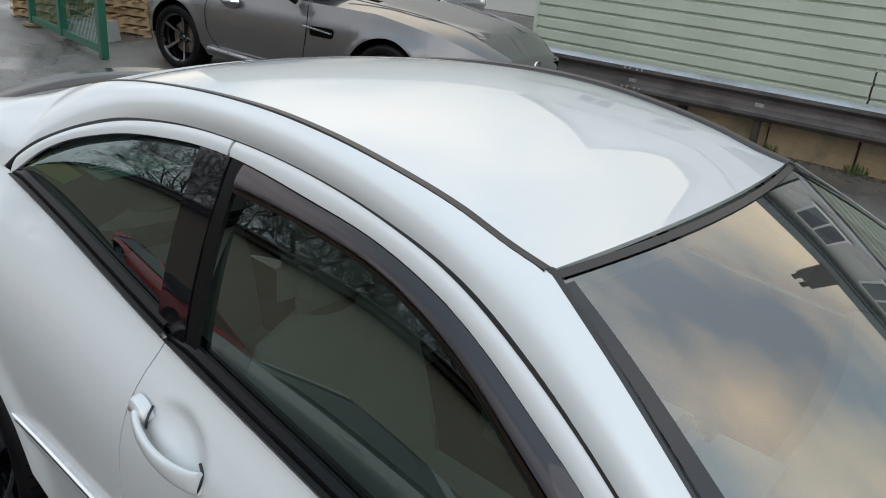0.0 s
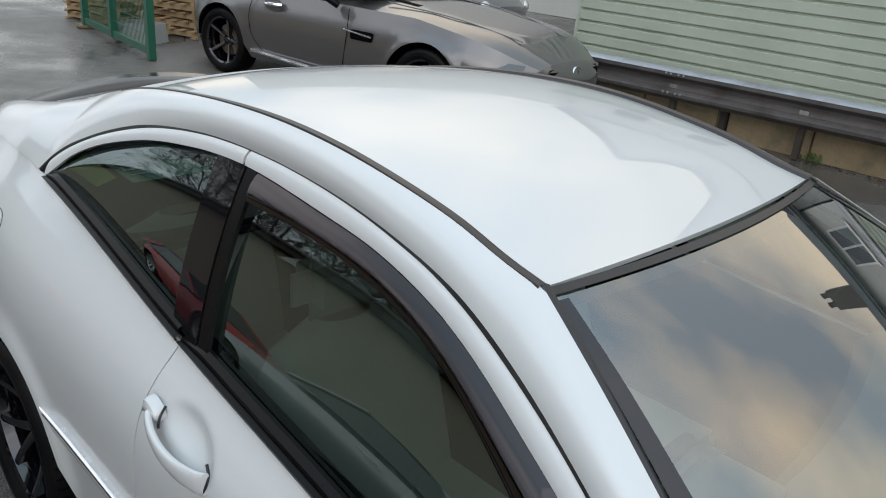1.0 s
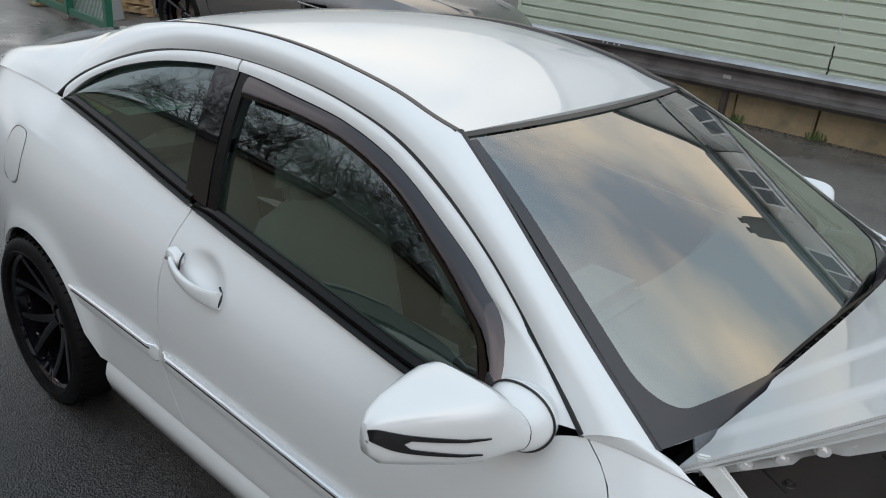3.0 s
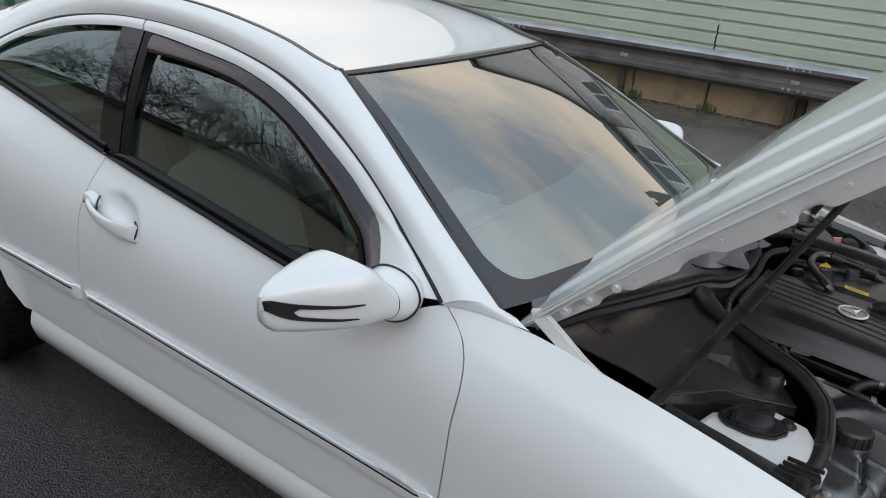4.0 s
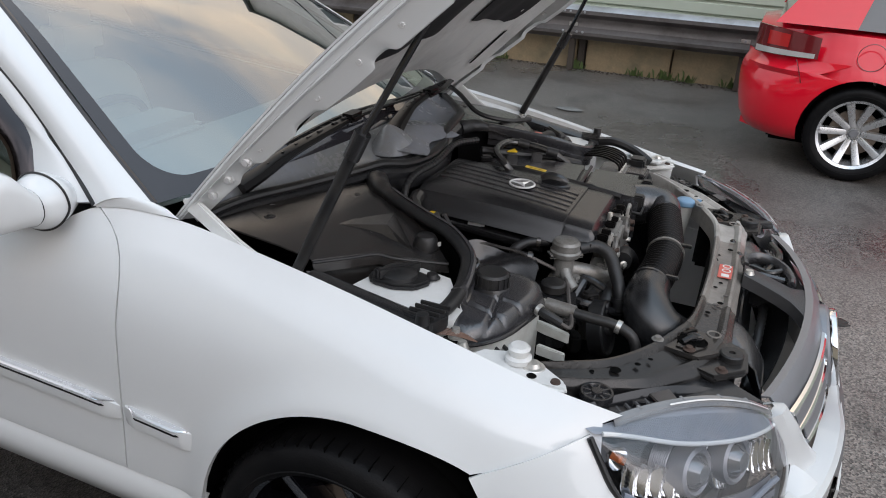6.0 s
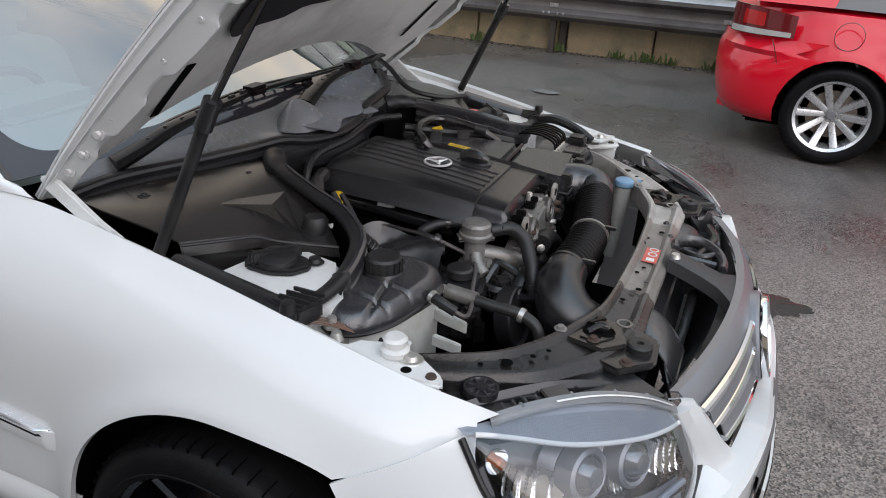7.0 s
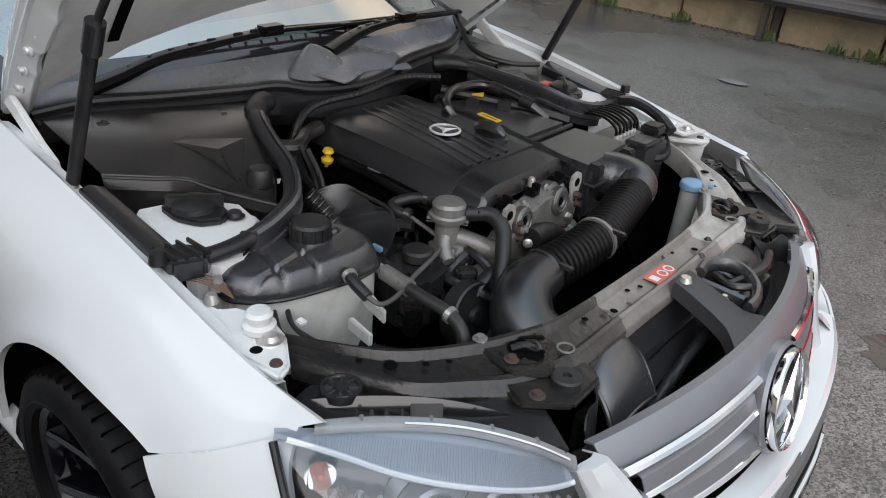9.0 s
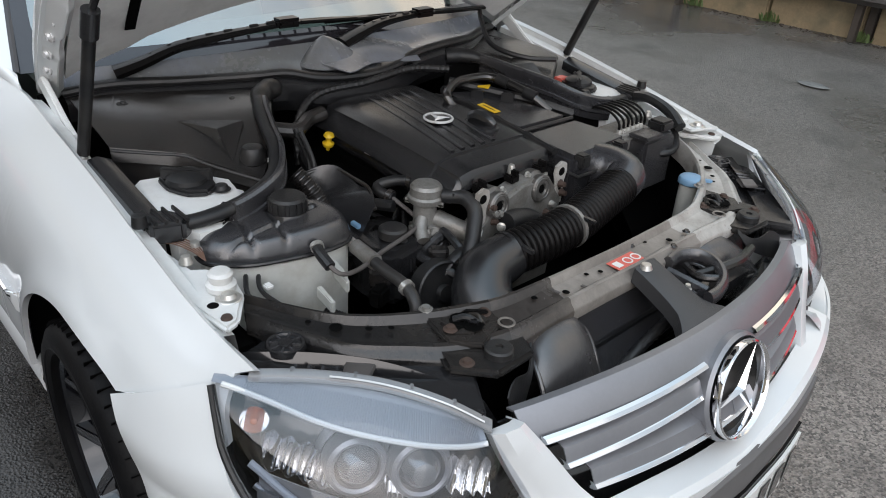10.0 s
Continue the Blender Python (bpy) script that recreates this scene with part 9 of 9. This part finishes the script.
for s in (-1, 1):
    part("bonnet_vent", block(1.78, 2.05, s * 0.42 - 0.06, s * 0.42 + 0.06, 0.885, 0.935, 0.01, Matrix.Rotation(radians(5), 4, "Y") @ Matrix.Translation((-0.08, 0, 0.155))), DARK, slk)
    part("headlamp", sheet([[(2.86 + 0.30 * a, s * (sw(2.86 + 0.30 * a) * (0.995 - 0.10 * b)), 0.53 + 0.10 * b * (1 - 0.3 * a)) for b in lin(0, 1, 5)] for a in lin(0, 1, 8)], 0.01), WIN_DARK, slk)
    part("bonnet_crease", tube([(1.85, s * 0.62, 0.925), (2.5, s * 0.50, 0.862), (3.0, s * 0.36, 0.755)], 0.006, 6, 20), GREY_CAR, slk)
gm = facing((3.31, 0, 0.50), (1, 0, 0.1))
gr_ = part("grille", block(3.26, 3.30, -0.42, 0.42, 0.40, 0.58, 0.02), DARK, slk)
part("grille_bar", block(3.295, 3.315, -0.40, 0.40, 0.48, 0.51, 0.006), CHROME, gr_)
part("emblem", lathe([(0.070, 0.0), (0.085, 0.012), (0.090, 0.0)], gm, 28), CHROME, gr_)
for k in range(3):
    a = radians(90 + 120 * k)
    part("emblem_ray", tube([(3.318, 0, 0.50), (3.318, 0.08 * math.cos(a), 0.50 + 0.08 * math.sin(a))], 0.008, 6), CHROME, gr_)

# dark estate beyond the roadster, behind wire mesh
far, fw_, fz_ = parked_car("dark_saloon", "dark grey saloon with round headlamps behind wire mesh", (-13.2, 9.4, 0), 4, DARK_CAR, 2.7, 0.8, 0.95, 0.90,
                           ((-0.95, 0.95), (0.0, 1.0), (1.2, 0.98), (2.0, 0.95), (2.9, 0.86), (3.5, 0.66)), ((-0.4, 1.0), (0.1, 1.42), (1.2, 1.44), (2.0, 0.96)), RIM_SILVER, RIM_SILVER, 5, True, 0.88)
for s in (-1, 1):
    part("headlamp", lathe([(0.0, 0.03), (0.06, 0.025), (0.085, 0.0), (0.09, -0.03)], facing((3.42, s * 0.62, 0.66), (1, s * 0.4, 0.3)), 24), LENS_WHITE, far)

# silver and red cars on the camera's side of the yard
silver, vw_, vz_ = parked_car("silver_coupe", "silver coupe parked beside the white car", (-3.05, -5.05, 0), 180, SILVER_CAR, 2.76, 0.82, 0.95, 0.895,
                              ((-0.95, 0.98), (0.0, 1.02), (1.2, 0.99), (2.0, 0.96), (2.9, 0.86), (3.55, 0.66)), ((-0.4, 1.0), (0.2, 1.38), (1.2, 1.40), (2.0, 0.97)), RIM_SILVER, RIM_SILVER, 5, True, 0.88)
for s in (-1, 1):
    part("headlamp", sheet([[(2.95 + 0.35 * a, s * (0.865 - 0.24 * a ** 1.6), 0.66 + 0.10 * b + 0.03 * (1 - a)) for b in lin(0, 1, 5)] for a in lin(0, 1, 8)], 0.02), GLOSSBLACK, silver, "dark headlamp")
    part("door_handle", tube([(0.75, s * 0.88, 0.79), (0.80, s * 0.915, 0.795), (0.95, s * 0.915, 0.79)], 0.016, 8, 10), CHROME, silver)
red2, rw_, rz_ = parked_car("red_car", "red saloon parked at the cream building", (-10.6, -6.9, 0), 8, RED_PAINT, 2.6, 0.8, 0.85, 0.88,
                            ((-0.85, 0.95), (0.0, 1.0), (1.2, 0.98), (2.0, 0.95), (2.9, 0.84), (3.4, 0.66)), ((-0.5, 1.0), (-0.1, 1.40), (1.1, 1.42), (1.95, 0.96)), RIM_SILVER, RIM_SILVER, 5, True, 0.9)

# ---- green mesh gate, pallets, crate ----
gate = thing("mesh_gate", "green powder-coated steel mesh gate standing open", "gate", (-9.95, 3.03, 0), 174.0)
GL = 2.75
for x in (0.0, 1.45, GL):
    part("gate_post", block(x - 0.055, x + 0.055, -0.045, 0.045, 0.0 if x in (0.0, GL) else 0.06, 2.1, 0.006), GREEN_FENCE, gate)
for z in (0.06, 2.02):
    part("gate_rail", block(0.0, GL, -0.032, 0.032, z, z + 0.095, 0.006), GREEN_FENCE, gate)
mesh = bmesh.new()
for k in range(1, 55):
    tube([(GL * k / 55, 0, 0.12), (GL * k / 55, 0, 2.04)], 0.0035, 4, bm=mesh, caps=False)
for k in range(1, 12):
    tube([(0, 0.006, 0.12 + 0.17 * k), (GL, 0.006, 0.12 + 0.17 * k)], 0.004, 4, bm=mesh, caps=False)
tagged(part("wire_mesh", mesh, GREEN_FENCE, gate), kind="stuff")
part("padlock", block(0.32, 0.39, -0.07, -0.03, 0.44, 0.55, 0.012), STEEL, gate, "steel padlock")
part("gate_shoe", block(GL - 0.12, GL + 0.18, -0.12, 0.12, 0.0, 0.05, 0.02), STONE, gate)


def pallet(at, yaw):
    p = thing("pallet", "weathered wooden pallet in an upright stack", "pallet", at, yaw, "pallets")
    for k in range(3):
        part("bearer", block(-0.6, 0.6, -0.45 + 0.40 * k, -0.35 + 0.40 * k, 0.022, 0.10, 0.004), PALLET, p, smooth=0)
    for k in range(6):
        part("slat", block(-0.6 + 0.22 * k, -0.5 + 0.22 * k, -0.5, 0.5, 0.10, 0.122, 0.003), PALLET, p, smooth=0)
    for k in range(3):
        part("foot_slat", block(-0.6 + 0.55 * k, -0.5 + 0.55 * k, -0.5, 0.5, 0.0, 0.022, 0.003), PALLET, p, smooth=0)
    return p


p0 = pallet((-12.0, 4.6, 0), 20)
for k in range(1, 6):
    copy_thing(p0, pose(-12.0 + 0.02 * (k % 2), 4.6 + 0.03 * (k % 3), 0.124 * k, 0, 0, 20 + (2 if k % 2 else -1)))
for k in range(4):
    copy_thing(p0, pose(-13.35 + 0.03 * (k % 2), 4.05, 0.124 * k, 0, 0, 12 + k))
crate = thing("plastic_crate", "grey plastic crate behind the mesh gate", "crate", (-11.35, 3.55, 0), 30)
part("shell", sheet([[(0.30 * cx * (1 - 0.1 * z), 0.20 * cy * (1 - 0.1 * z), z * 0.26) for z in lin(0, 1, 4)] for cx, cy in ((-1, -1), (1, -1), (1, 1), (-1, 1), (-1, -1))], 0.01), GREY_WALL, crate)
